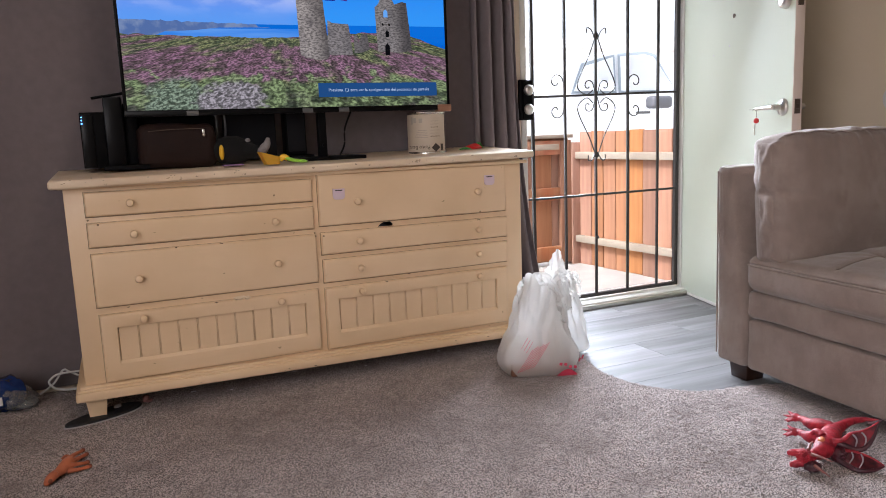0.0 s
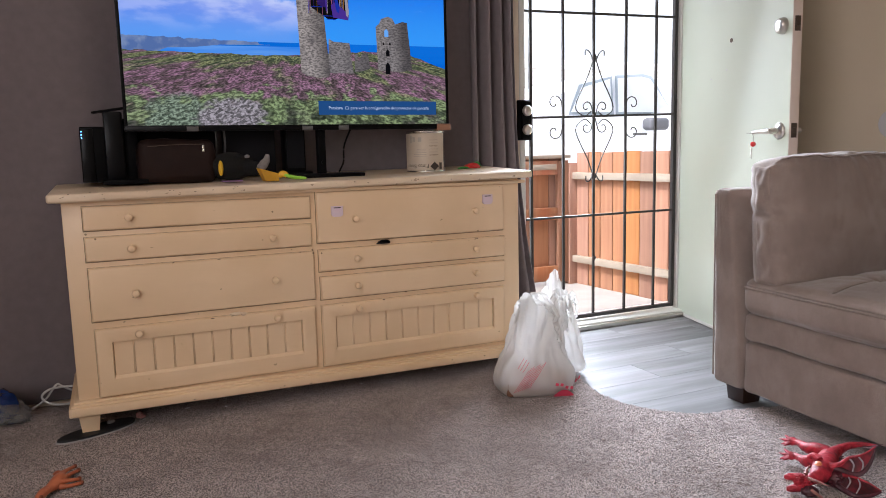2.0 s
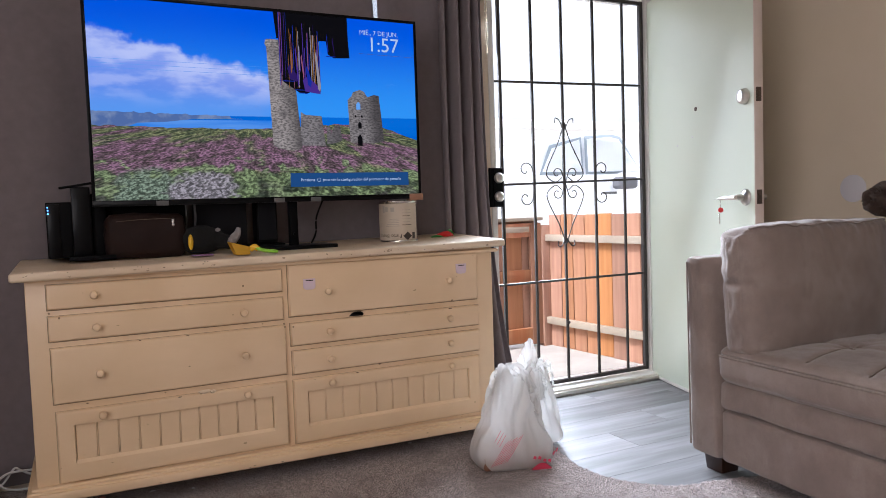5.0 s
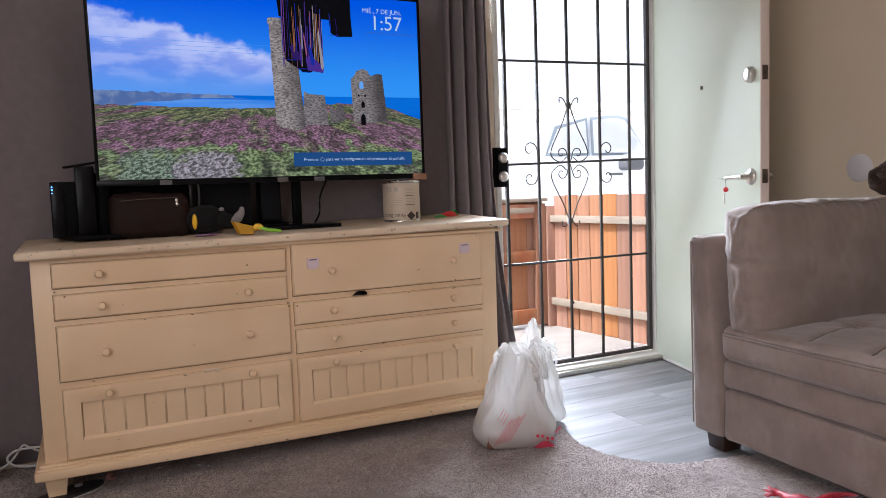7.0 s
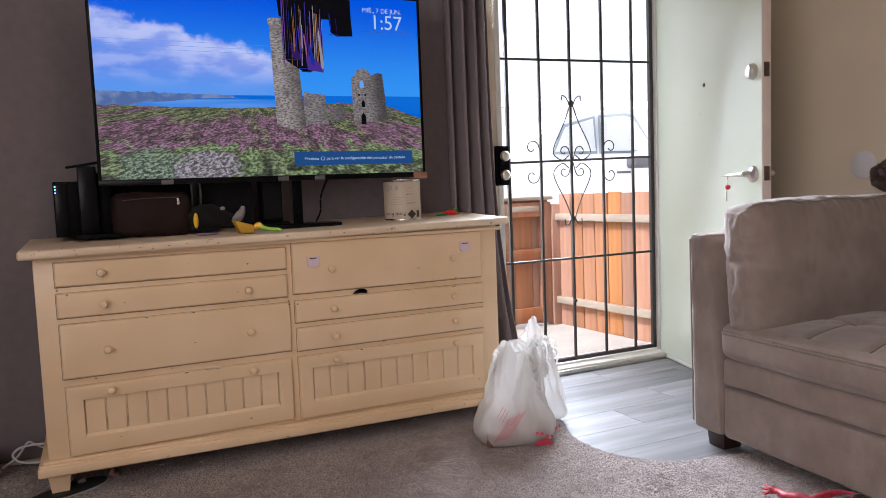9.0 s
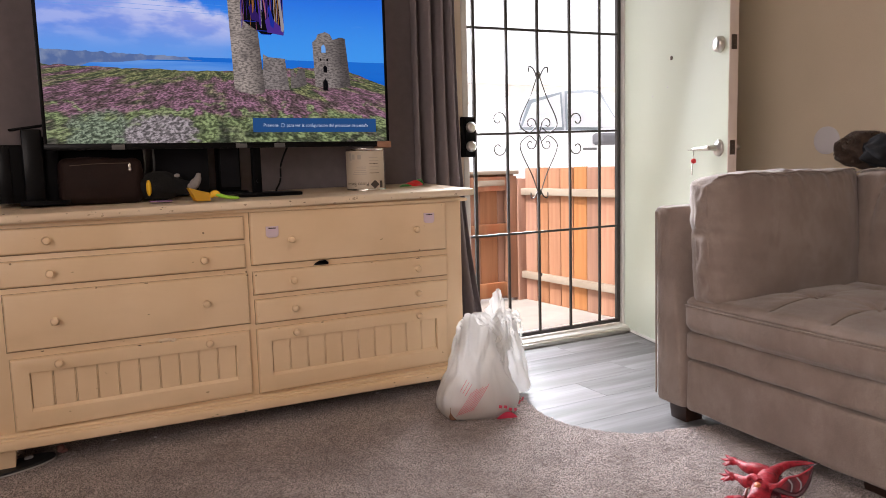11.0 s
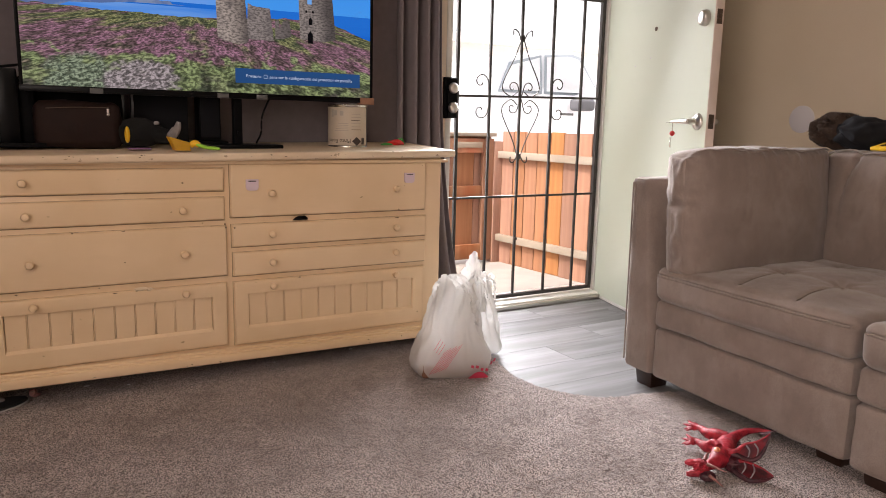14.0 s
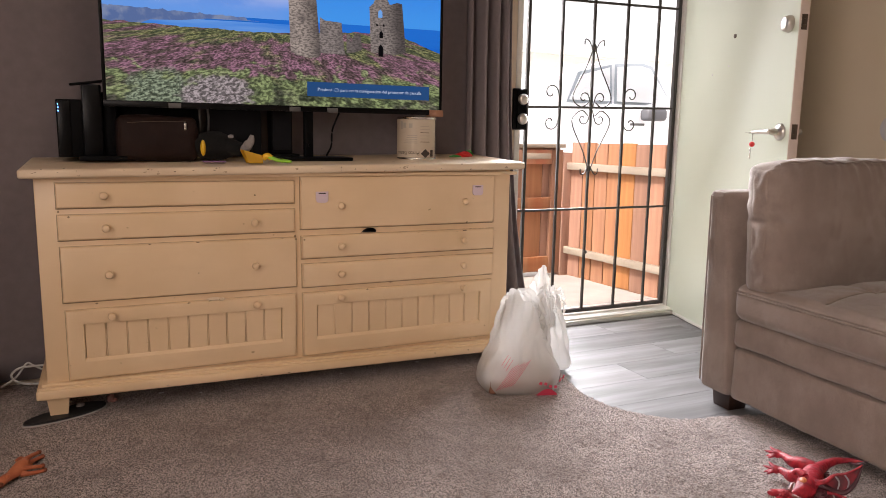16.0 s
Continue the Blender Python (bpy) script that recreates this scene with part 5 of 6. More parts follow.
# ---------- laminate planks by the entrance ----------
lam = thing("laminate_floor", 2.5, 2.6, LAM, 0, "grey wood-look laminate floor by the entrance", "floor", kind="structure")
part("underlay", box(1.55, XR, 1.75, 3.33, -0.035, LAM - 0.0035), M["subfloor"], lam)
ROWS = [3.455, 3.26, 3.065, 2.87, 2.675, 2.48, 2.285, 2.09, 1.895, 1.70]
JOINT = [2.0, 2.45, 2.85, 2.49, 2.15, 2.95, 2.3, 2.7, 2.1]
meshes = {}
def floor_plank(x0, x1, y0, y1):
    key = (round(x1 - x0, 3), round(y1 - y0, 3))
    if key not in meshes:
        b = box(-(x1 - x0) / 2 + 0.0004, (x1 - x0) / 2 - 0.0004, -(y1 - y0) / 2 + 0.0005, (y1 - y0) / 2 - 0.0005, -0.007, 0, 0.0005, 1)
        me = bpy.data.meshes.new("plank")
        b.to_mesh(me)
        b.free()
        me.materials.append(M["laminate"])
        meshes[key] = me
    o = new("plank", meshes[key])
    o.parent = lam
    o.matrix_basis = pose((x0 + x1) / 2 - 2.5, (y0 + y1) / 2 - 2.6, 0)
for i in range(len(ROWS) - 1):
    y1, y0 = min(ROWS[i], 3.33), ROWS[i + 1]
    xs = [1.55, JOINT[i], XR]
    for a, c in zip(xs, xs[1:]):
        floor_plank(a, c, y0, y1)

# ---------- things on the dresser ----------
def zt_(y):
    return ztop(y) + 0.0006
con = thing("game_console", 0.14, 3.1, zt_(3.1), 0, "tall black game console with blue lights on the dresser", "game console")
part("case", box(0.108, 0.19, 3.04, 3.24, zt_(3.24), 1.012, 0.004), M["black"], con)
part("front_panel", box(0.112, 0.150, 3.034, 3.041, zt_(3.1) + 0.006, 1.006, 0.002), M["gloss_black"], con)
led = glow("blue_led", (0.1, 0.35, 1.0), 3.0)
for z in (0.995, 0.985, 0.974):
    part("indicator", box(0.113, 0.117, 3.0325, 3.0345, z - 0.002, z + 0.002), led, con, "small blue light", smooth=False)
rt = thing("router", 0.24, 3.08, zt_(3.08), 0, "black upright router with a swung-out flap on the dresser", "router")
b = box(0.185, 0.245, 3.02, 3.16, zt_(3.16) + 0.004, 1.062, 0.006)
part("case", b, M["gloss_black"], rt)
part("fin", box(0.243, 0.29, 3.05, 3.15, zt_(3.15) + 0.004, 1.04, 0.006), M["black"], rt)
part("base", box(0.17, 0.315, 2.985, 3.17, zt_(2.985), zt_(3.17) + 0.009, 0.003), M["black"], rt)
fl = part("flap", box(-0.035, 0.10, -0.03, 0.03, -0.003, 0.003, 0.0015), M["black"], rt, local=True)
fl.data.transform(pose(0.0, 0, 0, 0, -9, 0))
fl.data.transform(Matrix.Translation((-0.055, 0.0, 1.066 - 0.0 - zt_(3.08))))
bx = thing("storage_box", 0.40, 3.17, zt_(3.17), 0, "black plastic equipment box behind the pouch", "box")
part("body", box(0.27, 0.56, 3.11, 3.23, zt_(3.23), 0.995, 0.006), M["black"], bx)
sp = thing("speaker", 0.86, 3.17, zt_(3.17), 0, "narrow black speaker on a foot behind the stand", "speaker")
part("body", box(0.822, 0.902, 3.12, 3.20, zt_(3.2) + 0.014, 1.03, 0.006), M["black"], sp)
part("grille", box(0.828, 0.896, 3.116, 3.121, zt_(3.12) + 0.03, 1.02, 0.002), M["navy"], sp)
part("base", box(0.80, 0.925, 3.10, 3.22, zt_(3.1), zt_(3.22) + 0.012, 0.004), M["black"], sp)
bx2 = thing("storage_box", 0.70, 3.19, zt_(3.19), 0, "dark upright box under the television", "box")
part("body", box(0.60, 0.79, 3.15, 3.24, zt_(3.24), 1.02, 0.005), M["navy"], bx2)
for x in (0.555, 0.585):
    single("cable", tube([(x, 3.06, 1.01, 0.004), (x + 0.004, 3.07, 0.95, 0.004), (x + 0.002, 3.09, 0.90, 0.004)], 6, 6), M["grey_plastic"], "grey cable hanging behind the television", "cable")
po = thing("toiletry_bag", 0.41, 2.97, zt_(2.97), 2, "dark brown leather pouch with a zip pocket", "pouch")
b = cushion(0.285, 0.540, 2.985, 3.09, zt_(3.04) - 0.002, 0.962, 0.022, puff=(0.006, 0.012, 0.004), wrinkle=0.006, cuts=18, freq=12, seed=4)
for v in b.verts:
    v.co.x += 0.05 * (0.82 - v.co.z) * (0.41 - v.co.x) * -2
part("body", b, M["brown_leather"], po)
part("zip", tube([(0.318, 2.981, 0.940, 0.0016), (0.40, 2.976, 0.945, 0.0016), (0.503, 2.979, 0.946, 0.0016)], 6, 6), M["dark_nickel"], po, "dull metal zip")
part("zip_pull", merge(box(0.496, 0.504, 2.970, 2.976, 0.923, 0.943, 0.001), ball(0.500, 2.972, 0.923, 0.006, 0.004, 0.006)), M["steel"], po, "metal zip pull")
pl = thing("plush_toy", 0.60, 3.0, zt_(3.0), 0, "black plush toy with a yellow face lying on its side", "plush toy")
b = ball(0.60, 3.02, zt_(3.0) + 0.05, 0.085, 0.055, 0.05, 3, rough=0.12)
ball(0.590, 3.04, zt_(3.0) + 0.052, 0.04, 0.045, 0.05, 3, b, 0.1)
tube([(0.64, 3.0, zt_(3.0) + 0.05, 0.03), (0.68, 2.98, zt_(3.0) + 0.04, 0.026), (0.72, 2.97, zt_(3.0) + 0.032, 0.022)], 10, 5, b)
part("body", b, M["plush_black"], pl)
part("face", ball(0.556, 2.975, zt_(2.975) + 0.045, 0.009, 0.012, 0.028, 3), M["yellow"], pl, "yellow felt face")
b = ball(0.688, 2.94, zt_(2.94) + 0.045, 0.012, 0.012, 0.016, 2, rough=0.1)
ball(0.700, 2.94, zt_(2.94) + 0.055, 0.016, 0.013, 0.020, 2, b, 0.1)
tube([(0.700, 2.94, zt_(2.94) + 0.05, 0.014), (0.712, 2.942, zt_(2.94) + 0.07, 0.013), (0.718, 2.944, zt_(2.94) + 0.092, 0.007)], 10, 4, b)
part("paw", b, M["plush_grey"], pl, "grey plush paw")
part("tag", ball(0.648, 2.96, zt_(2.96) + 0.086, 0.010, 0.004, 0.007), M["plush_grey"], pl)
single("paper_scrap", box(0.55, 0.62, 2.90, 2.95, zt_(2.93), zt_(2.93) + 0.004, 0.001), M["purple"], "small purple card on the dresser", "card")
sc = thing("toy_scoop", 0.73, 2.87, zt_(2.87), 0, "yellow toy scoop with a lime green handle on the dresser", "toy scoop")
b = bmesh.new()
z0 = zt_(2.87)
ring = [(0.690, 2.85, z0 + 0.001), (0.735, 2.84, z0 + 0.001), (0.742, 2.885, z0 + 0.001), (0.688, 2.90, z0 + 0.001)]
ring2 = [(0.672, 2.855, z0 + 0.046), (0.731, 2.842, z0 + 0.028), (0.738, 2.887, z0 + 0.028), (0.668, 2.905, z0 + 0.046)]
v0 = [b.verts.new(p) for p in ring]
v1 = [b.verts.new(p) for p in ring2]
b.faces.new(v0)
for i in range(4):
    b.faces.new((v0[i], v0[(i + 1) % 4], v1[(i + 1) % 4], v1[i]))
bmesh.ops.solidify(b, geom=b.faces[:], thickness=0.003)
part("pan", b, M["yellow"], sc)
part("socket", tube([(0.738, 2.862, z0 + 0.016, 0.010), (0.752, 2.858, z0 + 0.026, 0.011), (0.765, 2.853, z0 + 0.018, 0.010)], 10, 4), M["yellow"], sc)
part("handle", tube([(0.758, 2.855, z0 + 0.022, 0.010), (0.785, 2.842, z0 + 0.012, 0.0095), (0.812, 2.828, z0 + 0.009, 0.009), (0.826, 2.82, z0 + 0.007, 0.006)], 10, 5, flat=0.7), M["lime"], sc, "lime green handle")
part("cable", tube([(1.072, 3.06, 1.0, 0.0035), (1.045, 3.07, 0.93, 0.0035), (1.04, 3.07, 0.87, 0.0035), (1.015, 3.05, zt_(3.05) + 0.014, 0.0035)], 8, 8), M["black"], tv, "thin black power cable")

can = thing("food_can", 1.385, 3.045, zt_(3.045), 0, "large steel food can with a paper label standing upside down", "can")
cz, R = zt_(3.045), 0.0785
part("can_body", lathe([(R - 0.004, 0.0), (R, 0.003), (R, 0.006), (R - 0.002, 0.009), (R - 0.002, 0.160), (R, 0.163), (R, 0.167), (R - 0.003, 0.169), (R - 0.005, 0.165), (0.002, 0.164)], 1.385, 3.045, cz, 48), M["steel"], can)
b = bmesh.new()
A0, A1, NA = radians(118), radians(312), 40
va = [[b.verts.new((1.385 + (R + 0.0004) * math.cos(A0 + (A1 - A0) * i / NA), 3.045 + (R + 0.0004) * math.sin(A0 + (A1 - A0) * i / NA), cz + z)) for i in range(NA + 1)] for z in (0.010, 0.158)]
for i in range(NA):
    b.faces.new((va[0][i], va[0][i + 1], va[1][i + 1], va[1][i]))
lab = part("paper_label", b, M["label"], can, "cream paper label")
def round_can(co):
    """Lays a flat (x along the label, z up) place on the can's wall."""
    a = radians(246) + co.x / R
    r = R + 0.0008 + co.y
    return Vector((1.385 + r * math.cos(a), 3.045 + r * math.sin(a), cz + co.z))
words("Pinto Beans", 0.0215, M["ink"], lab, Matrix.Translation((0.014, 0, 0.034)) @ Matrix.Rotation(radians(90), 4, "X") @ Matrix.Rotation(radians(180), 4, "Z"), bend=round_can)
def can_bar(x0, x1, z0, z1, mat):
    b = bmesh.new()
    n = 8
    t = [[b.verts.new(round_can(Vector((x0 + (x1 - x0) * i / n, 0, z)))) for i in range(n + 1)] for z in (z0, z1)]
    for i in range(n):
        b.faces.new((t[0][i], t[0][i + 1], t[1][i + 1], t[1][i]))
    part("print_bar", b, mat, lab, smooth=False)
for i in range(6):
    can_bar(0.016, 0.056 - 0.004 * (i % 2), 0.070 + i * 0.012, 0.072 + i * 0.012, M["pale_ink"] if i % 3 else M["ink"])
for i in range(5):
    can_bar(-0.052 + 0.004 * i, 0.004, 0.066 + i * 0.007, 0.068 + i * 0.007, M["pale_ink"])
can_bar(-0.07, -0.058, 0.12, 0.15, M["pale_ink"])
can_bar(-0.055, -0.042, 0.125, 0.145, M["pale_ink"])
can_bar(-0.030, -0.015, 0.125, 0.142, M["pale_ink"])
can_bar(0.060, 0.075, 0.014, 0.040, M["ink"])
b = bmesh.new()
b.faces.new([b.verts.new(round_can(Vector(p))) for p in ((0.018, 0.0025, 0.026), (0.037, 0.0008, 0.044), (0.056, 0.0025, 0.026), (0.037, 0.0008, 0.009))])
part("emblem", b, M["ink"], lab, "dark diamond emblem", smooth=False)
rg = thing("toy_figure", 1.62, 3.10, zt_(3.1), 0, "small red and green plastic toy on the dresser", "toy")
z1 = zt_(3.1)
part("body", merge(ball(1.62, 3.10, z1 + 0.013, 0.035, 0.025, 0.013, 3, rough=0.2), tube([(1.60, 3.10, z1 + 0.012, 0.012), (1.63, 3.09, z1 + 0.022, 0.010), (1.66, 3.10, z1 + 0.010, 0.008)], 8, 4)), M["red"], rg)
part("leaf", tube([(1.60, 3.09, z1 + 0.008, 0.012), (1.575, 3.08, z1 + 0.012, 0.010), (1.55, 3.085, z1 + 0.008, 0.005)], 8, 4, flat=0.5), M["green"], rg)
part("leaf", tube([(1.64, 3.11, z1 + 0.018, 0.010), (1.66, 3.12, z1 + 0.032, 0.010), (1.68, 3.125, z1 + 0.012, 0.006)], 8, 4, flat=0.5), M["green"], rg)

# child locks and a scrap of cloth on the drawers
for x, z, w in ((0.932, 0.694, 0.022), (1.548, 0.708, 0.022)):
    lk = thing("child_lock", x, F - 0.013, z - 0.02, 0, "white plastic child lock pad stuck on a drawer", "child lock")
    b = bmesh.new()
    out = [(x - w, z + 0.019), (x + w, z + 0.019)] + [(x + (w - 0.012) * s + 0.012 * math.cos(a_), z - 0.008 + 0.012 * math.sin(a_)) for s, a0_ in ((1, 0.0), (-1, -math.pi / 2)) for a_ in [a0_ - math.pi / 2 * k / 5 for k in range(6)]]
    f_ = b.faces.new([b.verts.new((px_, F - 0.013, pz_)) for px_, pz_ in out])
    e_ = bmesh.ops.extrude_face_region(b, geom=[f_])
    bmesh.ops.translate(b, vec=(0, -0.008, 0), verts=[q for q in e_["geom"] if isinstance(q, bmesh.types.BMVert)])
    part("pad", b, M["lock_pad"], lk)
    part("slot", box(x - w * 0.6, x + w * 0.6, F - 0.0218, F - 0.0205, z + 0.011, z + 0.0145), M["ink"], lk, smooth=False)
b = bmesh.new()
pts = [(1.075, 0.562), (1.085, 0.572), (1.10, 0.578), (1.122, 0.578), (1.134, 0.570), (1.132, 0.562)]
b.faces.new([b.verts.new((x, F - 0.0165 - 0.002 * (i % 2), z)) for i, (x, z) in enumerate(pts)])
bmesh.ops.solidify(b, geom=b.faces[:], thickness=0.004)
single("cloth_scrap", b, M["sole"], "scrap of black cloth caught over a drawer", "cloth")
# chipped paint
rnd = random.Random(11)
def chip(x, y, z, s):
    b = bmesh.new()
    k = [(s * (0.5 + rnd.random()) * math.cos(a * 0.9), 0.6 * s * (0.4 + rnd.random()) * math.sin(a * 0.9)) for a in range(7)]
    b.faces.new([b.verts.new((x + u * 1.6, y, z + w)) for u, w in k])
    part("paint_chip", b, M["chip"], dr, smooth=False)
for i in range(14):
    chip(0.05 + 1.66 * rnd.random(), 2.7935, 0.066 + 0.018 * rnd.random(), 0.0016 + 0.0022 * rnd.random())
for i in range(26):
    chip(0.05 + 1.66 * rnd.random(), 2.7885, 0.786 + 0.014 * rnd.random(), 0.0008 + 0.0014 * rnd.random())
for i in range(16):
    chip(0.12 + 1.5 * rnd.random(), F - 0.0162, rnd.choice([0.353, 0.452, 0.548, 0.556, 0.374]) - 0.003, 0.0014 + 0.002 * rnd.random())

# ---------- shopping bags ----------
def film_material():
    m = material("thin_white_polythene", (0.74, 0.72, 0.69), 0.28, (0.68, 0.66, 0.63), 9, bump=0.30, bump_scale=30)
    nd, ln = m.node_tree.nodes, m.node_tree.links
    p, out = nd["Principled BSDF"], nd["Material Output"]
    tr = nd.new("ShaderNodeBsdfTranslucent")
    tr.inputs["Color"].default_value = (0.85, 0.84, 0.82, 1)
    tp = nd.new("ShaderNodeBsdfTransparent")
    a, c = nd.new("ShaderNodeMixShader"), nd.new("ShaderNodeMixShader")
    a.inputs[0].default_value, c.inputs[0].default_value = 0.45, 0.27
    ln.new(p.outputs[0], a.inputs[1])
    ln.new(tr.outputs[0], a.inputs[2])
    ln.new(a.outputs[0], c.inputs[1])
    ln.new(tp.outputs[0], c.inputs[2])
    ln.new(c.outputs[0], out.inputs[0])
    return m
FILM = film_material()

def crumple(u, v, seed):
    """Flat facets meeting in sharp creases: values on a skewed grid, joined by planes."""
    u, v = u + 0.5 * v, v
    i, j = math.floor(u), math.floor(v)
    f, g = u - i, v - j
    def val(a, b):
        return noise.cell(Vector(((a % 14) * 1.37 + seed, b * 2.11 + 0.5, seed * 3.3)))
    if f + g < 1:
        return val(i, j) * (1 - f - g) + val(i + 1, j) * f + val(i, j + 1) * g
    return val(i + 1, j + 1) * (f + g - 1) + val(i, j + 1) * (1 - f) + val(i + 1, j) * (1 - g)

def bag_shape(cx, cy, hx, hy, h, turn, seed, lean=(0, 0), pinch=0.35, knot=None):
    """A filled carrier bag: wide base, creased sides drawn in to a gathered mouth."""
    b = bmesh.new()
    nu, nv = 150, 46
    rows = []
    for j in range(nv + 1):
        v = j / nv
        sx = 1.0 + 0.10 * math.sin(math.pi * min(1, v * 2.2)) - 0.60 * max(0, v - 0.10) ** 1.05
        sy = 1.0 + 0.12 * math.sin(math.pi * min(1, v * 2.0)) - (1 - pinch) * max(0, v - 0.1) ** 0.9
        if v < 0.06:
            k = math.sqrt(max(0.0, 1 - (1 - v / 0.06) ** 2))
            sx *= 0.9 + 0.1 * k
            sy *= 0.9 + 0.1 * k
        row = []
        for i in range(nu):
            a = 2 * math.pi * i / nu
            ca, sa = math.cos(a), math.sin(a)
            q = (abs(ca) ** 3.2 + abs(sa) ** 3.2) ** (-1 / 3.2)
            x, y = hx * sx * ca * q, hy * sy * sa * q
            f = noise.fractal(Vector((ca * 1.6 + seed, sa * 1.6, v * 1.3)), 0.8, 2.2, 4)
            g = noise.noise(Vector((ca * 5 + seed, sa * 5, v * 1.1 + 3)))
            ridge = (1 - abs(g) * 2) * 0.006 * (0.15 + v)
            q2 = Vector((x * 11 + seed + h * v * 4, y * 11, h * v * 8 - x * 3))
            fold = abs(noise.noise(q2)) + 0.5 * abs(noise.noise(q2 * 2.1))
            ridge += 0.008 * (0.5 - fold) * (0.35 + v) + 0.016 * crumple(14 * i / nu, v * 3.4, seed) * (0.4 + 0.6 * v)
            # pleats gathered towards the mouth, spreading out as they run down
            pl_ = (11 * i / nu + 0.9 * noise.noise(Vector((ca * 1.5, sa * 1.5, v * 1.6 + seed))) + 0.3 * math.sin(2 * a)) % 1.0
            ridge += 0.034 * (abs(2 * pl_ - 1) - 0.5) * max(0.0, v - 0.12) ** 1.1
            k = 1 + (0.055 * f * (0.25 + v) + ridge / max(hx, 0.05))
            z = h * v + (0.018 * math.sin(3 * a + seed) + 0.030 * noise.noise(Vector((ca * 2.2, sa * 2.2, seed)))) * v ** 3
            row.append(b.verts.new((x * k + lean[0] * v * v, y * k + lean[1] * v * v, max(z, 0.001))))
        rows.append(row)
    for r0, r1 in zip(rows, rows[1:]):
        for i in range(nu):
            b.faces.new((r0[i], r0[(i + 1) % nu], r1[(i + 1) % nu], r1[i]))
    b.faces.new(rows[0][::-1])
    # the mouth, folded inward
    c = b.verts.new((lean[0], lean[1], h - 0.05))
    for i in range(nu):
        b.faces.new((rows[-1][i], rows[-1][(i + 1) % nu], c))
    b.transform(pose(cx, cy, 0, 0, 0, turn))
    return b

def sheet(pts0, pts1, n=8, crease=0.004, seed=0.0, rows_=12):
    """A creased film between two edges."""
    e0, e1 = smooth_path(pts0, n), smooth_path(pts1, n)
    b = bmesh.new()
    g = []
    for j in range(rows_ + 1):
        t = j / rows_
        g.append([b.verts.new(Vector(p * (1 - t) + q * t) + crease * Vector((noise.noise(Vector((i * 0.5, t * 3, seed))), noise.noise(Vector((i * 0.5, t * 3, seed + 9))), 0))) for i, (p, q) in enumerate(zip(e0, e1))])
    for r0, r1 in zip(g, g[1:]):
        for i in range(len(r0) - 1):
            b.faces.new((r0[i], r0[i + 1], r1[i + 1], r1[i]))
    bmesh.ops.solidify(b, geom=b.faces[:], thickness=0.0012)
    return b

bag = thing("shopping_bag", 1.63, 2.56, 0, 0, "full white plastic shopping bag with red print on the carpet", "shopping bag")
T1 = -16
part("film", bag_shape(1.592, 2.555, 0.138, 0.105, 0.338, T1, 2.3, lean=(0.022, 0.0)), FILM, bag)
part("handle", sheet([(1.515, 2.565, 0.26), (1.52, 2.555, 0.335), (1.56, 2.545, 0.368), (1.62, 2.515, 0.372), (1.655, 2.475, 0.30), (1.655, 2.447, 0.19)],
    [(1.53, 2.54, 0.24), (1.55, 2.535, 0.30), (1.59, 2.52, 0.33), (1.612, 2.50, 0.325), (1.628, 2.468, 0.27), (1.638, 2.448, 0.20)], crease=0.010, seed=1), FILM, bag, "looped handle drooping over the front")
part("handle", sheet([(1.70, 2.60, 0.26), (1.70, 2.60, 0.33), (1.735, 2.60, 0.37), (1.77, 2.585, 0.33), (1.775, 2.57, 0.24)],
    [(1.72, 2.59, 0.25), (1.725, 2.59, 0.30), (1.742, 2.585, 0.32), (1.755, 2.575, 0.30), (1.76, 2.565, 0.24)], crease=0.010, seed=4), FILM, bag, "looped handle")
cb = box(-0.122, 0.112, -0.098, 0.075, 0.004, 0.062, 0.010)
cb.transform(pose(1.592, 2.555, 0, 0, 0, T1))
part("contents", cb, material("brown_carton", (0.16, 0.06, 0.035), 0.7, (0.28, 0.15, 0.09), 30), bag, "brown carton showing through the film")
# printed marks: bars for the fine print, plain red shapes for the logo
def on_bag(u, w, lift=0.0035):
    """A place on the bag's front, u along it and w up, following its slope."""
    a = radians(T1)
    v = w / 0.335
    sy = 1.0 + 0.12 * math.sin(math.pi * min(1, v * 2.0)) - 0.65 * max(0, v - 0.1) ** 0.9
    x, y = u, -0.105 * sy - 0.010 - lift
    return Vector((1.592 + x * math.cos(a) - y * math.sin(a), 2.555 + x * math.sin(a) + y * math.cos(a), w))
def print_bar(u, w, length, thick, tilt):
    b = bmesh.new()
    c, s = math.cos(tilt), math.sin(tilt)
    n = 5
    lo = [b.verts.new(on_bag(u + c * length * i / n + s * thick / 2, w + s * length * i / n - c * thick / 2)) for i in range(n + 1)]
    hi = [b.verts.new(on_bag(u + c * length * i / n - s * thick / 2, w + s * length * i / n + c * thick / 2)) for i in range(n + 1)]
    for i in range(n):
        b.faces.new((lo[i], lo[i + 1], hi[i + 1], hi[i]))
    part("print_bar", b, M["bag_print"], bag, smooth=False)
for i in range(9):
    print_bar(-0.105 + 0.0075 * i, 0.030 + 0.002 * i, 0.10 + 0.004 * (i % 3), 0.0015, radians(52))
for i in range(3):
    print_bar(-0.085 + 0.008 * i, 0.115 - 0.008 * i, 0.045, 0.0015, radians(52))
for i in range(4):
    print_bar(0.052 + 0.018 * i, 0.052 - 0.006 * i + 0.004 * (i % 2), 0.011, 0.010, radians(-20))
for i in range(2):
    print_bar(0.125 + 0.012 * i, 0.055 + 0.010 * i, 0.014, 0.005, radians(60))
b = bmesh.new()
n = 14
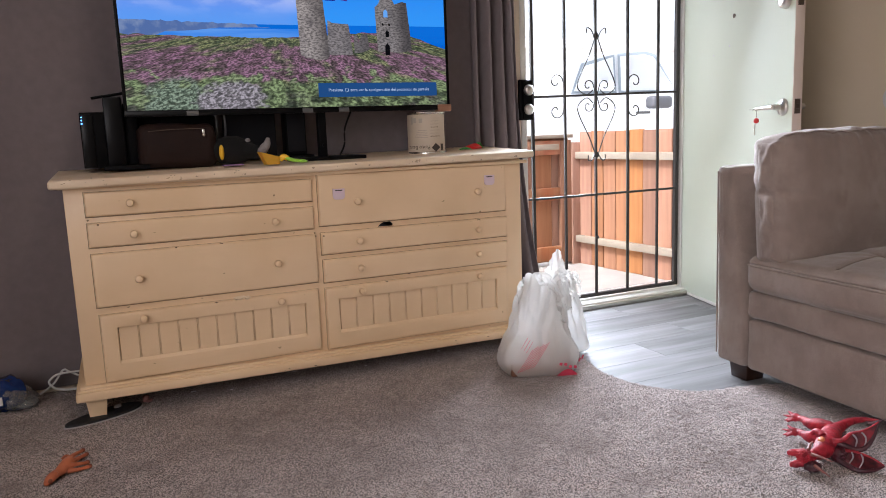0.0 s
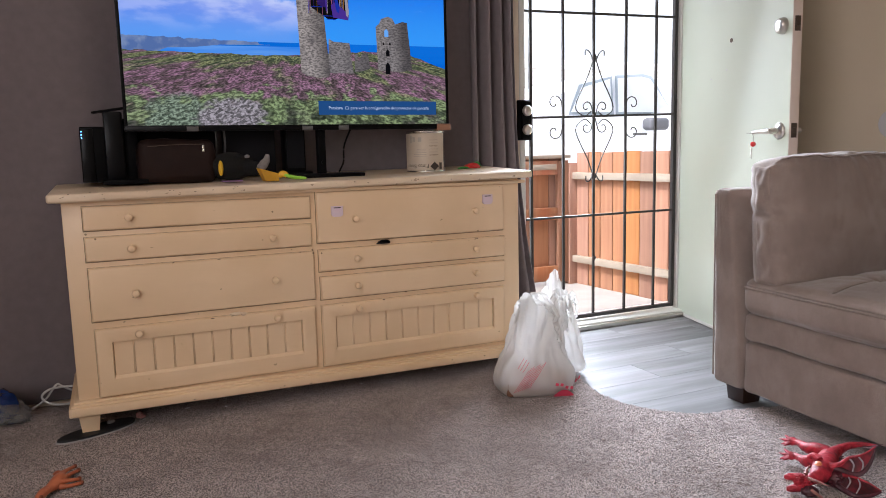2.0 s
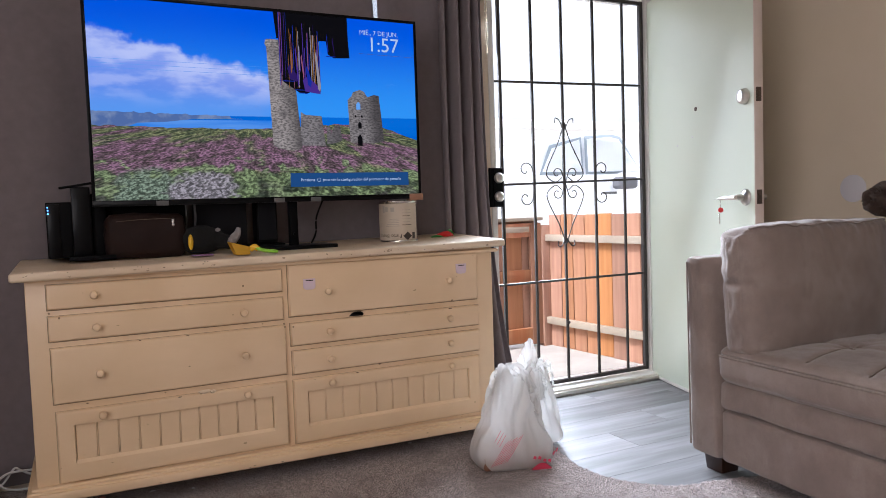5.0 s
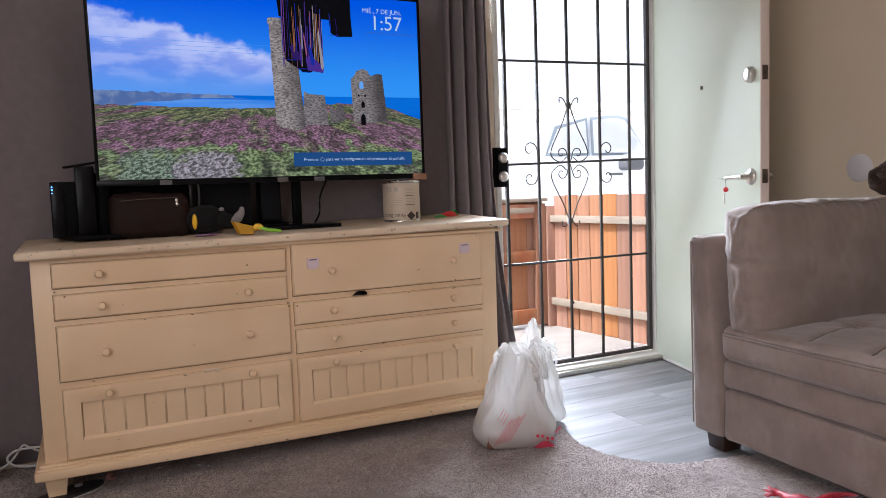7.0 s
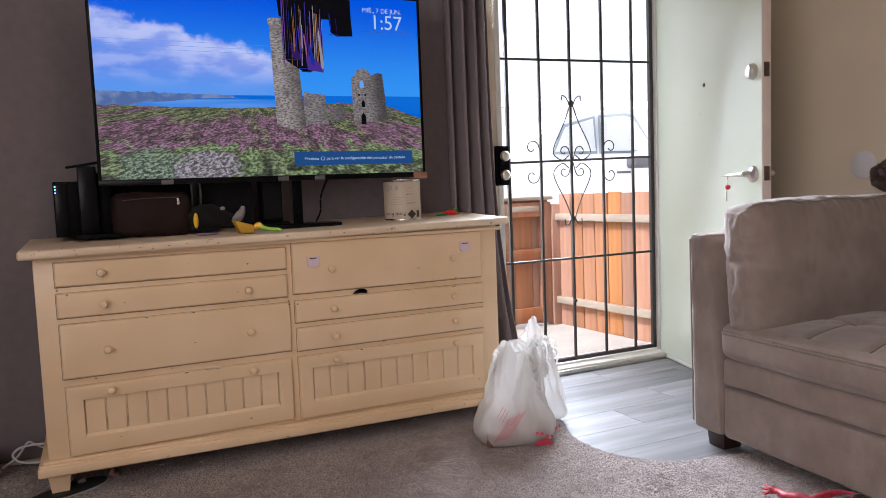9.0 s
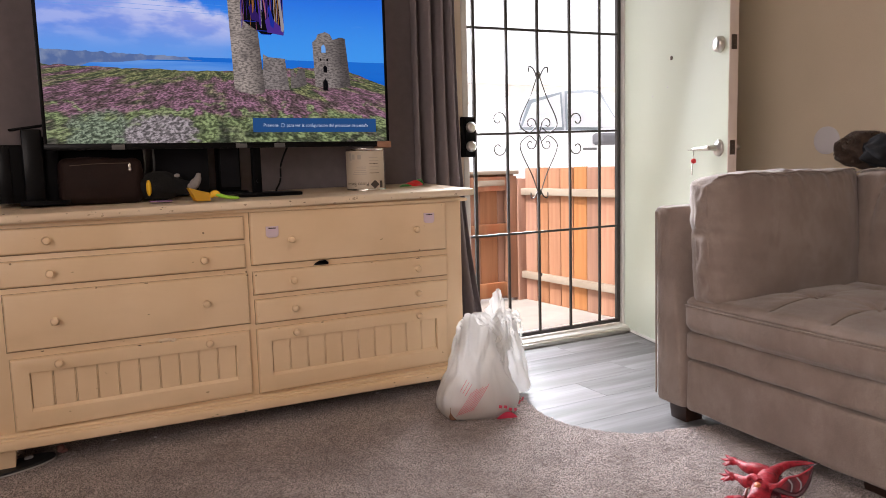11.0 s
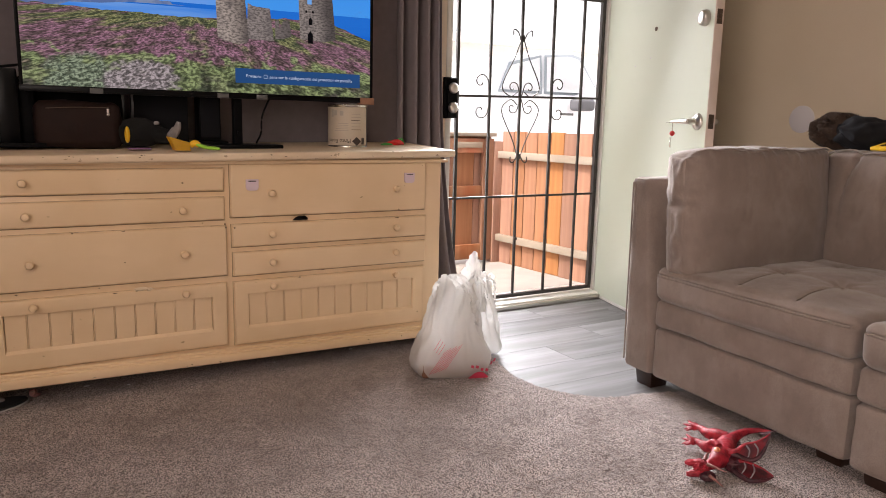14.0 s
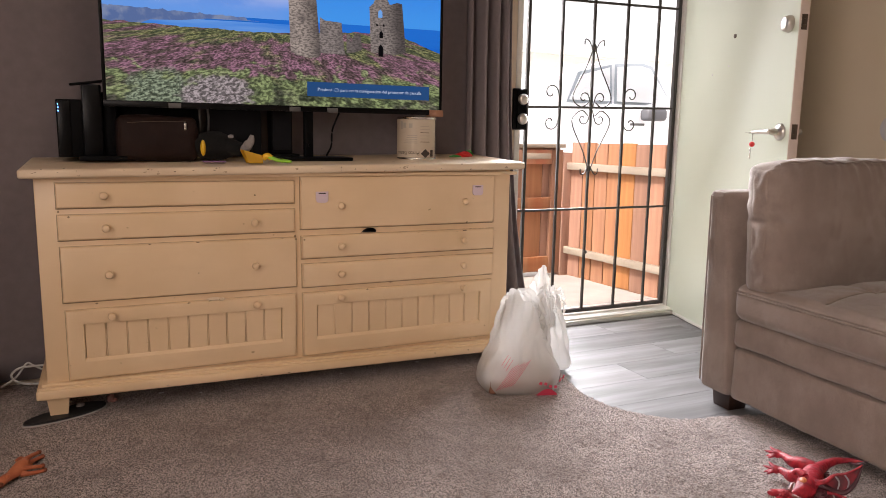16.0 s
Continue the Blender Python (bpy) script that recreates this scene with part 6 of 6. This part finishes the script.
arc = [b.verts.new(on_bag(0.045 + 0.075 * i / n, 0.008 + 0.022 * math.sin(math.pi * i / n))) for i in range(n + 1)]
low = [b.verts.new(on_bag(0.045 + 0.075 * i / n, 0.004)) for i in range(n + 1)]
for i in range(n):
    b.faces.new((low[i], low[i + 1], arc[i + 1], arc[i]))
part("logo_shape", b, M["bag_print"], bag, "plain red printed curve", smooth=False)

bag2 = thing("shopping_bag", 1.79, 2.73, 0, 0, "white plastic shopping bag standing behind another one", "shopping bag")
part("film", bag_shape(1.835, 2.745, 0.088, 0.10, 0.30, -20, 7.1, lean=(-0.01, 0.0), pinch=0.55), FILM, bag2)
part("handle", sheet([(1.672, 2.665, 0.21), (1.692, 2.66, 0.32), (1.722, 2.65, 0.395), (1.748, 2.645, 0.432), (1.772, 2.65, 0.405), (1.803, 2.66, 0.31), (1.830, 2.67, 0.21)],
    [(1.680, 2.65, 0.17), (1.702, 2.64, 0.18), (1.728, 2.63, 0.185), (1.748, 2.625, 0.19), (1.772, 2.63, 0.185), (1.798, 2.645, 0.18), (1.824, 2.66, 0.17)], crease=0.008, seed=6), FILM, bag2, "tall gathered handle")
part("handle", sheet([(1.84, 2.72, 0.24), (1.86, 2.72, 0.30), (1.885, 2.72, 0.318), (1.905, 2.72, 0.28), (1.91, 2.72, 0.22)],
    [(1.85, 2.71, 0.22), (1.87, 2.71, 0.26), (1.885, 2.71, 0.27), (1.892, 2.71, 0.25), (1.895, 2.71, 0.2)], crease=0.010, seed=8), FILM, bag2, "gathered handle")

# ---------- toys on the carpet ----------
dg = thing("toy_dragon", 1.881, 1.541, 0, -52.6, "red rubber toy dragon with dark wings lying on its side", "toy dragon")

def rubber(b, amp=0.004, freq=48):
    for v in b.verts:
        q = v.co * freq
        v.co += amp * Vector((noise.noise(q), noise.noise(q + Vector((5, 0, 0))), noise.noise(q + Vector((0, 9, 0)))))
        v.co.z = max(v.co.z, 0.001)
    return b
def own(name, b, mat, parent=dg, label=""):
    bmesh.ops.scale(b, vec=(0.8, 0.8, 0.8), verts=b.verts)
    return part(name, b, M[mat], parent, label, local=True)
own("body", rubber(tube([(0.024, 0.112, 0.045, 0.020), (0.017, 0.086, 0.047, 0.030), (0.010, 0.030, 0.048, 0.034), (0.0, -0.030, 0.047, 0.036), (-0.010, -0.075, 0.045, 0.030), (-0.026, -0.110, 0.043, 0.020), (-0.040, -0.135, 0.042, 0.017)], 18, 6)), "dragon")
tail = own("tail", rubber(tube([(0.020, 0.085, 0.045, 0.027), (0.036, 0.128, 0.050, 0.020), (0.064, 0.172, 0.056, 0.0145), (0.100, 0.196, 0.062, 0.0105), (0.140, 0.196, 0.068, 0.007), (0.160, 0.190, 0.072, 0.004)], 12, 6), 0.002), "dragon")
own("tail_fin", tube([(0.118, 0.192, 0.062, 0.003), (0.138, 0.186, 0.062, 0.012), (0.156, 0.186, 0.070, 0.011), (0.178, 0.180, 0.082, 0.002)], 8, 5, flat=0.35), "dragon_dark", tail, "dark fin on the tail")
for hipp, thigh, knee, ank, foot in (((0.010, 0.092, 0.052), (-0.018, 0.102, 0.056), (-0.052, 0.120, 0.053), (-0.084, 0.180, 0.044), (-0.104, 0.200, 0.038)),
                                     ((-0.010, -0.010, 0.055), (-0.030, -0.004, 0.056), (-0.050, 0.006, 0.050), (-0.080, 0.062, 0.038), (-0.100, 0.076, 0.032))):
    leg = own("leg", rubber(tube([(*hipp, 0.028), (*thigh, 0.026), (*knee, 0.019), (*ank, 0.0115), (*foot, 0.016)], 14, 6), 0.003), "dragon")
    for ka, kf, kz in ((-0.042, 0.008, 0.0), (-0.026, 0.030, 0.010), (-0.026, -0.030, -0.010), (-0.036, -0.014, -0.012)):
        tipp = (foot[0] + ka, foot[1] + kf, max(0.006, foot[2] + kz))
        midp = tuple(0.45 * foot[k] + 0.55 * tipp[k] for k in range(3))
        own("claw", tube([(*foot, 0.011), (*midp, 0.0075), (*tipp, 0.0015)], 7, 4, flat=0.7), "dragon", leg)
own("arm", tube([(-0.012, -0.040, 0.076, 0.014), (-0.030, -0.022, 0.082, 0.012), (-0.046, -0.020, 0.072, 0.008)], 10, 4), "dragon")
own("belly_plate", ball(-0.014, -0.062, 0.072, 0.013, 0.020, 0.010, 2), "belly", dg, "yellowish belly patch")
# head: open jaws, brow and swept-back horns
b = rubber(ball(-0.058, -0.152, 0.042, 0.026, 0.024, 0.023, 4, rough=0.4, freq=45), 0.004, 70)
merge(b, rubber(tube([(-0.062, -0.148, 0.052, 0.017), (-0.082, -0.150, 0.053, 0.012), (-0.098, -0.156, 0.052, 0.011), (-0.110, -0.158, 0.049, 0.006)], 10, 5), 0.002, 90))
head = own("head", b, "dragon")
own("jaw", rubber(tube([(-0.064, -0.158, 0.026, 0.014), (-0.084, -0.162, 0.018, 0.012), (-0.102, -0.168, 0.016, 0.008)], 10, 5), 0.002, 90), "dragon", head)
own("throat", ball(-0.036, -0.168, 0.020, 0.026, 0.022, 0.018, 3, rough=0.3, freq=40), "dragon_dark", head, "dark underside of the head")
for k in range(7):
    t = k / 6
    own("tooth", tube([(-0.078 - 0.030 * t, -0.158 - 0.004 * t, 0.044, 0.0022), (-0.078 - 0.030 * t, -0.160 - 0.004 * t, 0.037, 0.0005)], 5, 2), "horn", head)
for p0_, p1_, p2_ in (((-0.040, -0.158, 0.058), (-0.012, -0.176, 0.060), (0.022, -0.188, 0.056)), ((-0.030, -0.180, 0.030), (-0.008, -0.200, 0.026), (0.014, -0.216, 0.018)), ((-0.050, -0.140, 0.064), (-0.046, -0.120, 0.076), (-0.038, -0.108, 0.082))):
    own("horn", tube([(*p0_, 0.0062), (*p1_, 0.0042), (*p2_, 0.0012)], 8, 4), "horn", head)
own("mane", merge(ball(0.036, -0.030, 0.030, 0.030, 0.060, 0.028, 3, rough=0.4, freq=40), ball(0.034, 0.055, 0.030, 0.018, 0.045, 0.024, 3, rough=0.4, freq=40)), "dragon_dark", dg, "dark ridged back")
for k in range(13):
    t = k / 12
    x, y = 0.040 + 0.016 * math.sin(3 * t), -0.085 + 0.215 * t
    own("spine", tube([(x, y, 0.040, 0.007), (x + 0.015, y - 0.004, 0.046, 0.001)], 6, 2), "dragon_dark")
def wing(root, top, low, rib_at, lab):
    """A webbed wing: red skin between a bone and a dark scalloped edge, pale ribs across."""
    w = own("wing", sheet(top, low, 6, 0.003, 2.0, 8), "membrane", dg, lab)
    own("wing_bone", tube([(*root, 0.015)] + [(*p, r) for p, r in zip(top, (0.008, 0.005, 0.004, 0.003, 0.002))], 8, 4), "dragon", w)
    own("wing_edge", tube([(*root, 0.010)] + [(*p, r) for p, r in zip(low, (0.010, 0.009, 0.008, 0.006, 0.002))], 8, 4), "dragon_dark", w, "dark lower edge")
    for k in rib_at:
        a, c = Vector(top[k]), Vector(low[k])
        m_ = (a + c) / 2 + Vector((0.010, 0, 0.006))
        own("wing_rib", tube([(*a, 0.0026), (*m_, 0.0028), (*c, 0.0016)], 6, 4), "wing_edge", w)
wing((0.020, -0.050, 0.066), [(0.046, -0.046, 0.076), (0.072, -0.030, 0.098), (0.098, -0.028, 0.108), (0.124, -0.018, 0.122), (0.146, -0.006, 0.140)],
     [(0.050, -0.050, 0.060), (0.082, -0.045, 0.050), (0.108, -0.042, 0.056), (0.132, -0.030, 0.088), (0.148, -0.007, 0.138)], (1, 2), "upright red wing with dark edge")
wing((0.020, -0.060, 0.036), [(0.046, -0.058, 0.044), (0.072, -0.056, 0.046), (0.100, -0.054, 0.042), (0.134, -0.060, 0.034), (0.165, -0.074, 0.022)],
     [(0.046, -0.080, 0.016), (0.064, -0.092, 0.010), (0.092, -0.112, 0.008), (0.134, -0.096, 0.009), (0.166, -0.077, 0.020)], (1, 2), "folded red wing with dark edge")

og = thing("toy_animal", 0.0, 2.44, 0, 0, "small orange rubber toy animal lying on the carpet", "toy animal")
part("body", tube([(-0.026, 2.402, 0.018, 0.010), (-0.012, 2.425, 0.020, 0.015), (0.0, 2.450, 0.021, 0.0185), (0.006, 2.474, 0.020, 0.0155), (0.010, 2.486, 0.019, 0.008)], 14, 5), M["orange"], og)
head = part("head", merge(tube([(-0.022, 2.408, 0.020, 0.011), (-0.034, 2.388, 0.019, 0.0125), (-0.043, 2.372, 0.015, 0.010), (-0.047, 2.362, 0.013, 0.006)], 12, 5), ball(-0.024, 2.392, 0.026, 0.006, 0.010, 0.006, 2)), M["orange"], og)
part("mouth", ball(-0.037, 2.368, 0.017, 0.006, 0.010, 0.006, 2), M["dusky"], head, "dark open mouth")
for a, m_, c in (((0.004, 2.478, 0.026), (0.018, 2.512, 0.023), (0.034, 2.541, 0.018)), ((0.010, 2.470, 0.016), (0.026, 2.502, 0.013), (0.043, 2.528, 0.009)),
                 ((0.004, 2.434, 0.024), (0.026, 2.441, 0.020), (0.048, 2.455, 0.013)), ((0.002, 2.426, 0.013), (0.028, 2.426, 0.010), (0.054, 2.436, 0.008))):
    leg = part("leg", tube([(*a, 0.0085), (*m_, 0.0055), (*c, 0.0048)], 9, 5), M["orange"], og)
    part("hoof", ball(c[0] + 0.002, c[1] + 0.003, c[2], 0.0068, 0.0078, 0.0065, 2), M["dusky"], leg)
part("tail", tube([(0.010, 2.484, 0.026, 0.005), (-0.004, 2.488, 0.032, 0.004), (-0.014, 2.478, 0.030, 0.003)], 6, 4), M["orange"], og)

# ---------- beside and under the dresser ----------
shoe = thing("sandal", 0.09, 2.85, 0.004, 26, "black rubber sandal sole caught under the dresser foot", "sandal")
b = bmesh.new()
n = 36
def sole_r(a):
    return 0.128 * math.cos(a), (0.046 + 0.008 * math.cos(a)) * math.sin(a)
lo = [b.verts.new((*sole_r(2 * math.pi * i / n), 0.001)) for i in range(n)]
hi = [b.verts.new((*[c * 1.0 for c in sole_r(2 * math.pi * i / n)], 0.011)) for i in range(n)]
b.faces.new(lo[::-1])
b.faces.new(hi)
for i in range(n):
    b.faces.new((lo[i], lo[(i + 1) % n], hi[(i + 1) % n], hi[i]))
bmesh.ops.bevel(b, geom=[e for e in b.edges if abs(e.verts[0].co.z - e.verts[1].co.z) < 1e-5], offset=0.002, segments=1, affect="EDGES")
part("sole", b, M["sole"], shoe, local=True)
rb = bmesh.new()
ring = [[rb.verts.new((1.035 * sole_r(2 * math.pi * i / n)[0], 1.06 * sole_r(2 * math.pi * i / n)[1], z)) for i in range(n)] for z in (0.0, 0.004)]
rb.faces.new(ring[0][::-1])
rb.faces.new(ring[1])
for i in range(n):
    rb.faces.new((ring[0][i], ring[0][(i + 1) % n], ring[1][(i + 1) % n], ring[1][i]))
part("outsole", rb, M["rim"], shoe, "thin pale outsole edge", local=True)
part("strap_stub", ball(0.055, 0.018, 0.014, 0.014, 0.010, 0.008, 2), M["plush_grey"], shoe, "pale worn spot", local=True)
single("toy_scrap", merge(ball(0.222, 2.935, 0.014, 0.012, 0.010, 0.012, 2, rough=0.5), ball(0.232, 2.93, 0.006, 0.012, 0.008, 0.006, 2, rough=0.5)), material("dusky_pink", (0.25, 0.11, 0.10), 0.7), "small dusky pink scrap under the dresser", "scrap")
rnd = random.Random(8)
for i in range(9):
    x, y = 0.25 + 1.1 * rnd.random(), 2.90 + 0.2 * rnd.random()
    single("paper_bit", box(x, x + 0.006 + 0.012 * rnd.random(), y, y + 0.008, 0.0015, 0.004, 0.001), M["white_plastic"], "tiny pale scrap on the carpet under the dresser", "scrap", group="scraps under the dresser")
single("cable", tube([(0.09, 3.225, 0.066, 0.0042), (0.03, 3.222, 0.067, 0.0042), (-0.034, 3.22, 0.070, 0.0042), (-0.072, 3.22, 0.066, 0.0042), (-0.096, 3.22, 0.046, 0.0042), (-0.086, 3.215, 0.024, 0.0042), (-0.046, 3.205, 0.010, 0.0042), (0.026, 3.20, 0.010, 0.0042), (0.09, 3.21, 0.012, 0.0042)], 8, 8), M["cable"], "loose white cable loop on the floor by the wall", "cable")
single("cable", tube([(-0.13, 3.215, 0.004, 0.004), (-0.085, 3.235, 0.030, 0.004), (-0.05, 3.245, 0.074, 0.004), (-0.03, 3.245, 0.066, 0.004), (0.01, 3.24, 0.046, 0.004), (0.08, 3.24, 0.050, 0.004)], 8, 8), M["cable"], "loose white cable on the floor by the wall", "cable")
pk = thing("packet", -0.25, 3.12, 0, 0, "crumpled blue plastic packet in clear film by the wall", "packet")
b = cushion(-0.37, -0.185, 3.06, 3.22, 0.002, 0.105, 0.03, puff=(0.01, 0.01, 0.01), wrinkle=0.022, cuts=22, freq=14, seed=3)
part("wrap", b, M["blue"], pk)
part("label_panel", box(-0.265, -0.225, 3.046, 3.050, 0.035, 0.065, 0.001), M["white_plastic"], pk, "small white label")
b = cushion(-0.235, -0.135, 3.05, 3.20, 0.002, 0.10, 0.03, wrinkle=0.02, cuts=14, freq=16, seed=9)
for v in b.verts:
    k = max(0, v.co.x + 0.21) / 0.08
    v.co.z *= max(0.12, 1 - 0.75 * k) if v.co.z > 0.01 else 1
part("film", b, M["clear"], pk, "clear crinkled film")

# ---------- on the back of the sofa ----------
def fleece(name, cx, cy, cz, rx, ry, rz, turn, label, mat, tufts):
    f = thing(name, cx, cy, cz - rz, turn, label, "blanket")
    part("fabric", ball(0, 0, rz, rx, ry, rz, 4, rough=0.35, freq=22), mat, f, local=True)
    if tufts:
        rr = random.Random(2)
        b = bmesh.new()
        for i in range(900):
            a, u = 2 * math.pi * rr.random(), rr.uniform(-0.75, 1)
            if math.cos(a - 2.6) < -0.2 and u < 0.8:
                continue
            s = math.sqrt(1 - u * u)
            p = Vector((rx * s * math.cos(a), ry * s * math.sin(a), rz * u + rz))
            d = Vector((s * math.cos(a) + rr.uniform(-.5, .5), s * math.sin(a) + rr.uniform(-.5, .5), u + rr.uniform(-.5, .5))).normalized()
            t = d.orthogonal().normalized() * 0.0035
            e = d.cross(t)
            q = p + d * 0.013
            v = [b.verts.new(p + t), b.verts.new(p - 0.5 * t + 0.87 * e), b.verts.new(p - 0.5 * t - 0.87 * e), b.verts.new(q + Vector((rr.uniform(-.004, .004), 0, rr.uniform(-.006, .002))))]
            for k in range(3):
                b.faces.new((v[k], v[(k + 1) % 3], v[3]))
        part("pile", b, mat, f, "shaggy brown pile", local=True, kind="stuff")
    return f
fleece("fleece_blanket", 2.90, 1.93, 0.925, 0.10, 0.055, 0.062, -50, "rolled dark brown shaggy fleece on the sofa back", M["fur"], True)
fleece("folded_cloth", 2.885, 1.83, 0.918, 0.10, 0.05, 0.055, -62, "bundled black cloth on the sofa back", M["navy"], False)
fleece("folded_cloth", 2.95, 1.66, 0.90, 0.12, 0.05, 0.04, -85, "bundled black cloth on the sofa back", M["navy"], False)
tb = thing("toy_board", 2.84, 1.665, 0.872, -93, "yellow plastic toy board with round holes on the sofa back", "toy board", rx=12)
part("board", box(-0.085, 0.12, -0.055, 0.055, 0, 0.012, 0.003), M["yellow"], tb, local=True)
for i in range(4):
    for j in range(2):
        part("recess", lathe([(0.014, 0), (0.014, 0.001), (0.012, 0.0012)], -0.055 + 0.045 * i, -0.022 + 0.044 * j, 0.0122, 16), M["brown_leather"], tb, "dark round recess", local=True)
